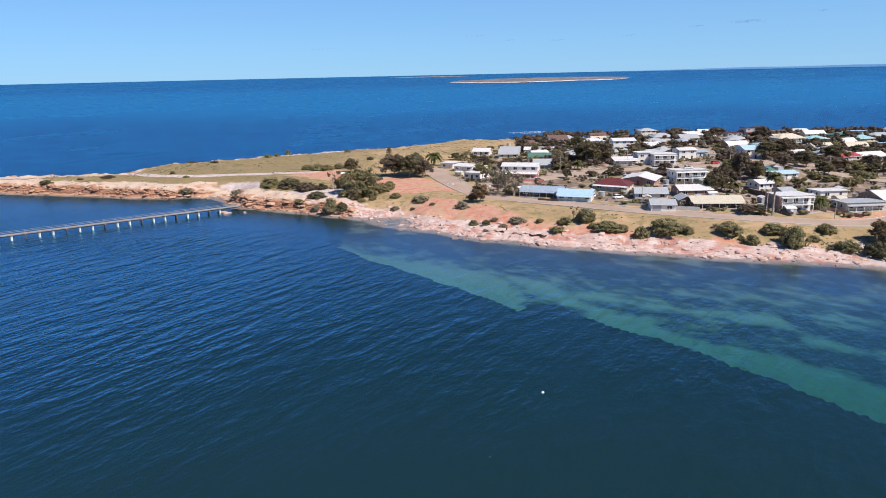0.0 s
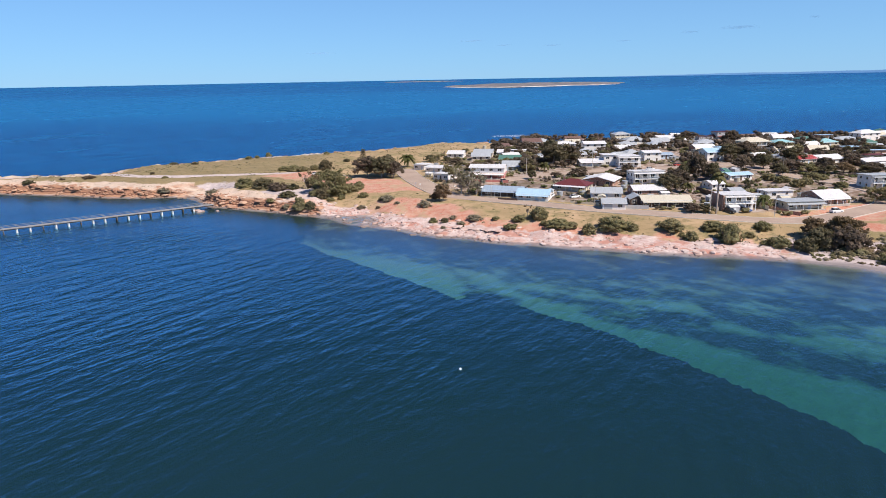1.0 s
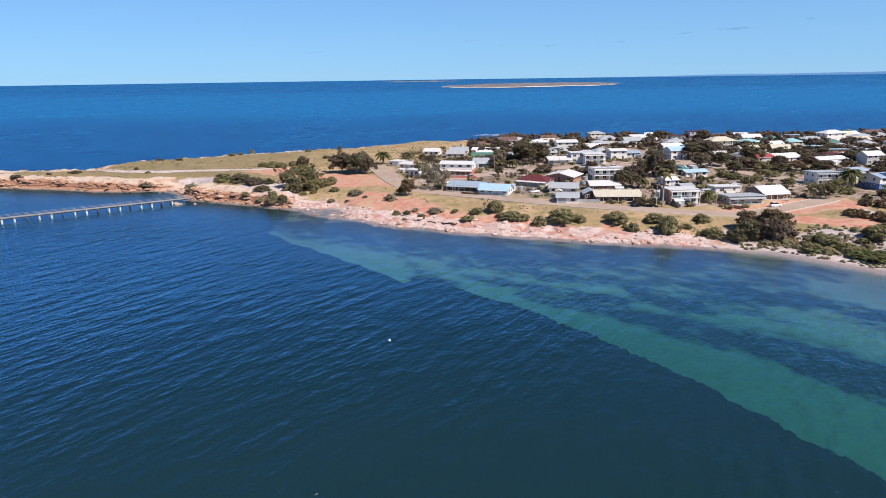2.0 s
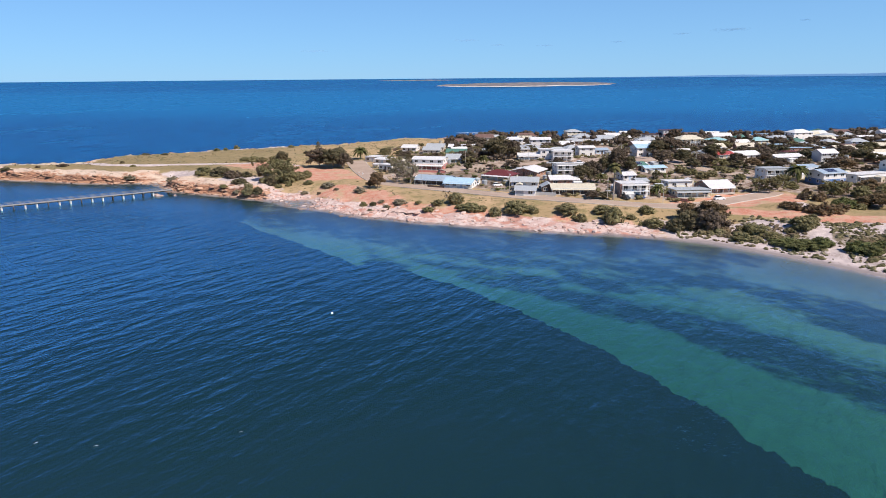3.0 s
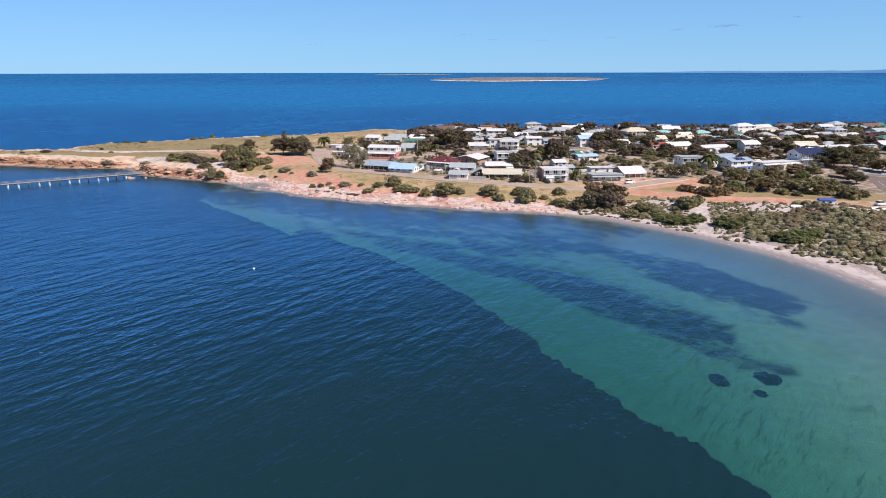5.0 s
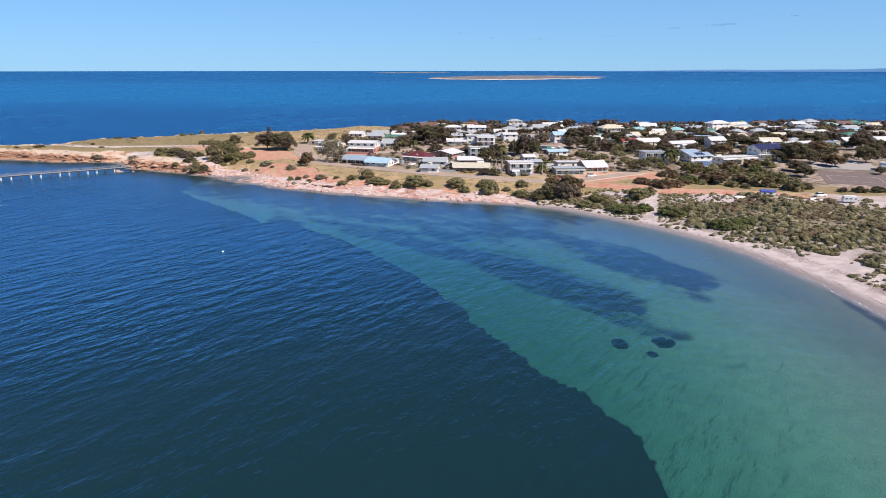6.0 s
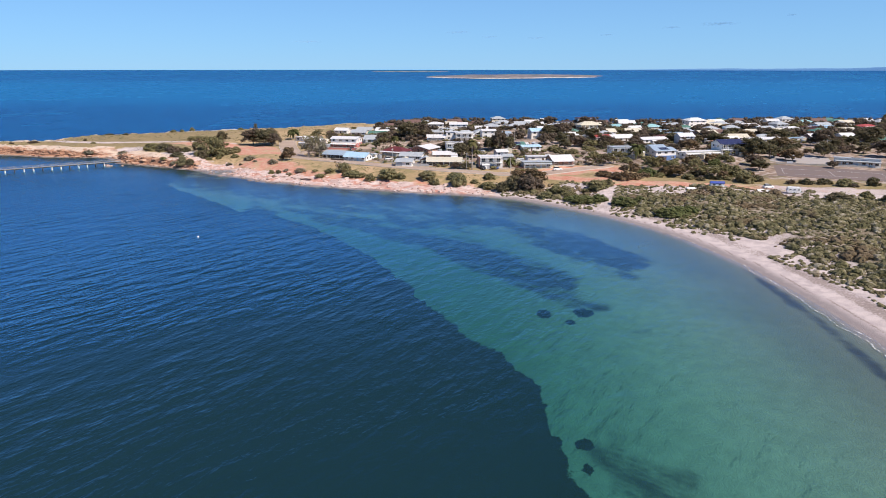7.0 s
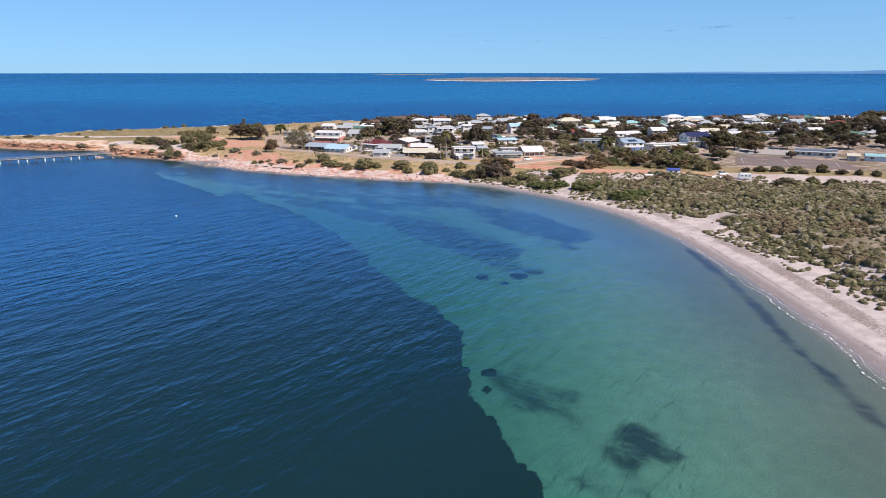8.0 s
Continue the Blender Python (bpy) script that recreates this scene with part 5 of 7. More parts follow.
plant("bare_tree", 36.3, 177.9, 3.2, 4.8)
plant("dark_tree", -36.7, 266.7, 7.0, 7.5)
plant("dark_tree", -18.3, 259.4, 11.3, 10.9)
plant("dark_tree", -12.6, 257.7, 13.5, 11.2)
plant("dark_tree", -7.5, 256.4, 8.9, 8.5)
plant("dark_tree", -10.6, 264.4, 11.5, 10.6)
plant("pine", -22.0, 278.9, 7.3, 10.2)
plant("bush", -56.9, 279.2, 6.4, 3.0)
plant("bush", -52.0, 275.0, 7.3, 3.9)
plant("bush", -47.9, 275.7, 6.3, 3.2)
plant("bush", -43.6, 279.0, 4.9, 3.4)
plant("bush", -86.6, 330.1, 4.1, 2.4)
plant("bush", -84.2, 337.9, 3.6, 2.1)
plant("bush", -15.5, 216.3, 4.6, 2.3)
plant("bush", -23.2, 217.5, 3.1, 1.9)
plant("bush", -26.7, 214.5, 3.4, 1.9)
plant("bush", -47.1, 213.5, 3.8, 1.9)
plant("dark_bush", -79.7, 343.7, 4.3, 3.4)
plant("dark_bush", -158.2, 261.3, 5.8, 2.1)
plant("dark_bush", -136.6, 268.2, 5.2, 2.1)
plant("dark_bush", -106.8, 309.8, 4.5, 1.7)
plant("dark_bush", -121.2, 320.0, 5.9, 1.5)
plant("dark_bush", -103.0, 264.0, 3.0, 1.2)
plant("dark_bush", -112.3, 273.9, 2.6, 1.5)
plant("dark_bush", -147.5, 266.9, 2.6, 1.1)
plant("dark_bush", -33.2, 306.8, 4.3, 2.1)
plant("dark_bush", -30.9, 399.5, 6.9, 2.8)
plant("dark_bush", -48.8, 343.9, 4.2, 2.1)
plant("dark_bush", -21.5, 417.2, 4.3, 1.8)
plant("dark_bush", -73.6, 389.8, 4.1, 1.4)
plant("grey_bush", -6.8, 208.6, 6.2, 2.9)
plant("grey_bush", 6.1, 197.9, 5.2, 3.1)
plant("grey_bush", -96.1, 244.4, 6.0, 2.7)
plant("grey_bush", -72.5, 230.0, 5.9, 2.9)
plant("grey_bush", 21.0, 180.7, 5.8, 2.2)
plant("grey_bush", 14.8, 183.3, 2.9, 1.5)
plant("grey_bush", -14.9, 205.2, 3.6, 1.6)
plant("grey_bush", -3.1, 203.5, 2.5, 1.4)
plant("grey_bush", -40.8, 208.8, 3.7, 2.2)
plant("grey_bush", 11.8, 174.6, 2.2, 1.1)
plant("grey_bush", 16.8, 178.4, 3.2, 1.4)
plant("dark_bush", -8.7, 210.5, 2.6, 1.8)
plant("dark_bush", 8.8, 182.5, 3.5, 2.1)
plant("dark_bush", 12.2, 180.4, 2.9, 1.8)
plant("dark_bush", -9.4, 203.1, 1.8, 1.1)
plant("dark_bush", 17.0, 176.2, 1.9, 1.3)
plant("date_palm", -3.2, 286.3, 7.5, 8.5)
plant("brown_tree", 11.9, 202.4, 7.5, 7.8)
plant("brown_tree", 9.3, 203.5, 4.3, 3.2)
plant("brown_tree", 26.4, 269.4, 9.4, 5.2)
plant("grey_gum", 18.4, 214.4, 8.2, 10.2)
plant("grey_gum", 23.3, 212.1, 8.6, 11.2)
plant("grey_gum", 21.0, 215.5, 7.0, 9.4)
plant("gum", 16.4, 241.3, 7.2, 8.0)
plant("gum", 7.7, 289.8, 4.5, 4.0)
plant("gum", 10.2, 289.2, 6.5, 6.0)
plant("dark_tree", 14.6, 254.6, 5.3, 5.8)
plant("dark_tree", 6.6, 304.9, 5.3, 4.2)
plant("dark_tree", 46.7, 265.6, 4.7, 6.1)
plant("dark_tree", 46.7, 243.5, 4.3, 4.8)
plant("dark_tree", 33.1, 323.5, 7.3, 3.9)
plant("dark_tree", 20.1, 278.6, 5.8, 3.9)
plant("dark_tree", 21.6, 230.2, 6.1, 4.0)
plant("bush", 39.3, 176.2, 6.4, 5.4)
plant("bush", 27.2, 179.4, 2.9, 1.4)
plant("bush", 30.5, 170.9, 4.9, 2.0)
plant("bush", 33.7, 176.2, 4.4, 2.5)
plant("bush", 43.6, 169.2, 8.3, 3.7)
plant("bush", 47.1, 168.2, 4.6, 2.5)
plant("bush", 51.0, 163.6, 4.9, 3.9)
plant("bush", 57.7, 164.9, 9.9, 5.3)
plant("bush", 62.6, 163.6, 4.3, 3.1)
plant("bush", 72.7, 161.8, 9.1, 3.9)
plant("bush", 75.4, 155.1, 4.6, 3.4)
plant("bush", 73.8, 157.1, 1.8, 1.5)
plant("bush", 82.9, 159.8, 7.0, 3.5)
plant("bush", 83.8, 151.9, 8.0, 7.1)
plant("bush", 95.8, 159.1, 5.6, 3.3)
plant("bush", 94.6, 147.8, 6.5, 3.7)
plant("bush", 40.4, 171.5, 3.1, 2.2)
plant("bush", 55.6, 166.8, 3.1, 1.9)
plant("bush", 89.9, 154.0, 3.8, 1.9)
plant("bush", 92.2, 149.4, 3.1, 1.6)
plant("dark_bush", 103.7, 145.3, 9.0, 7.2)
plant("dark_bush", 108.3, 143.4, 10.8, 8.3)
plant("dark_bush", 99.0, 143.9, 7.1, 4.6)
plant("brown_tree", 110.6, 148.2, 11.0, 9.2)
plant("brown_tree", 105.3, 151.9, 8.2, 7.4)
plant("bush", 117.3, 136.7, 7.8, 4.2)
plant("bush", 112.7, 132.8, 6.9, 2.8)
plant("bush", 120.6, 132.1, 5.2, 2.4)
plant("bush", 130.8, 136.6, 8.3, 5.0)
plant("bush", 136.1, 142.0, 4.5, 3.7)
plant("bush", 126.7, 135.4, 3.6, 1.8)
plant("green_bush", 121.6, 126.2, 8.5, 2.4)
plant("green_bush", 124.4, 123.3, 10.1, 2.7)
plant("green_bush", 128.3, 123.3, 6.8, 3.4)
plant("green_bush", 119.7, 127.5, 5.1, 1.7)
plant("green_bush", 134.3, 117.7, 8.4, 3.7)
plant("green_bush", 135.4, 115.4, 6.6, 3.3)
plant("green_bush", 139.9, 118.4, 5.1, 2.7)
plant("green_bush", 142.5, 101.4, 7.9, 3.5)
plant("green_bush", 145.8, 101.1, 9.6, 3.8)
plant("green_bush", 149.4, 101.4, 7.1, 3.2)
plant("tree", 142.3, 185.8, 6.2, 6.2)
plant("tree", 144.8, 183.7, 5.8, 5.8)
plant("tree", 149.9, 188.2, 6.8, 6.3)
plant("tree", 155.2, 195.8, 5.6, 4.7)
plant("tree", 114.8, 209.5, 3.3, 4.7)
plant("tree", 117.9, 217.6, 2.9, 3.4)
plant("brown_bush", 138.4, 155.2, 5.9, 3.2)
plant("brown_bush", 141.3, 152.2, 5.9, 3.5)
plant("brown_bush", 143.8, 149.9, 7.0, 4.7)
plant("brown_bush", 137.6, 158.8, 5.2, 2.4)
plant("brown_bush", 147.8, 150.7, 5.9, 3.2)
plant("tall_palm", 90.2, 175.5, 2.8, 12.9)
plant("date_palm", 164.1, 202.4, 9.7, 9.2)
plant("date_palm", 106.2, 180.9, 3.8, 5.4)
plant("date_palm", 94.2, 208.7, 4.6, 5.1)
plant("date_palm", 54.6, 262.6, 3.3, 5.5)
plant("date_palm", 108.3, 246.8, 4.8, 6.3)
plant("dark_tree", 87.3, 207.8, 9.1, 8.7)
plant("dark_tree", 91.3, 211.7, 9.3, 10.2)
plant("dark_tree", 102.0, 233.0, 7.6, 8.6)
plant("dark_tree", 106.2, 231.7, 8.5, 12.6)
plant("dark_tree", 110.8, 229.2, 6.5, 8.5)
plant("dark_tree", 79.0, 236.9, 6.6, 4.0)
plant("dark_tree", 87.8, 176.4, 5.3, 3.2)
plant("dark_tree", 83.8, 176.6, 5.2, 3.6)
plant("dark_tree", 138.8, 279.0, 13.1, 8.9)
plant("dark_tree", 144.3, 278.4, 11.9, 10.1)
plant("dark_tree", 140.3, 251.8, 8.2, 8.2)
plant("dark_tree", 131.3, 250.7, 9.2, 6.0)
plant("dark_tree", 138.9, 236.8, 7.9, 6.3)
plant("dark_tree", 145.8, 242.6, 9.1, 7.0)
plant("dark_tree", 159.0, 265.3, 10.5, 8.7)
plant("dark_tree", 160.3, 243.9, 8.2, 7.1)
plant("dark_tree", 181.9, 320.6, 8.2, 5.5)
plant("dark_tree", 210.5, 444.0, 15.3, 9.0)
plant("dark_tree", 225.6, 463.8, 14.1, 7.5)
plant("dark_tree", 177.0, 365.0, 9.8, 8.3)
plant("dark_tree", 232.7, 452.8, 11.1, 6.5)
plant("dark_tree", 154.7, 373.3, 9.8, 7.6)
plant("dark_tree", 142.4, 351.0, 8.6, 6.4)
plant("dark_tree", 141.0, 447.2, 8.8, 5.3)
plant("dark_tree", 96.9, 360.9, 7.9, 5.7)
plant("dark_tree", 97.4, 459.4, 5.3, 6.2)
plant("dark_tree", 102.8, 448.7, 6.1, 5.2)
plant("dark_tree", 41.1, 333.5, 8.0, 6.7)
plant("dark_tree", 48.6, 269.7, 7.2, 6.7)
plant("dark_tree", 55.8, 325.5, 9.8, 7.8)
plant("dark_tree", 61.8, 275.5, 15.9, 13.1)
plant("dark_tree", 69.2, 281.7, 11.6, 10.4)
plant("dark_tree", 69.0, 332.1, 10.0, 8.0)
plant("dark_tree", 18.6, 289.5, 5.9, 4.2)
plant("dark_tree", 14.8, 298.2, 5.5, 3.7)
plant("dark_tree", 172.6, 233.5, 9.2, 5.9)
plant("dark_tree", 200.1, 260.2, 9.0, 6.6)
plant("dark_tree", 220.1, 267.4, 12.5, 7.5)
plant("dark_tree", 219.5, 251.2, 12.0, 7.2)
plant("dark_tree", 186.8, 221.8, 6.9, 4.8)
plant("dark_tree", 241.9, 284.1, 12.1, 6.7)
plant("dark_tree", 261.6, 285.1, 13.8, 7.6)
plant("dark_tree", 260.3, 269.2, 14.6, 8.6)
plant("dark_tree", 225.0, 217.8, 12.3, 7.3)
plant("dark_tree", 222.5, 203.1, 11.8, 7.5)
plant("dark_tree", 203.4, 177.1, 9.6, 5.8)
plant("dark_tree", 200.3, 165.7, 8.3, 5.5)
plant("dark_tree", 214.5, 300.6, 8.1, 4.7)
plant("brown_tree", 195.7, 225.2, 9.8, 6.0)
plant("brown_tree", 242.1, 269.4, 13.0, 7.1)
plant("brown_tree", 243.2, 233.0, 13.1, 7.8)
plant("brown_tree", 212.4, 203.2, 7.9, 5.3)
plant("brown_tree", 254.8, 324.6, 11.1, 5.9)
plant("brown_tree", 164.8, 238.9, 8.1, 5.4)
plant("bush", 132.0, 230.0, 6.1, 3.6)
plant("bush", 133.6, 223.1, 6.0, 3.5)
plant("bush", 134.6, 214.9, 6.3, 3.7)
plant("bush", 139.0, 217.7, 5.9, 3.5)
plant("bush", 149.1, 226.4, 6.2, 3.6)
plant("bush", 148.8, 232.5, 6.3, 3.1)
plant("bush", 146.7, 209.7, 5.3, 2.9)
plant("bush", 156.2, 191.5, 6.0, 3.7)
plant("brown_bush", 153.6, 169.3, 5.5, 4.8)
plant("dark_bush", 149.8, 171.7, 4.2, 3.2)
plant("tree", 160.4, 173.4, 6.9, 6.6)
plant("bush", 163.6, 176.8, 5.3, 3.5)
plant("green_bush", 155.6, 159.3, 7.4, 4.3)
plant("brown_bush", 152.6, 156.1, 5.7, 2.8)
plant("bush", 168.8, 172.5, 8.0, 5.5)
plant("dark_bush", 172.4, 169.7, 6.1, 3.6)
plant("brown_tree", 166.2, 159.9, 9.1, 5.9)
plant("bush", 162.4, 162.3, 7.0, 3.2)
plant("bush", 180.0, 178.4, 6.6, 5.2)
plant("brown_bush", 183.2, 181.8, 5.1, 3.4)
plant("brown_bush", 175.1, 162.5, 7.8, 4.9)
plant("dark_bush", 172.1, 159.3, 5.9, 3.2)
plant("tree", 177.3, 156.3, 9.2, 5.9)
plant("bush", 180.9, 153.5, 7.0, 3.2)
plant("green_bush", 187.6, 177.5, 6.7, 4.8)
plant("brown_bush", 183.8, 179.9, 5.1, 3.2)
plant("bush", 185.2, 163.6, 6.4, 4.7)
plant("dark_bush", 188.4, 167.0, 4.9, 3.0)
plant("brown_tree", 161.9, 160.5, 6.0, 4.8)
plant("bush", 158.9, 157.3, 4.6, 2.6)
plant("bush", 187.4, 157.8, 7.9, 5.8)
plant("brown_bush", 191.0, 155.0, 6.1, 3.8)
plant("brown_bush", 167.4, 181.9, 6.6, 4.8)
plant("dark_bush", 163.6, 184.3, 5.0, 3.1)
plant("brown_bush", 183.8, 191.3, 8.7, 4.8)
plant("brown_bush", 192.8, 190.4, 9.8, 4.4)
plant("tree", 193.6, 181.0, 6.8, 6.0)
plant("bush", 196.8, 184.4, 5.2, 3.2)
plant("green_bush", 152.7, 159.0, 4.5, 3.5)
plant("brown_bush", 149.7, 155.8, 3.4, 2.3)
plant("bush", 168.3, 153.5, 5.4, 3.1)
plant("dark_bush", 171.9, 150.7, 4.1, 2.0)
plant("brown_tree", 181.0, 153.4, 5.5, 4.4)
plant("bush", 177.2, 155.8, 4.2, 2.4)
plant("bush", 186.5, 149.2, 6.1, 4.8)
plant("brown_bush", 189.7, 152.6, 4.7, 3.2)
plant("brown_bush", 155.0, 179.3, 3.8, 3.3)
plant("dark_bush", 152.0, 176.1, 2.9, 2.2)
plant("dark_tree", 215.6, 204.5, 14.2, 11.4)
plant("dark_tree", 265.5, 237.9, 11.2, 9.9)
plant("dark_tree", 246.9, 203.4, 10.6, 8.9)
plant("dark_tree", 232.1, 171.3, 5.3, 3.7)
plant("dark_tree", 278.1, 234.4, 6.6, 6.6)
plant("dark_tree", 275.0, 203.3, 13.5, 9.8)
plant("dark_tree", 297.5, 250.2, 14.1, 10.5)
plant("dark_tree", 314.9, 263.7, 13.3, 12.6)
plant("dark_tree", 357.3, 320.4, 21.5, 9.5)
plant("dark_tree", 317.2, 243.5, 12.8, 12.1)
plant("dark_tree", 291.8, 203.1, 9.4, 8.2)
plant("dark_tree", 432.7, 460.2, 28.3, 9.1)
plant("dark_tree", 430.2, 420.4, 26.8, 9.7)
plant("dark_tree", 311.2, 281.2, 9.9, 6.8)
plant("dark_tree", 272.4, 231.8, 6.5, 3.9)
plant("dark_tree", 268.4, 219.6, 6.3, 4.4)
plant("dark_tree", 266.7, 229.2, 6.5, 5.8)
plant("brown_tree", 226.5, 190.6, 10.0, 7.2)
plant("brown_tree", 226.2, 196.3, 7.3, 5.6)
plant("dark_bush", 185.2, 143.9, 8.2, 5.9)
plant("dark_bush", 190.3, 146.2, 5.5, 3.2)
plant("dark_bush", 199.6, 140.8, 3.2, 2.3)
plant("dark_bush", 203.6, 138.4, 5.5, 2.7)
plant("dark_bush", 209.1, 137.3, 6.0, 2.8)
plant("dark_bush", 213.5, 132.1, 7.8, 3.2)
plant("dark_bush", 221.8, 130.8, 5.1, 4.2)
plant("dark_bush", 226.4, 126.9, 4.1, 2.3)
plant("dark_bush", 229.8, 122.9, 3.2, 2.7)
plant("dark_bush", 199.8, 113.0, 9.6, 3.3)
plant("dark_bush", 209.1, 114.1, 5.1, 3.8)
plant("dark_bush", 213.0, 108.8, 6.3, 3.4)
plant("dark_bush", 214.3, 129.9, 4.1, 1.8)
plant("dark_bush", 235.8, 123.1, 4.6, 2.8)

# ---- the rest of the town: gardens and houses along the far streets ----
rng = np.random.default_rng(23)
TAKEN = [(o.matrix_world.translation.x / U, o.matrix_world.translation.y / U, 7.5) for o in scene.objects if o.get("category") in ("house", "hall", "shed") and o.parent is None]
FILL_TEXT = {"white": "house with a sun-bleached white metal roof", "grey": "house with a weathered grey metal roof", "cream": "small house with a cream metal roof", "pale_blue": "house with a pale blue metal roof", "green": "house with a dark green metal roof", "brown": "house with a rust-brown metal roof", "maroon": "house with a dull maroon metal roof"}
TOWN = [(30, 262), (60, 272), (120, 275), (160, 262), (215, 240), (260, 238), (330, 250), (420, 300), (430, 420), (260, 396), (60, 388), (36, 340)]
made = 0
for _ in range(1600):
    x, y = rng.uniform(30, 420), rng.uniform(240, 420)
    if poly_dist(np.array([x]), np.array([y]), TOWN)[0] < 4 or min(line_dist(np.array([x]), np.array([y]), r[0])[0] for r in ROADS.values()) < 11:
        continue
    if any(math.hypot(x - a, y - b) < r + 5.0 for a, b, r in TAKEN) or made >= 110:
        continue
    rf = ("white", "grey", "cream", "grey", "pale_blue", "white", "green", "brown", "grey", "maroon")[made % 10]
    house(x, y, rng.uniform(-6, 18), rng.uniform(7.0, 10), rng.uniform(6.5, 9), FILL_TEXT[rf], storeys=2 if made % 11 == 0 else 1, kind=("gable", "hip", "gable", "hip", "skillion")[made % 5],
          roof=rf, wall=("white", "cream", "brick", "grey")[made % 4], rise=1.4 + 0.3 * (made % 3) if made % 5 != 4 else 0.5, h1=2.45, windows=3, sides=False, porch=1.8 if made % 3 == 0 else 0)
    TAKEN.append((x, y, 8.0))
    made += 1
made = 0
for _ in range(7000):
    x, y = rng.uniform(25, 430), rng.uniform(205, 345)
    if poly_dist(np.array([x]), np.array([y]), TOWN)[0] < -26 or min(line_dist(np.array([x]), np.array([y]), r[0])[0] for r in ROADS.values()) < 5.5:
        continue
    if any(abs(x - a) < (5.2 if r > 5 else 2.6) and -3.5 < y - b < (9.0 if r > 5 else 2.6) for a, b, r in TAKEN) or made >= 330:
        continue
    right = x > 165
    kind = ("far_tree", "far_tree", "dark_bush", "far_tree", "bush", "far_tree", "far_tree")[made % 7]
    h = rng.uniform(2.8, 5.4) if "tree" in kind else rng.uniform(1.4, 2.6)
    plant(kind, x, y, rng.uniform(1.25, 1.9) * h if "tree" in kind else h * 1.7, h * (1.1 if right else 1.0))
    TAKEN.append((x, y, 1.0))
    made += 1



# the dense tree tops over the far rows of roofs
far_spots = []
for x, y in zip(rng.uniform(40, 440, 4200), rng.uniform(262, 440, 4200)):
    if poly_dist(np.array([x]), np.array([y]), TOWN)[0] > -18 and not any(abs(x - a) < (5.6 if r > 5 else 1.5) and -2.5 < y - b < (9.5 if r > 5 else 1.5) for a, b, r in TAKEN):
        if min(line_dist(np.array([x]), np.array([y]), r[0])[0] for r in ROADS.values()) > 6:
            far_spots.append((x, y, rng.uniform(2.2, 5.2)))
            TAKEN.append((x, y, 1.0))
V, F, mats = [], [], []
for x, y, h in far_spots[:430]:
    r = h * U * rng.uniform(0.6, 0.95)
    cl = [((rng.normal() * r * 0.55, rng.normal() * r * 0.55, h * U * rng.uniform(0.25, 0.8)), r * rng.uniform(0.4, 0.65)) for _ in range(8)]
    v, f = leaf_cloud(cl, 46, 0.5, rng, 1.5, 0.65)
    k, z = len(V), ground_z(x, y) * U
    V += [(x * U + a, y * U + b, max(c, 0.0) + z) for a, b, c in v]
    F += [tuple(i + k for i in g) for g in f]
    k = len(V)
    V += [(x * U + 0.16 * math.cos(i * 2.1), y * U + 0.16 * math.sin(i * 2.1), z - 0.3) for i in range(3)] + [(x * U, y * U, z + 0.7 * h * U)]
    F += [(k, k + 1, k + 3), (k + 1, k + 2, k + 3), (k + 2, k, k + 3)]
tagged(new("far_trees", mesh_of("far_trees", V, F, [LEAF["dusky"]])), "dusky garden trees crowding between the far roofs", "trees", kind="stuff")


def tank(x, y, tall=2.1):
    ob = root("water_tank", x, y, 0, "ribbed pale rainwater tank in a yard", "tank", "rainwater tanks")
    bm = bmesh.new()
    for k in range(5):
        tube(bm, (0, 0, -0.2 + k * tall / 5), (0, 0, -0.2 + (k + 1) * tall / 5 - 0.03), 1.25, 1.25, 18)
    part("drum", bm, ROOF["grey"] if int(x) % 2 else ROOF["cream"], ob)
    bm = bmesh.new()
    tube(bm, (0, 0, tall - 0.2), (0, 0, tall), 1.3, 0.25, 18)
    part("cap", bm, ROOF["grey"], ob)


def garden_shed(x, y, rz, roof):
    ob = root("garden_shed", x, y, rz, "small sheet metal garden shed in a yard", "shed", "garden sheds")
    part_mesh("wall", wall_mesh("gable", 3.4, 2.8, 2.0, 0.5, WALL["cream" if int(y) % 2 else "grey"]), ob)
    part_mesh("roof", roof_mesh("gable", 3.4, 2.8, 0.15, 0.5, ROOF[roof]), ob, (0, 0, 2.03))
    part("door", box(-0.5, -0.05, 0.02, 0.5, 0.02, 1.85), TRIM, ob)


HOMES = [o for o in scene.objects if o.get("category") == "house" and o.parent is None]
YARD = []
for n_home, o in enumerate(HOMES):
    m = o.matrix_world
    for k in range(14 if m.translation.y < 320 else 6):
        lx, ly = rng.uniform(-9, 9), rng.choice([-4.5, 13, 15, 6]) + rng.uniform(-1, 1.5)
        if ly == 6 or (0 < ly < 11):
            lx = math.copysign(rng.uniform(8.5, 10.5), lx)
        p = m @ Vector((lx, ly, 0))
        px, py = p.x / U, p.y / U
        if any(math.hypot(px - a, py - b) < 5.0 for a, b, r in TAKEN if r > 5) and ly > 0:
            continue
        if min(line_dist(np.array([px]), np.array([py]), r[0])[0] for r in ROADS.values()) < 6:
            continue
        if any((q.matrix_world.inverted() @ p).x ** 2 < 64 and -2.5 < (q.matrix_world.inverted() @ p).y < 11 for q in HOMES):
            continue
        pick = (n_home + k * 2) % 11
        if pick == 0:
            garden_shed(px, py, math.degrees(m.to_euler().z) + 90 * (k % 2), ("white", "grey", "cream")[n_home % 3])
        elif pick == 3:
            tank(px, py)
        else:
            YARD.append((px, py, 0.0, rng.uniform(0.9, 2.3)))
        TAKEN.append((px, py, 1.5))

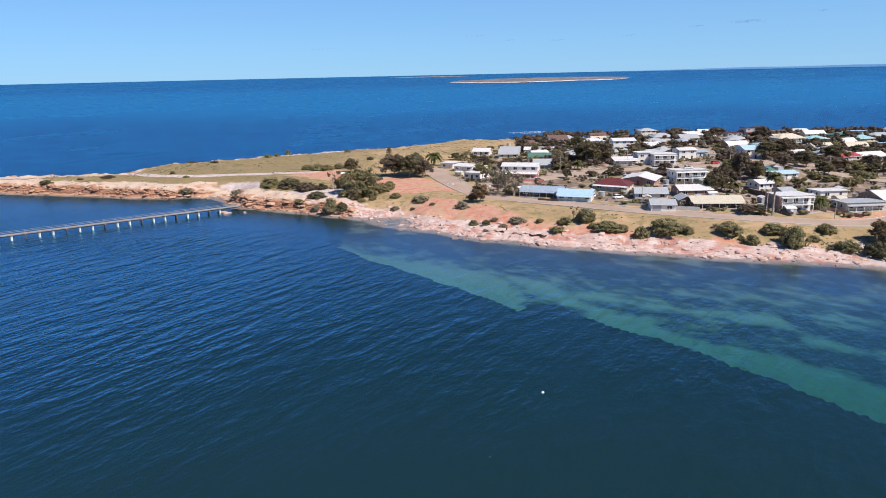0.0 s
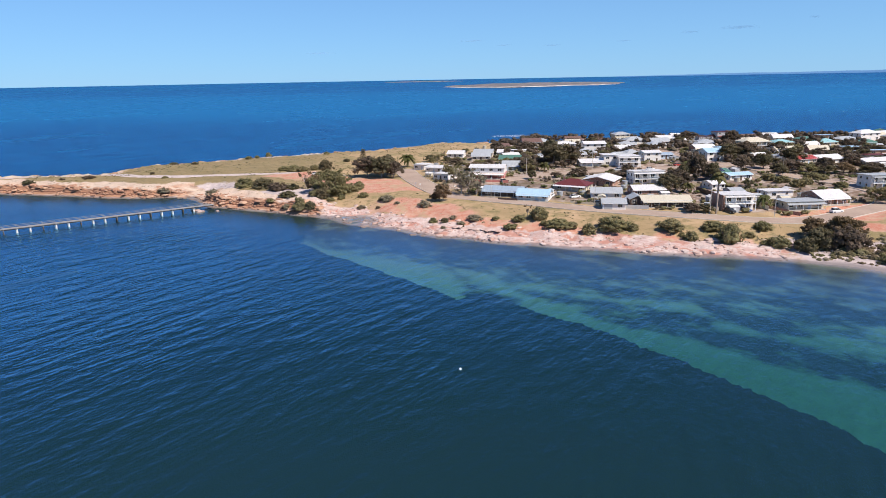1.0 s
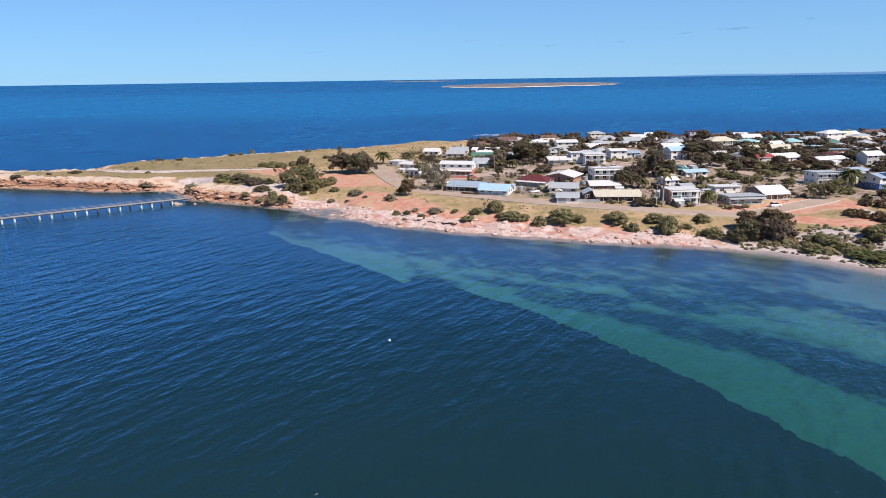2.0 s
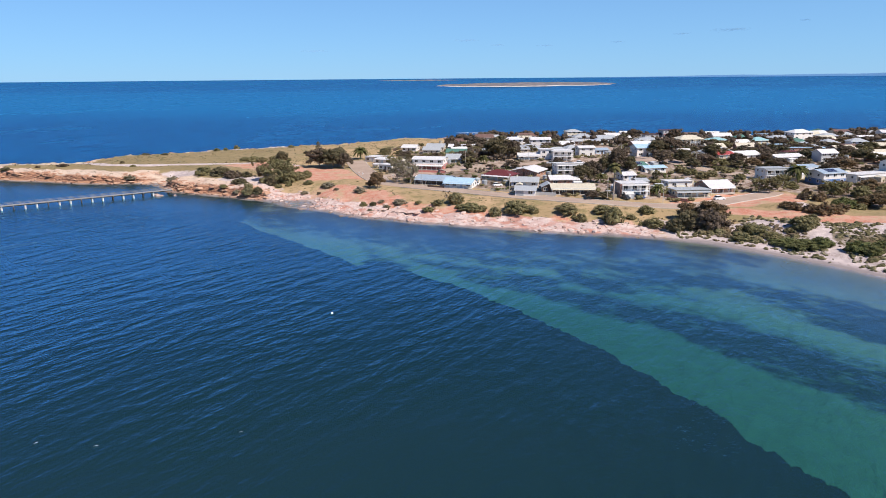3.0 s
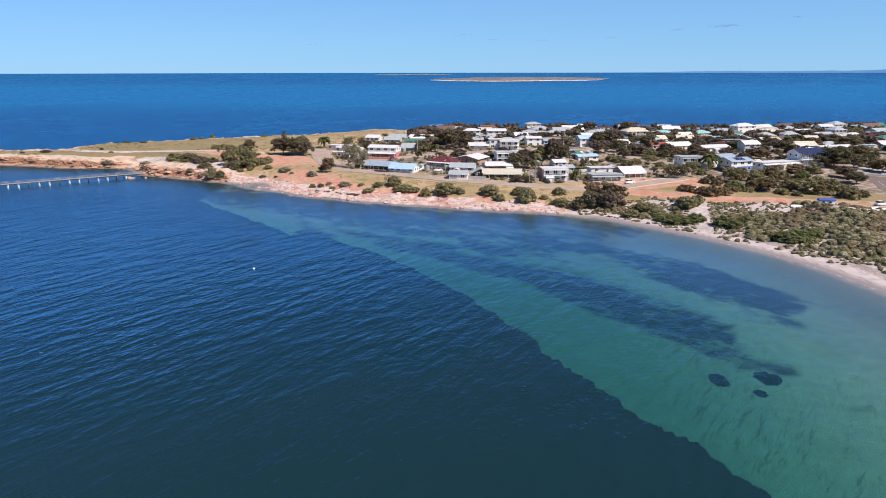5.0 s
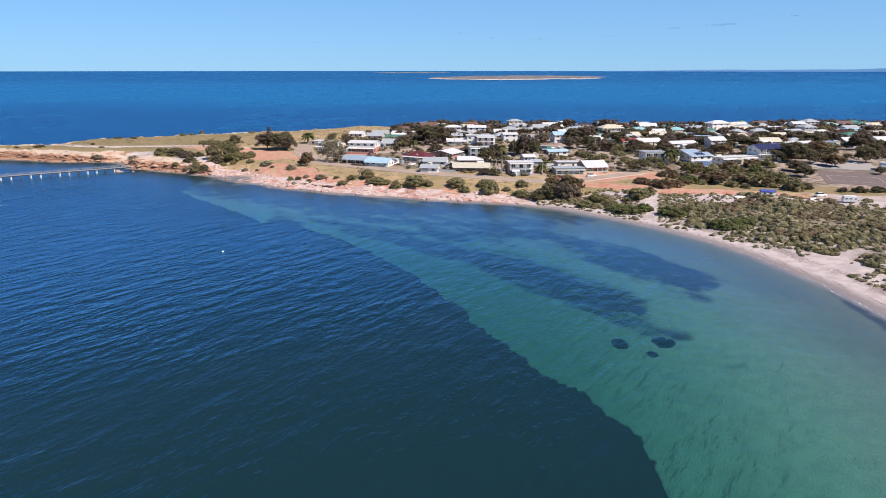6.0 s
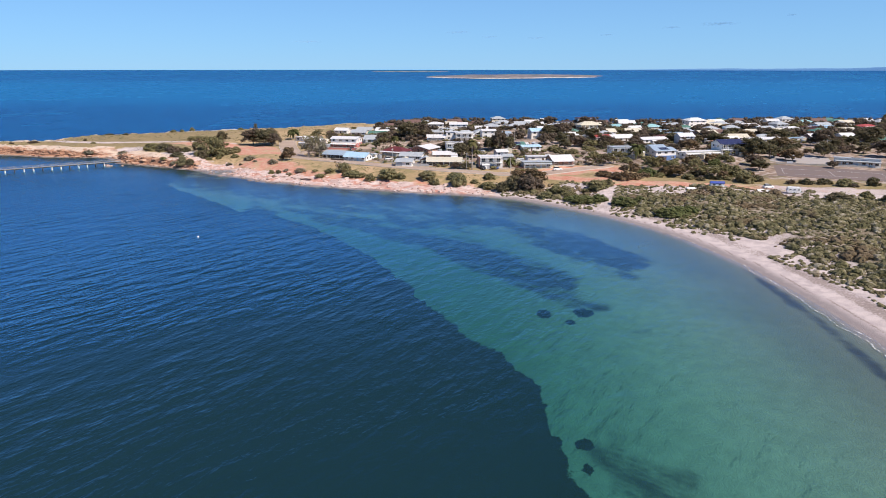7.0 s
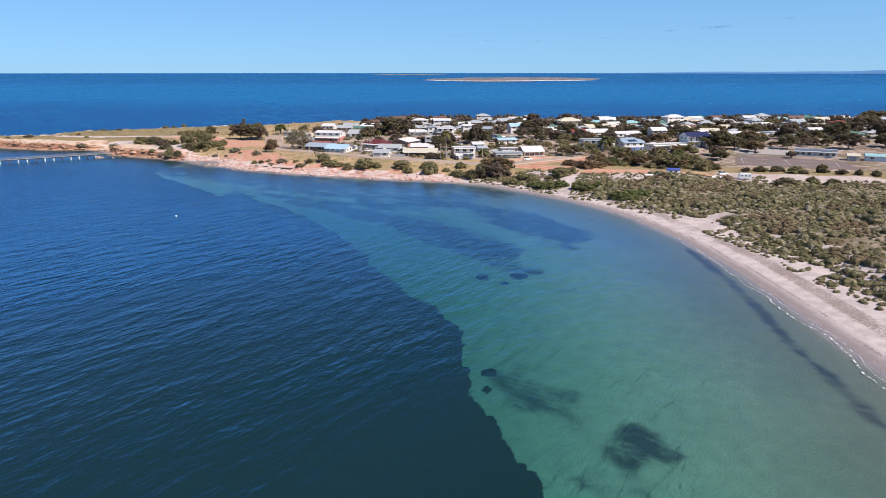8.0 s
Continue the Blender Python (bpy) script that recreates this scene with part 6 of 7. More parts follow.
# ---- roads ----
def ribbon(name, line, zr, offsets, lift, mat, parent=None):
    """A strip draped along a line; offsets: across, in metres, with heights."""
    t = np.gradient(line, axis=0)
    t /= np.linalg.norm(t, axis=1)[:, None]
    nrm = np.stack([-t[:, 1], t[:, 0]], -1)
    V, F = [], []
    m = len(offsets)
    for i, (p, n, z) in enumerate(zip(line, nrm, zr)):
        for o, h in offsets:
            V.append(((p[0] + n[0] * o) * U, (p[1] + n[1] * o) * U, (z + h + lift) * U))
    for i in range(len(line) - 1):
        for j in range(m - 1):
            a = i * m + j
            F.append((a + 1, a, a + m, a + m + 1))
    ob = new(name, mesh_of(name, V, F, [mat]))
    if parent:
        ob.parent = parent
    return ob


ROAD_TEXT = {"shore": "dusty grey asphalt road along the shore", "side": "wide grey asphalt side road to the point", "north": "grey asphalt street between hedges", "back": "narrow asphalt back street between houses"}
for n_road, (key, (line, zr, wide)) in enumerate(ROAD_LINES.items()):
    h = wide / 2
    road = ribbon("road", line, zr, [(-h - 0.4, -0.25), (-h, 0.0), (0, 0.07), (h, 0.0), (h + 0.4, -0.25)], 0.03 + 0.012 * n_road, ASPHALT)
    tagged(road, ROAD_TEXT[key], "road", kind="structure")
    if key in ("shore", "side", "north"):
        for side in (-1, 1):
            o = side * (h + 0.12)
            prof = [(o - 0.1, -0.2), (o - 0.1, 0.1), (o + 0.1, 0.1), (o + 0.1, -0.2)]
            cut = slice(6, len(line) - 4) if key == "shore" else slice(0, len(line) - 4)
            ribbon("kerb", line[cut], zr[cut], prof, 0.04, KERB, road)


def slab(name, outline, z, mat, label, category, thick=0.12):
    bm = bmesh.new()
    top = [bm.verts.new((x * U, y * U, z * U)) for x, y in outline]
    low = [bm.verts.new((x * U, y * U, z * U - thick)) for x, y in outline]
    bm.faces.new(top)
    for i in range(len(top)):
        j = (i + 1) % len(top)
        bm.faces.new((top[i], low[i], low[j], top[j]))
    bmesh.ops.recalc_face_normals(bm, faces=bm.faces[:])
    return tagged(new(name, bm_mesh(name, bm, mat)), label, category, kind="structure")


COURT = rough_paint("grey_court_surface", (0.165, 0.13, 0.12), 0.2, 0.9, 0.3, 0.2, (0.25, 0.175, 0.135), 0.5)
GRAVEL = rough_paint("pale_gravel", (0.36, 0.325, 0.305), 0.25, 0.95, 0.5, 0.1, (0.27, 0.22, 0.19), 0.4)
slab("car_park", [(217, 191), (229, 184), (239, 182), (248, 202), (240, 226), (229, 216)], SPORTS_Z + 0.04, GRAVEL, "pale gravel car park beside the hall", "car park")
court = slab("court", [(213, 180), (201, 153), (225, 142), (240, 137), (247, 162), (230, 172)], SPORTS_Z + 0.05, COURT, "worn grey asphalt sports court", "court")
for a, b in (((206, 158), (236, 144)), ((211, 170), (242, 157)), ((206, 158), (211, 170)), ((221, 151), (226, 164)), ((236, 144), (242, 157))):
    m = new("court_line", cached(("line", a, b), lambda: bm_mesh("court_line", box(0, -0.06, 0, math.dist(a, b) * U, 0.06, 0.008), TRIM)))
    m.parent = court
    m.matrix_world = pose(a[0] * U, a[1] * U, (SPORTS_Z + 0.051) * U, 0, 0, math.degrees(math.atan2(b[1] - a[1], b[0] - a[0])))
retaining = new("retaining_wall", bm_mesh("retaining_wall", box(0, -0.15, -0.6, 40, 0.15, 0.75, 0.03), CONCRETE))
retaining.matrix_world = pose(216 * U, 184 * U, SPORTS_Z * U, 0, 0, -21)
tagged(retaining, "low concrete wall between court and car park", "wall", kind="structure")
sign = root("sign", 218.4, 178, -22, "blank white notice board on two posts", "sign")
part("board", box(-1.3, -0.04, 1.2, 1.3, 0.04, 2.2, 0.01), TRIM, sign)
for sx in (-1.1, 1.1):
    part("post", box(sx - 0.05, 0.045, -0.3, sx + 0.05, 0.14, 2.2), STEEL, sign)


# ---- jetty ----
def jetty():
    a, b = Vector((-68, 217, 0)), Vector((-205, 125, 0))
    run = (b - a).to_2d()
    L, ang = run.length * U, math.degrees(math.atan2(run.y, run.x))
    ob = root("jetty", a.x, a.y, ang, "long narrow timber jetty on pale piles with rails", "jetty", z=0.0)
    top = 1.85
    bay = 3.42 * U
    n = int(L / bay)
    bm = bmesh.new()
    tube(bm, (0, 0, -0.5), (0, 0, top - 0.5), 0.36, 0.34, 10)
    # Near-black timber for the side beams and every third pair of posts.
    PLANK_DARK = rough_paint("dark_jetty_timber", (0.10, 0.085, 0.075), 0.3, 0.85, 1.2, 0.2)
    pile = bm_mesh("support_post", bm, PILE)
    bm = bmesh.new()
    tube(bm, (0, 0, -0.5), (0, 0, top - 0.5), 0.24, 0.22, 10)
    grey_pile = bm_mesh("support_post", bm, PLANK_DARK)
    cap = bm_mesh("crosshead", box(-0.17, -1.55, top - 0.5, 0.17, 1.55, top - 0.22, 0.02), TIMBER)
    post = bm_mesh("rail_post", box(-0.05, -0.05, top, 0.05, 0.05, top + 1.05), TIMBER)
    beam = bm_mesh("beam", box(0, -0.1, top - 0.42, bay, 0.1, top - 0.06), PLANK_DARK)
    plank = bm_mesh("plank", box(0, -1.5, top - 0.06, bay / 6 - 0.02, 1.5, top, 0.006), TIMBER)
    rail = bm_mesh("rail", box(0, -0.04, 0, bay, 0.04, 0.07), TIMBER)
    for i in range(n):
        x = i * bay
        if i > 1:
            part_mesh("crosshead", cap, ob, (x, 0, 0))
            for s in (-1.0, 1.0):
                p = part_mesh("support_post", pile if i % 3 != 0 else grey_pile, ob, (x, s, 0))
        for s in (-1.0, 1.0):
            part_mesh("beam", beam, ob, (x, s, 0))
        for s in (-1.4, 1.4):
            part_mesh("rail_post", post, ob, (x + 0.1, s, 0))
            for z in (top + 0.98, top + 0.5):
                part_mesh("rail", rail, ob, (x, s, z))
        if i < 42:
            for k in range(6):
                part_mesh("plank", plank, ob, (x + k * bay / 6, 0, 0))
    return ob


jetty()


# ---- rocks ----
def rock_material(name, pale, rusty, dust):
    def fill(nt, b):
        p = world_pos(nt)
        z = node(nt, "ShaderNodeSeparateXYZ", 2, Vector=p)
        n1, n2 = noise_tex(nt, p, 0.5, 5), noise_tex(nt, p, 3.0, 4, 0.65)
        c = mix_col(nt, nt.nodes.new("ShaderNodeNewGeometry").outputs["Random Per Island"], pale, rusty)
        c = mix_col(nt, ramp(nt, n1, 0.4, 0.65, 0, 0.7), c, dust)
        c = mix_col(nt, ramp(nt, n2, 0.55, 0.75, 0, 0.7), c, (0.24, 0.15, 0.11))
        c = mix_col(nt, ramp(nt, z, 0.15, 0.5, 0.8, 0), c, (0.13, 0.10, 0.09))
        set_in(nt, b, Base_Color=c, Roughness=0.9, Normal=bump(nt, n2, 0.7, 0.15))
    return material(name, fill)


STONE = rock_material("pink_shore_rock", (0.57, 0.44, 0.38), (0.41, 0.24, 0.185), (0.56, 0.46, 0.41))
CLIFF_STONE = rock_material("rusty_cliff_rock", (0.50, 0.31, 0.20), (0.30, 0.14, 0.085), (0.44, 0.27, 0.17))
OCTA = [(1, 0, 0), (0.5, 0.87, 0), (-0.5, 0.87, 0), (-1, 0, 0), (-0.5, -0.87, 0), (0.5, -0.87, 0)]


def rock_shape(rng, sx, sy, sz):
    """An angular slab: two uneven hexagons and a cap, 24 faces at most."""
    V = []
    for z, k in ((-0.6, 1.0), (0.35, 0.95), (0.9, 0.6)):
        V += [((x * k + rng.uniform(-0.22, 0.22)) * sx, (y * k + rng.uniform(-0.22, 0.22)) * sy, (z + rng.uniform(-0.15, 0.15)) * sz) for x, y, _ in OCTA]
    F = []
    for r in (0, 6):
        for i in range(6):
            j = (i + 1) % 6
            F.append((r + i, r + j, r + 6 + j, r + 6 + i))
    F.append((12, 13, 14, 15, 16, 17))
    return V, F


def scatter(name, mat, spots, shape, label, category):
    """Many small alike things in one mesh of kind stuff; spots: x, y, turn, size."""
    V, F = [], []
    for x, y, turn, s in spots:
        v, f = shape(s)
        z = ground_z(x, y)
        c, q = math.cos(turn), math.sin(turn)
        k = len(V)
        V += [(x * U + c * a - q * b, y * U + q * a + c * b, z * U + h) for a, b, h in v]
        F += [tuple(i + k for i in g) for g in f]
    return tagged(new(name, mesh_of(name, V, F, [mat])), label, category, kind="stuff")


rng = np.random.default_rng(5)
xs, ys = rng.uniform(-215, 100, 100000), rng.uniform(138, 415, 100000)
_, ds, cl, le, be = ground_parts(xs, ys)
ok = (ds > -1.5) & (ds < 13 - 8 * cl) & (rng.random(len(xs)) < np.exp(-np.clip(ds - 3, 0, None) / 4) * np.clip(cl + le * (0.55 + 0.45 * smooth(30 - xs, 0, 30)), 0, 1) * 0.8)
slab_of = lambda s: rock_shape(rng, s * rng.uniform(0.9, 1.6), s * rng.uniform(0.7, 1.1), s * rng.uniform(0.3, 0.6))
spots = [(x, y, rng.uniform(0, 6.28), min(2.0, 0.15 + rng.exponential(0.26))) for x, y in zip(xs[ok & (cl < 0.5)], ys[ok & (cl < 0.5)])]
scatter("shore_rock", STONE, spots, slab_of, "broken pink and pale rocks along the shore", "rocks")
spots = [(x, y, rng.uniform(0, 6.28), min(2.0, 0.25 + rng.exponential(0.34))) for x, y in zip(xs[ok & (cl >= 0.5)], ys[ok & (cl >= 0.5)])]
scatter("cliff_rock", CLIFF_STONE, spots, lambda s: rock_shape(rng, s * rng.uniform(1.0, 1.9), s * rng.uniform(0.7, 1.1), s * rng.uniform(0.22, 0.42)), "rusty broken blocks along the low cliffs", "rocks")
for x, y, s, tall in ((-73, 214, 2.4, 0.7), (-70.5, 211, 1.8, 0.7), (-65, 212, 1.0, 0.5), (38, 152, 0.7, 0.45), (3, 172, 1.6, 0.5), (6, 170.5, 1.3, 0.4), (-12, 183, 1.4, 0.5)):
    v, f = rock_shape(rng, s * U, s * 0.85, tall * U)
    me = mesh_of("boulder", v, f, [STONE])
    ob = new("boulder", me)
    ob.matrix_world = pose(x * U, y * U, min(ground_z(x, y), 0.15) * U if ground_z(x, y) > -0.6 else -0.1, 0, 0, x * 40)
    tagged(ob, "weathered boulder in the shallow water", "boulder", "boulders by the shore")
# the undercut dark-edged ledge
for k in range(13):
    u = k / 12
    x, y = 15.5 + 11.5 * u, 175.0 - 5.6 * u + 0.5 * math.sin(k * 1.9)
    v, f = rock_shape(rng, 1.15, 2.0, 0.22)
    ob = new("ledge_stone", mesh_of("ledge_stone", v, f, [STONE]))
    ob.matrix_world = pose(x * U, y * U, ground_z(x, y + 0.9) * U + 0.45, 4, 0, -25 + 8 * math.sin(k))
    tagged(ob, "overhanging slab of the rock ledge", "rock", "slabs of the ledge")


# ---- dune scrub and tufts ----
def fill_scrub(nt, b):
    geo = nt.nodes.new("ShaderNodeNewGeometry")
    n = noise_tex(nt, geo.outputs["Position"], 0.28, 3)
    n2 = noise_tex(nt, geo.outputs["Position"], 0.06, 3)
    c = mix_col(nt, geo.outputs["Random Per Island"], (0.10, 0.095, 0.045), (0.20, 0.18, 0.095))
    c = mix_col(nt, ramp(nt, n, 0.50, 0.68), c, (0.33, 0.285, 0.21))
    c = mix_col(nt, ramp(nt, n2, 0.45, 0.6, 0, 0.6), c, (0.09, 0.105, 0.04))
    set_in(nt, b, Base_Color=c, Roughness=0.75)
    b.inputs["Specular IOR Level"].default_value = 0.2


SCRUB = material("dune_scrub_leaves", fill_scrub)


def shrub_shape(rng, s, leaves=20):
    v, f = leaf_cloud([((rng.normal() * 0.3 * s, rng.normal() * 0.3 * s, 0.18 * s), s * 0.55) for _ in range(2)], leaves // 2, 0.50 * s**0.5, rng, 1.0)
    return [(a, b, max(h, 0.02) * 0.85) for a, b, h in v], f


def mound_shape(rng, s, leaves=22):
    """A low scrub bush: uneven twiggy core and outward leaves, wider than tall."""
    tall = rng.uniform(0.55, 0.85) * s
    n = 7
    V = []
    for z, k in ((-0.1, 0.95), (0.45, 0.85), (0.82, 0.45)):
        V += [(k * s * rng.uniform(0.7, 1.1) * math.cos(2 * math.pi * (i + 0.5 * k) / n), k * s * rng.uniform(0.7, 1.1) * math.sin(2 * math.pi * (i + 0.5 * k) / n), z * tall * rng.uniform(0.85, 1.12)) for i in range(n)]
    F = [(r + i, r + (i + 1) % n, r + n + (i + 1) % n, r + n + i) for r in (0, n) for i in range(n)] + [tuple(range(2 * n, 3 * n))]
    d = rng.normal(size=(leaves, 3))
    d[:, 2] = np.abs(d[:, 2])
    d /= np.linalg.norm(d, axis=1)[:, None]
    c = d * np.array((s, s, tall)) * rng.uniform(0.8, 1.08, (leaves, 1))
    a = np.cross(d, rng.normal(size=(leaves, 3)))
    a /= np.linalg.norm(a, axis=1)[:, None]
    b = np.cross(d, a) + d * 0.35
    w = 0.22 * s**0.6
    for p, q, r in zip(c, a, b):
        k = len(V)
        V += [tuple(p - q * w), tuple(p + r * w * 0.7), tuple(p + q * w), tuple(p - r * w * 0.7)]
        F.append((k, k + 1, k + 2, k + 3))
    return V, F


def fill_mound(nt, b):
    geo = nt.nodes.new("ShaderNodeNewGeometry")
    p = geo.outputs["Position"]
    one, wide, fine = noise_tex(nt, p, 0.45, 2), noise_tex(nt, p, 0.07, 4), noise_tex(nt, p, 4.0, 3, 0.7)
    c = mix_col(nt, ramp(nt, one, 0.40, 0.58), (0.105, 0.097, 0.045), (0.21, 0.18, 0.095))
    c = mix_col(nt, ramp(nt, one, 0.55, 0.66), c, (0.33, 0.29, 0.215))
    c = mix_col(nt, ramp(nt, wide, 0.52, 0.64, 0, 0.75), c, (0.15, 0.10, 0.062))
    c = mix_col(nt, ramp(nt, fine, 0.45, 0.7, 0, 0.45), c, (0.055, 0.052, 0.026))
    set_in(nt, b, Base_Color=c, Roughness=0.8, Normal=bump(nt, fine, 0.8, 0.25))
    b.inputs["Specular IOR Level"].default_value = 0.15


MOUND = material("dune_bush_leaves", fill_mound)
xs, ys = rng.uniform(98, 290, 90000), rng.uniform(-45, 150, 90000)
dd = poly_dist(xs, ys, DUNE)
gap = fbm(xs / 9, ys / 9, 3)
path_d = line_dist(xs, ys, BEACH_PATH)
ok = (dd > -2.5) & (path_d > 1.9) & (line_dist(xs, ys, RED_TRACK) > 5) & (gap > 0.44 - 0.25 * smooth(dd, 0, 18) - 0.2 * smooth(xs, 170, 150) * smooth(ys, 60, 90)) & (rng.random(len(xs)) < 0.62)
all_spots = list(zip(xs[ok], ys[ok], dd[ok]))
spots = [(x, y, 0.0, rng.uniform(0.32, 1.0)) for x, y, _ in all_spots[:15000]]
scatter("dune_scrub", MOUND, spots, lambda s: mound_shape(rng, s, 12), "low grey-green scrub covering the sand dunes", "scrub")
big = [(x, y, 0.0, rng.uniform(0.8, 1.5) * rng.uniform(0.9, 1.7)) for x, y, e in all_spots[15000:] if float(fbm(np.array(x / 12 + 9), np.array(y / 12))) > 0.40 and e > 2][:5200]
scatter("dune_bush", MOUND, big, lambda s: mound_shape(rng, s, 34), "rounded olive bushes standing among the dune scrub", "scrub")
# dry tufts on headland and foreshore
xs, ys = rng.uniform(-165, 135, 16000), rng.uniform(140, 398, 16000)
z_, ds, cl, le, be = ground_parts(xs, ys)
keep_off = np.minimum.reduce([line_dist(xs, ys, r[0]) for r in ROADS.values()])
ok = (ds > 6) & (keep_off > 6) & (rng.random(len(xs)) < 0.2 + 0.6 * smooth(fbm(xs / 20, ys / 20), 0.5, 0.65)) & ((xs < 10) | (ds < 26) | (ys > 330)) & (poly_dist(xs, ys, CAR_PARK) < -1)
spots = [(x, y, 0.0, 0.3 + rng.exponential(0.28)) for x, y in zip(xs[ok], ys[ok])]
scatter("grass_tuft", SCRUB, spots, lambda s: shrub_shape(rng, s, 12), "dry tufts and small saltbush on the headland", "tufts")
for leaf_kind, text in (("dusky", "dusky low shrubs and hedges in the yards"), ("green", "green shrubs and creepers in the yards"), ("grey", "grey-leaved shrubs in the dry yards")):
    more = []
    xs, ys = rng.uniform(10, 215, 1500), rng.uniform(176, 345, 1500)
    clear = (poly_dist(xs, ys, [(8, 226), (24, 211), (50, 192), (82, 178), (113, 172), (140, 184), (150, 205), (190, 195), (220, 215), (260, 300), (200, 345), (40, 345), (10, 290)]) > 0) & (np.minimum.reduce([line_dist(xs, ys, r[0]) for r in ROADS.values()]) > 5.2)
    for x, y in zip(xs[clear], ys[clear]):
        if len(more) < 260 and not any((q.matrix_world.inverted() @ Vector((x * U, y * U, 0))).x ** 2 < 60 and -3 < (q.matrix_world.inverted() @ Vector((x * U, y * U, 0))).y < 11 for q in HOMES):
            more.append((x, y, 0.0, rng.uniform(0.7, 2.1)))
    scatter("garden_hedge", LEAF[leaf_kind], more, lambda s: (lambda v, f: ([(a, b, max(h, 0.02)) for a, b, h in v], f))(*leaf_cloud([((rng.normal() * 0.5 * s, rng.normal() * 0.4 * s, 0.42 * s), 0.5 * s) for _ in range(4)], 24, 0.3, rng, 1.2, 0.8)), text, "shrubs")
scatter("garden_shrub", LEAF["olive"], YARD, lambda s: (lambda v, f: ([(a, b, max(h, 0.02)) for a, b, h in v], f))(*leaf_cloud([((rng.normal() * 0.35 * s, rng.normal() * 0.35 * s, 0.45 * s), 0.55 * s) for _ in range(4)], 26, 0.3, rng, 1.2, 0.8)), "mixed garden shrubs in the yards", "shrubs")


# ---- vehicles ----
def loft(sections, mat_name, mat):
    bm = bmesh.new()
    rings = [[bm.verts.new(c) for c in ring] for ring in sections]
    m = len(rings[0])
    for a, b in zip(rings[:-1], rings[1:]):
        for i in range(m):
            j = (i + 1) % m
            bm.faces.new((a[i], a[j], b[j], b[i]))
    bm.faces.new(rings[0][::-1]), bm.faces.new(rings[-1])
    bmesh.ops.recalc_face_normals(bm, faces=bm.faces[:])
    return bm


CAR_PAINT = {k: rough_paint(k + "_car_paint", c, 0.05, 0.25, 2.0, 0.6, (0.3, 0.25, 0.2), 0.1) for k, c in (("white", (0.8, 0.8, 0.79)), ("dark", (0.03, 0.035, 0.045)), ("silver", (0.5, 0.51, 0.53)), ("red", (0.35, 0.04, 0.03)), ("blue", (0.04, 0.09, 0.25)))}


def wheels(ob, xs_, half, r=0.33):
    tyre = cached(("tyre", r), lambda: wheel_mesh("tyre", r, 0.22, DARK))
    rim = cached(("rim", r), lambda: wheel_mesh("rim", r * 0.6, 0.24, STEEL))
    for x in xs_:
        for s in (-half, half):
            t = part_mesh("wheel", tyre, ob, (x, s, r))
            part_mesh("rim", rim, t)


def wheel_mesh(name, r, w, mat):
    bm = bmesh.new()
    tube(bm, (0, -w / 2, 0), (0, w / 2, 0), r, r, 14)
    return bm_mesh(name, bm, mat)


def car(x, y, rz, paint, label, tall=1.0):
    ob = root("car", x, y, rz, label, "car", "parked cars")

    def ring(px, w, z0, z1):
        return [(px, -w, z0), (px, w, z0), (px, w, z1 - 0.12), (px, w - 0.12, z1), (px, -w + 0.12, z1), (px, -w, z1 - 0.12)]
    k = tall
    part("body", loft([ring(-2.2, 0.78, 0.4, 0.85 * k), ring(-2.05, 0.88, 0.28, 0.98 * k), ring(0.9, 0.9, 0.25, 0.98 * k), ring(1.9, 0.86, 0.28, 0.86 * k), ring(2.2, 0.74, 0.36, 0.7 * k)], "", CAR_PAINT[paint]), CAR_PAINT[paint], ob)
    part("cabin", loft([ring(-1.95, 0.78, 0.9 * k, 1.05 * k), ring(-1.5, 0.72, 0.9 * k, 1.5 * k), ring(0.2, 0.72, 0.9 * k, 1.52 * k), ring(1.05, 0.8, 0.9 * k, 1.02 * k)], "", GLASS), GLASS, ob, "dark tinted windows")
    part("car_roof", box(-1.45, -0.66, 1.5 * k, 0.15, 0.66, 1.5 * k + 0.06, 0.03), CAR_PAINT[paint], ob)
    for s in (-0.6, 0.6):
        part("headlight", box(2.1, s - 0.15, 0.55, 2.2, s + 0.15, 0.7, 0.02), PLASTIC, ob, "clear headlight")
    wheels(ob, (-1.35, 1.35), 0.82)
    return ob


car(94.5, 176.2, -70, "dark", "dark grey off-road car parked by the house", 1.2)
car(99.6, 177.5, -65, "blue", "dark blue car parked on a driveway", 1.0)
car(55.4, 203.5, 20, "white", "white car parked beside a shed", 1.0)
car(60.2, 191.5, -15, "dark", "dark car under a carport edge", 1.0)
car(35.5, 238.5, 25, "dark", "dark car parked on the back street", 1.0)
car(112, 268, 12, "red", "red car parked on the street", 1.0)
car(97, 257, 4, "white", "white car parked on the street", 1.1)
car(234, 205, 40, "white", "white car in the gravel car park", 1.0)
car(188, 133.5, 10, "white", "white utility car beside the track", 1.15)
car(-40, 263, 30, "white", "white car parked on red earth", 1.0)
car(84, 258.5, 184, "silver", "silver car parked on the back street", 1.0)
car(70, 196, 80, "silver", "silver car in a gravel driveway", 1.0)
car(124, 174, 10, "white", "white off-road car outside a brick house", 1.15)
car(147.5, 213, 95, "dark", "dark car parked beside the hedge", 1.0)
car(229, 208, 60, "red", "red car in the gravel car park", 1.0)
car(48, 206, 65, "white", "white car beside a garden fence", 1.0)


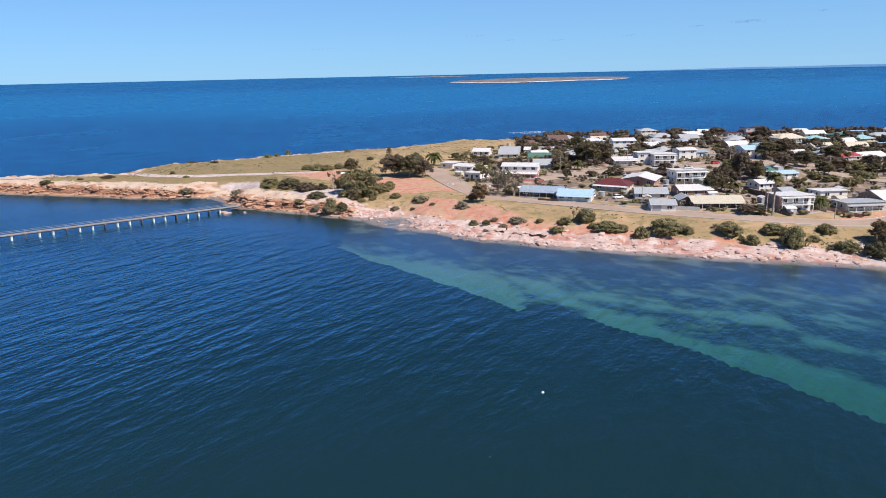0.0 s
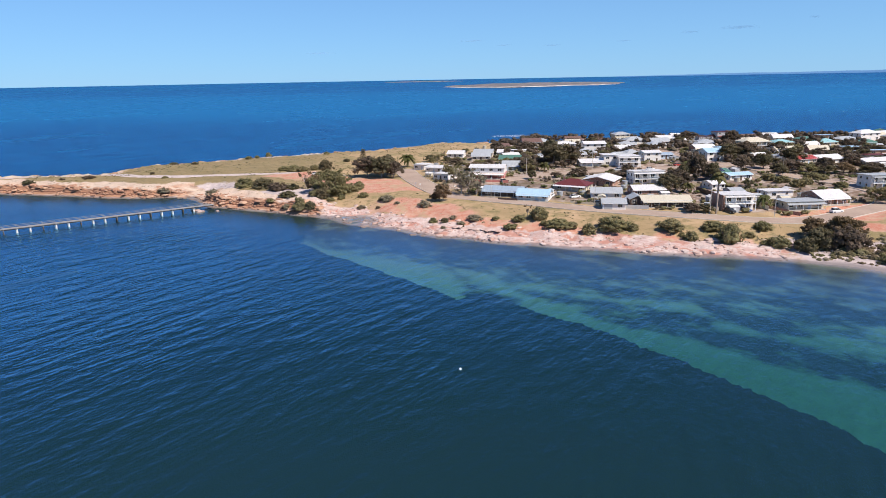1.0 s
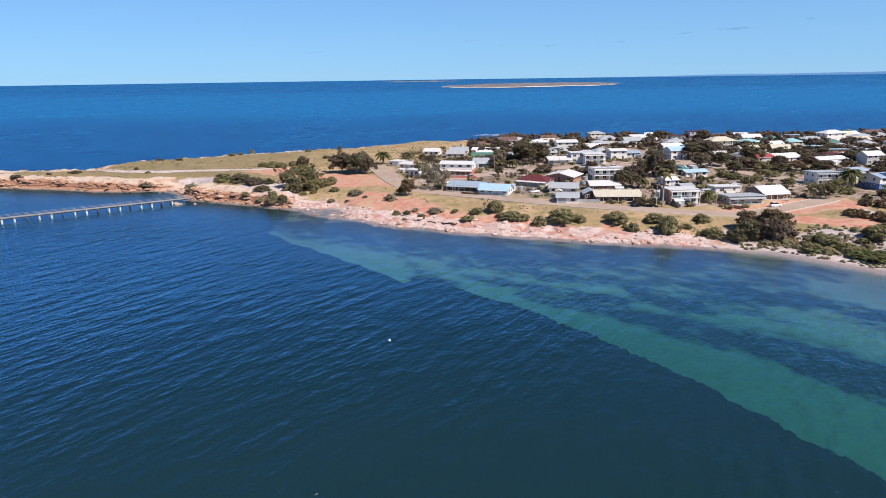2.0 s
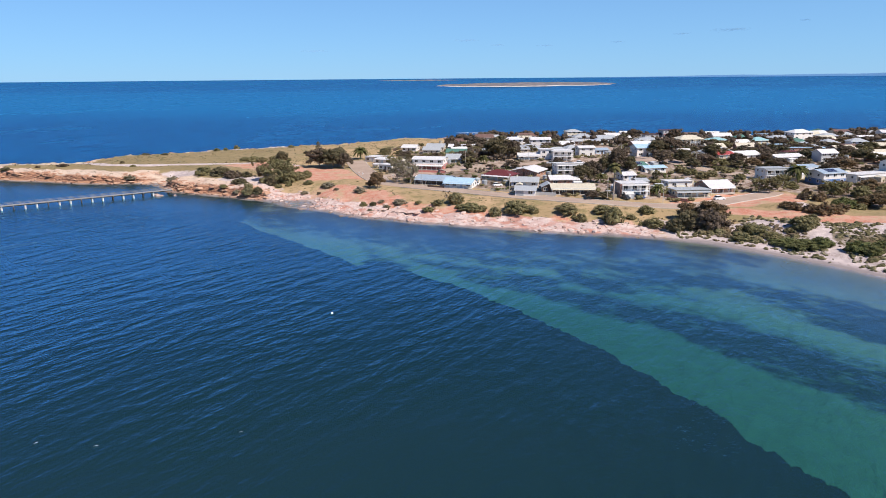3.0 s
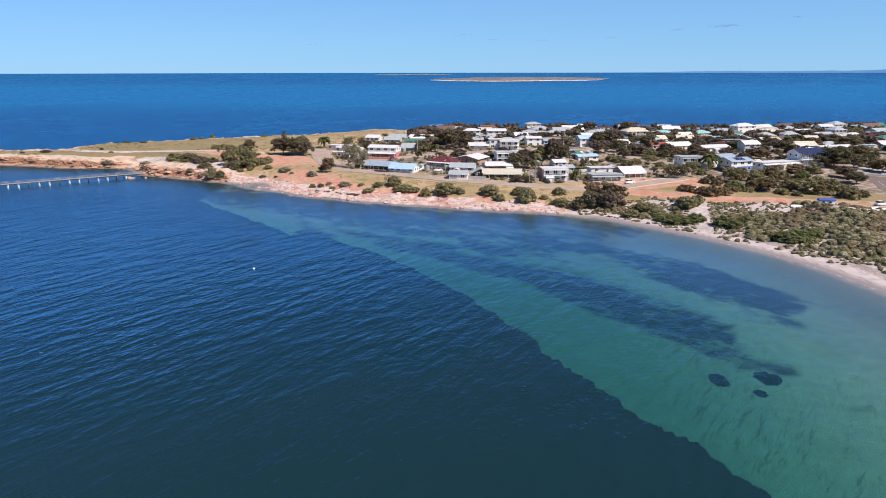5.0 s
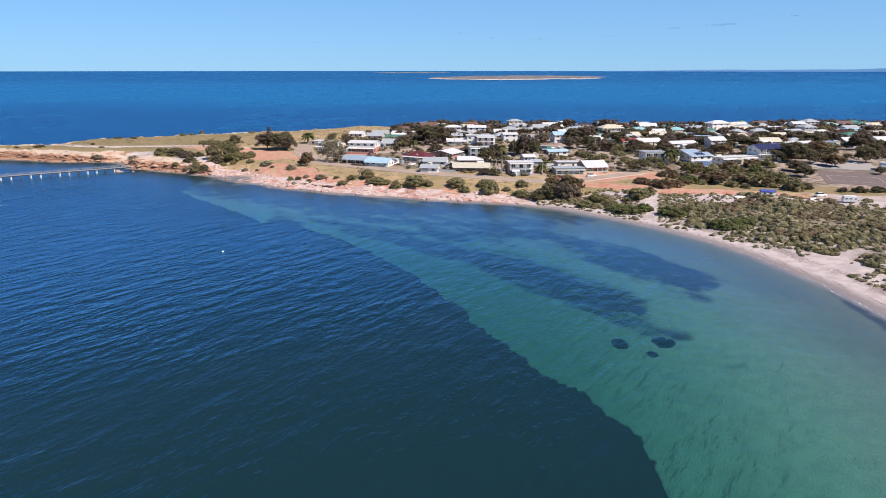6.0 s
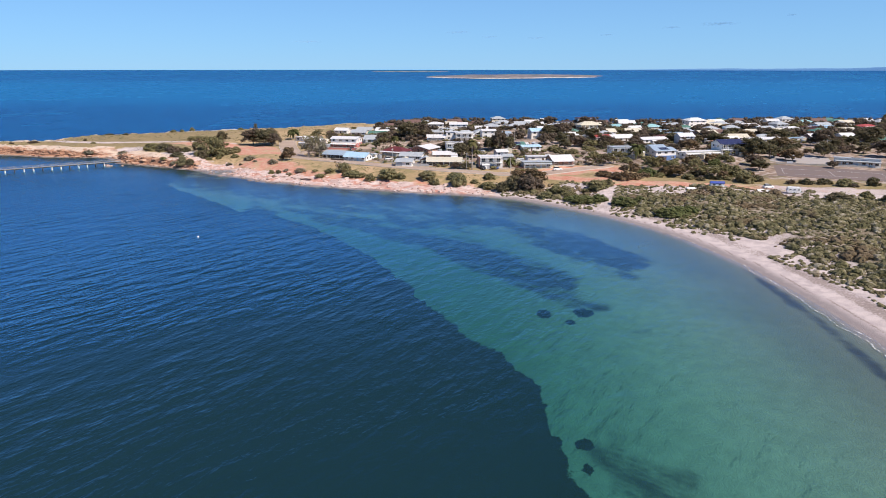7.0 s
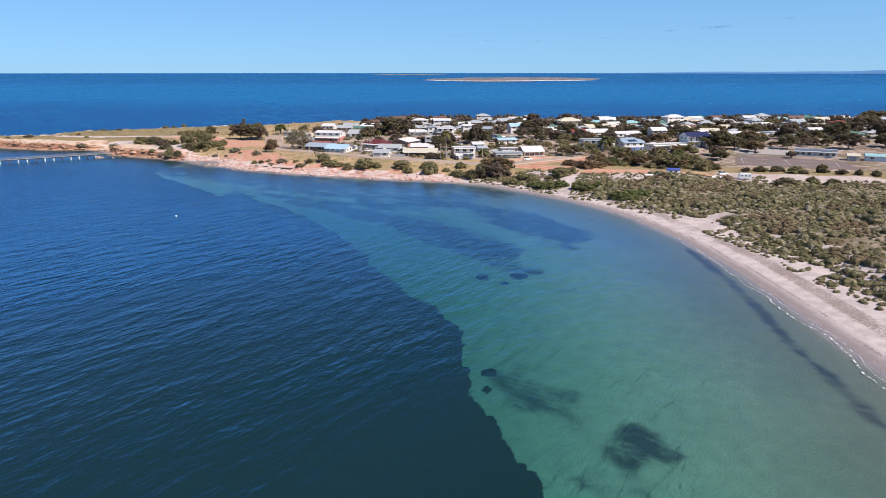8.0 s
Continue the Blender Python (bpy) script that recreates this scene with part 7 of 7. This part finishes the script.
def camper(x, y, rz):
    ob = root("camper_trailer", x, y, rz, "white camper trailer under a blue canvas cover", "caravan")
    part("body", box(-2.6, -1.05, 0.5, 2.6, 1.05, 2.0, 0.08), PLASTIC, ob)
    part("cover", loft([[(px, -1.2, 1.75), (px, 1.2, 1.75), (px, 1.2, 1.98), (px, 0, 2.6), (px, -1.2, 1.98)] for px in (-2.75, 2.75)], "", TARP), TARP, ob, "blue canvas cover")
    for k in range(2):
        f = part_mesh("window", frame_mesh(1.1, 0.7), ob, (-1.2 + 2.2 * k, -1.06, 0.95))
        part_mesh("pane", pane_mesh(1.1, 0.7), f)
    part("drawbar", box(2.6, -0.08, 0.45, 4.0, 0.08, 0.57), STEEL, ob)
    wheels(ob, (-0.4, 0.4), 0.95)


def caravan(x, y, rz):
    ob = root("caravan", x, y, rz, "white rounded caravan parked by the track", "caravan")
    prof = [(-2.4, 0.45), (-2.6, 1.2), (-2.3, 2.35), (-1.8, 2.55), (1.8, 2.55), (2.3, 2.3), (2.5, 1.3), (2.2, 0.45)]
    part("body", loft([[(a, s, b) for a, b in prof] for s in (-1.1, 1.1)], "", PLASTIC), PLASTIC, ob)
    for k in range(3):
        f = part_mesh("window", frame_mesh(0.9, 0.6), ob, (-1.5 + 1.5 * k, -1.12, 1.35))
        part_mesh("pane", pane_mesh(0.9, 0.6), f)
    part("drawbar", box(2.4, -0.08, 0.45, 3.6, 0.08, 0.57), STEEL, ob)
    wheels(ob, (0,), 1.0)


def dinghy(x, y, rz):
    ob = root("dinghy", x, y, rz, "white upturned dinghy lying beside the track", "boat")
    part("hull", loft([[(px, -w, 0.05), (px, w, 0.05), (px, w * 0.8, 0.45 * h), (px, 0, 0.62 * h), (px, -w * 0.8, 0.45 * h)] for px, w, h in ((-1.9, 0.7, 1), (0, 0.8, 1.1), (1.2, 0.6, 1), (2.0, 0.08, 0.6))], "", PLASTIC), PLASTIC, ob)
    part("keel", box(-1.9, -0.03, 0.55, 1.4, 0.03, 0.74), TIMBER, ob)


camper(168.5, 129, -12)
caravan(191.5, 124, -14)
dinghy(161, 131.5, 0), dinghy(183.5, 129.5, 15), dinghy(186, 127.5, -25)


# ---- posts, poles and buoy ----
def pole(x, y, rz, h=8.5, lamp=False):
    ob = root("power_pole", x, y, rz, "slender grey power pole with a crossarm" if not lamp else "grey steel street lamp", "pole", "poles along the streets")
    bm = bmesh.new()
    tube(bm, (0, 0, -0.4), (0, 0, h), 0.13, 0.09, 8)
    part("mast", bm, CONCRETE, ob)
    if lamp:
        part("arm", box(0, -0.04, h - 0.1, 1.5, 0.04, h), STEEL, ob)
        part("lamp_head", box(1.2, -0.12, h - 0.18, 1.9, 0.12, h - 0.1, 0.02), PLASTIC, ob)
    else:
        part("crossarm", box(-1.1, -0.06, h - 0.7, 1.1, 0.06, h - 0.55), TIMBER, ob)
        for k in (-1, 0, 1):
            bm = bmesh.new()
            tube(bm, (k * 0.95, 0, h - 0.55), (k * 0.95, 0, h - 0.36), 0.05, 0.03, 6)
            part("insulator", bm, PLASTIC, ob)


for x, y, r in ((88, 174.6, 60), (58, 187.5, 60), (28, 206.5, 60), (46, 254, 0), (75, 265, 0), (118, 268, 0), (140, 236, 0), (158, 200, 0), (20, 240, 0)):
    pole(x, y, r)
for x, y, r in ((105, 171.5, -90), (7, 240, 180)):
    pole(x, y, r, 7.0, True)


def road_sign(x, y, rz):
    ob = root("road_sign", x, y, rz, "small white road sign on a thin post", "sign", "road signs")
    part("post", box(-0.03, 0.012, -0.2, 0.03, 0.07, 2.3), STEEL, ob)
    part("plate", box(-0.3, -0.01, 1.6, 0.3, 0.01, 2.3), TRIM, ob)


road_sign(4.0, 228.0, 0), road_sign(2.2, 231, -20), road_sign(16.5, 222, 10)


def buoy(x, y):
    ob = root("buoy", x, y, 0, "round white mooring buoy floating on the bay", "buoy", z=0.0)
    bm = bmesh.new()
    bmesh.ops.create_icosphere(bm, subdivisions=3, radius=0.24, matrix=pose(0, 0, 0.08))
    part("float", bm, PLASTIC, ob)
    bm = bmesh.new()
    tube(bm, (0, 0, 0.30), (0, 0, 0.40), 0.05, 0.04, 8)
    part("ring", bm, STEEL, ob)


buoy(13.4, 82.8)


# ---- walls and fences of the gardens ----
def fence(pts, label, mat, h=1.3, step=2.4):
    a = pts[0]
    ob = root("fence", a[0], a[1], 0, label, "fence", "garden fences")
    inv = ob.matrix_world.inverted()
    line = resample(pts, step)
    for p, q in zip(line[:-1], line[1:]):
        L = math.dist(p, q) * U
        z = max(ground_z(*p), ground_z(*q))
        pm = cached(("panel", round(L, 2), h, mat.name), lambda: bm_mesh("panel", box(0.02, -0.03, -0.4, L - 0.02, 0.03, h), mat))
        o = part_mesh("panel", pm, ob)
        o.matrix_local = inv @ pose(p[0] * U, p[1] * U, z * U, 0, 0, math.degrees(math.atan2(q[1] - p[1], q[0] - p[0])))


fence([(52, 194), (60, 190)], "low cream masonry garden wall", WALL["cream"], 0.9)
fence([(84.5, 181), (92, 178)], "cream garden wall beside the driveway", WALL["cream"], 1.4)
fence([(104, 186), (110, 176), (113, 172.5)], "dark red brick garden wall", WALL["brick"], 1.0)
fence([(21, 241), (37, 237)], "pink rendered street wall", WALL["pink"], 1.2)
fence([(30, 203), (36, 200)], "brown timber garden fence", WALL["dark"], 0.9)
fence([(66, 184.5), (73, 182.5)], "grey sheet metal garden fence", WALL["grey"], 1.4)
fence([(6, 262), (14, 249), (18, 243)], "low pale wall along the beach houses", WALL["white"], 0.8)


GARDEN_FENCE = (("grey sheet metal fence between two gardens", WALL["grey"]), ("cream sheet metal fence between two gardens", WALL["cream"]), ("dark timber paling fence between two gardens", WALL["dark"]), ("white rendered wall between two gardens", WALL["white"]))
for n_home, o in enumerate(HOMES):
    m = o.matrix_world
    if n_home % 3 == 2 or m.translation.y > 320 * U:
        continue
    side = 9.8 if n_home % 2 else -9.8
    pts = [(p.x / U, p.y / U) for p in (m @ Vector((side, -2.5, 0)), m @ Vector((side, 6, 0)), m @ Vector((side, 14, 0)))]
    if n_home % 4 == 0:
        pts.append(tuple(v / U for v in (m @ Vector((-side * 0.6, 14.5, 0)))[:2]))
    line = resample(pts, 1.0)
    if min(line_dist(line[:, 0], line[:, 1], r[0]).min() for r in ROADS.values()) < 5:
        continue
    spot = [q.matrix_world.inverted() @ Vector((x * U, y * U, 0)) for q in HOMES for x, y in line]
    if any(abs(p.x) < 8.6 and -1.5 < p.y < 12 for p in spot):
        continue
    text, mat = GARDEN_FENCE[n_home % 4]
    fence(pts, text, mat, 1.5 + 0.15 * (n_home % 3))


# ---- foam ----
def fill_foam(nt, b):
    n = noise_tex(nt, world_pos(nt), 0.9, 6, 0.7)
    out = nt.nodes["Material Output"]
    set_in(nt, b, Base_Color=(0.85, 0.86, 0.86), Roughness=0.8)
    clear = node(nt, "ShaderNodeBsdfTransparent", 0)
    nt.links.new(node(nt, "ShaderNodeMixShader", 0, Fac=ramp(nt, n, 0.44, 0.66, 0, 0.7), I1=clear, I2=b.outputs[0]), out.inputs[0])


FOAM = material("sea_foam", fill_foam)


def foam(pts, width, lift=0.05):
    line = resample(pts, 1.0)
    wob_ = (fbm(line[:, 0] / 5, line[:, 1] / 5) - 0.5) * 2.2
    t = np.gradient(line, axis=0)
    t /= np.linalg.norm(t, axis=1)[:, None]
    line = line + np.stack([-t[:, 1], t[:, 0]], -1) * wob_[:, None]
    ob = ribbon("foam", line, np.zeros(len(line)), [(-width / 2, 0), (0, 0.03), (width / 2, 0)], lift, FOAM)
    tagged(ob, "thin broken line of white foam", "foam", kind="stuff")


foam([(143.6, 62), (144.9, 49), (145.2, 31), (144.6, 15), (144.8, 3.5), (145.4, -1.4), (144.4, -12), (142.4, -24), (140, -50)], 0.34)
foam([(146.0, 24), (145.9, 10), (146.4, 1), (146.0, -8), (144.6, -18), (142.5, -34)], 0.22)
foam([(118, 116.2), (127.6, 104), (135.4, 90), (140.2, 78), (143, 66)], 0.2)
foam([(50, 476), (62, 480), (76, 482)], 8, 0.5)
foam([(57, 470), (66, 473), (73, 475)], 5, 0.4)
foam([(40, 424), (56, 426), (72, 423)], 5, 0.4)
foam([(-2, 400), (6, 409), (22, 413)], 4, 0.3)
foam([(-30, 376), (-12, 388), (0, 402)], 2.5, 0.2)
foam([(-92, 350), (-70, 360), (-40, 372)], 1.6, 0.2)

# ---- far island and coast ----
def fill_isle(nt, b):
    p = world_pos(nt)
    z = node(nt, "ShaderNodeSeparateXYZ", 2, Vector=p)
    n = noise_tex(nt, p, 0.03, 5)
    c = mix_col(nt, ramp(nt, n, 0.4, 0.6), (0.11, 0.11, 0.115), (0.20, 0.165, 0.16))
    edge = math_node(nt, "ADD", z, math_node(nt, "MULTIPLY", math_node(nt, "SUBTRACT", n, 0.5), 6))
    c = mix_col(nt, ramp(nt, edge, 5.0, 7.0, 1, 0), c, (0.55, 0.49, 0.46))
    set_in(nt, b, Base_Color=c, Roughness=0.95)


ISLE = material("scrubby_island_ground", fill_isle)


def isle(name, cx, cy, rx, ry, rot, tall, label, base=0.0):
    V, F = [], []
    rings, n = 14, 72
    for r in range(rings + 1):
        u = r / rings
        for i in range(n):
            a = 2 * math.pi * i / n
            e = 1 + 0.22 * math.sin(2 * a + 1) + 0.10 * math.sin(5 * a) + 0.05 * math.sin(11 * a + 2)
            x, y = rx * u * e * math.cos(a), ry * u * e * math.sin(a)
            h = tall * (smooth(np.array(1 - u), 0.0, 0.10) * 0.6 + 0.4 * smooth(np.array(1 - u), 0.1, 0.6)) * (0.8 + 0.5 * float(fbm(np.array(x / 90 + 50), np.array(y / 90 + 50)))) - 0.6
            V.append((x, y, float(h)))
    for r in range(rings):
        for i in range(n):
            j = (i + 1) % n
            F.append((r * n + i, (r + 1) * n + i, (r + 1) * n + j, r * n + j))
    ob = new(name, mesh_of(name, V, F, [ISLE], smooth_faces=True))
    ob.matrix_world = pose(cx, cy, base, 0, 0, rot)
    return tagged(ob, label, "island", kind="structure")


isle("island", 455 * U, 2830 * U, 345 * U, 300 * U, 18, 13, "low scrubby island with a pale sandy rim", 4)
isle("islet", -60 * U, 3650 * U, 190 * U, 40 * U, 0, 7, "flat sandy islet near the skyline", 24)


# Haze of the distance is painted into the hills' blue base colour.
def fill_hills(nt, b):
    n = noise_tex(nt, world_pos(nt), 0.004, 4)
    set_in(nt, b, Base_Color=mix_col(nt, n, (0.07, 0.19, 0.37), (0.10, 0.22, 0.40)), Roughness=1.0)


HILLS = material("hazy_far_hills", fill_hills)
V, F = [], []
N = 120
for i in range(N + 1):
    az = radians(15 + 40 * i / N)
    ramp_up = float(smooth(np.array(i / N), 0.0, 0.25)) * 8 + float(smooth(np.array(i / N), 0.3, 0.75)) * 26
    tall = ramp_up * (0.55 + 0.9 * float(fbm(np.array(i / 9.0), np.array(3.3))))
    for r, z in ((4790, 25), (4810, 38 + tall * 0.7), (4830, 38 + tall), (4845, 25)):
        V.append((r * math.sin(az), r * math.cos(az), z))
for i in range(N):
    for k in range(3):
        a = i * 4 + k
        F.append((a, a + 4, a + 5, a + 1))
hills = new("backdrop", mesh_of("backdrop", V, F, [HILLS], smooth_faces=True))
tagged(hills, "low hazy blue hills along the skyline", "hills", kind="structure")


# ---- whitecaps and thin clouds ----
def cap_shape(s):
    V = [(-s, 0, 0.12), (-0.3 * s, -0.22 * s, 0.2), (0.9 * s, -0.1 * s, 0.12), (0.4 * s, 0.2 * s, 0.16), (-0.5 * s, 0.18 * s, 0.14)]
    return V, [(0, 1, 2, 3, 4)]


V, F = [], []
for _ in range(230):
    far = rng.random() < 0.75
    x, y = (rng.uniform(-700, 900), rng.uniform(430, 1600)) if far else (rng.uniform(-260, 30), rng.uniform(20, 190))
    if not far and coast_dist(np.array([x]), np.array([y]))[0] > -12:
        continue
    v, f = cap_shape(rng.uniform(1.0, 3.2) if far else rng.uniform(0.15, 0.45))
    turn = radians(48) + rng.normal() * 0.2
    k = len(V)
    V += [(x * U + math.cos(turn) * a - math.sin(turn) * b, y * U + math.sin(turn) * a + math.cos(turn) * b, h) for a, b, h in v]
    F += [tuple(i + k for i in g) for g in f]
tagged(new("whitecap", mesh_of("whitecap", V, F, [FOAM])), "scattered small whitecaps on the open sea", "foam", kind="stuff")


def fill_cloud(nt, b):
    v = coords(nt, "Generated", (3, 1, 1))
    n = noise_tex(nt, v, 2.2, 5)
    sp = node(nt, "ShaderNodeSeparateXYZ", None, Vector=coords(nt, "Generated"))
    gx = math_node(nt, "MULTIPLY", ramp(nt, sp.outputs[0], 0.0, 0.4), ramp(nt, sp.outputs[0], 0.6, 1.0, 1, 0))
    gz = math_node(nt, "MULTIPLY", ramp(nt, sp.outputs[2], 0.0, 0.45), ramp(nt, sp.outputs[2], 0.55, 1.0, 1, 0))
    a = math_node(nt, "MULTIPLY", math_node(nt, "MULTIPLY", gx, gz), ramp(nt, n, 0.30, 0.65, 0, 0.42))
    set_in(nt, b, Base_Color=(0.30, 0.42, 0.60), Roughness=1.0)
    clear = node(nt, "ShaderNodeBsdfTransparent", 0)
    nt.links.new(node(nt, "ShaderNodeMixShader", 0, Fac=a, I1=clear, I2=b.outputs[0]), nt.nodes["Material Output"].inputs[0])


CLOUD = material("thin_grey_cloud", fill_cloud)
for az, el, w, h in ((24.0, 3.3, 260, 26), (3.2, 2.9, 200, 18), (5.8, 2.5, 120, 14), (9.8, 2.4, 150, 14), (20.5, 3.1, 130, 16), (29.0, 3.8, 70, 14), (-9.5, 2.1, 220, 16), (15.5, 2.6, 110, 12)):
    r = 4700
    bm = bmesh.new()
    n = 10
    rows_ = [[bm.verts.new((w * (i / n - 0.5), 0.0, h * (j / 3 - 0.5) + 0.6 * math.sin(i * 1.7))) for i in range(n + 1)] for j in range(4)]
    for j in range(3):
        for i in range(n):
            bm.faces.new((rows_[j][i], rows_[j][i + 1], rows_[j + 1][i + 1], rows_[j + 1][i]))
    ob = new("cloud", bm_mesh("cloud", bm, CLOUD))
    ob.visible_shadow = False
    a = radians(az)
    ob.matrix_world = pose(r * math.sin(a), r * math.cos(a), 52 + r * math.tan(radians(el)), 0, 0, -az)
    tagged(ob, "thin grey wisp of cloud low over the sea", "cloud", kind="stuff")
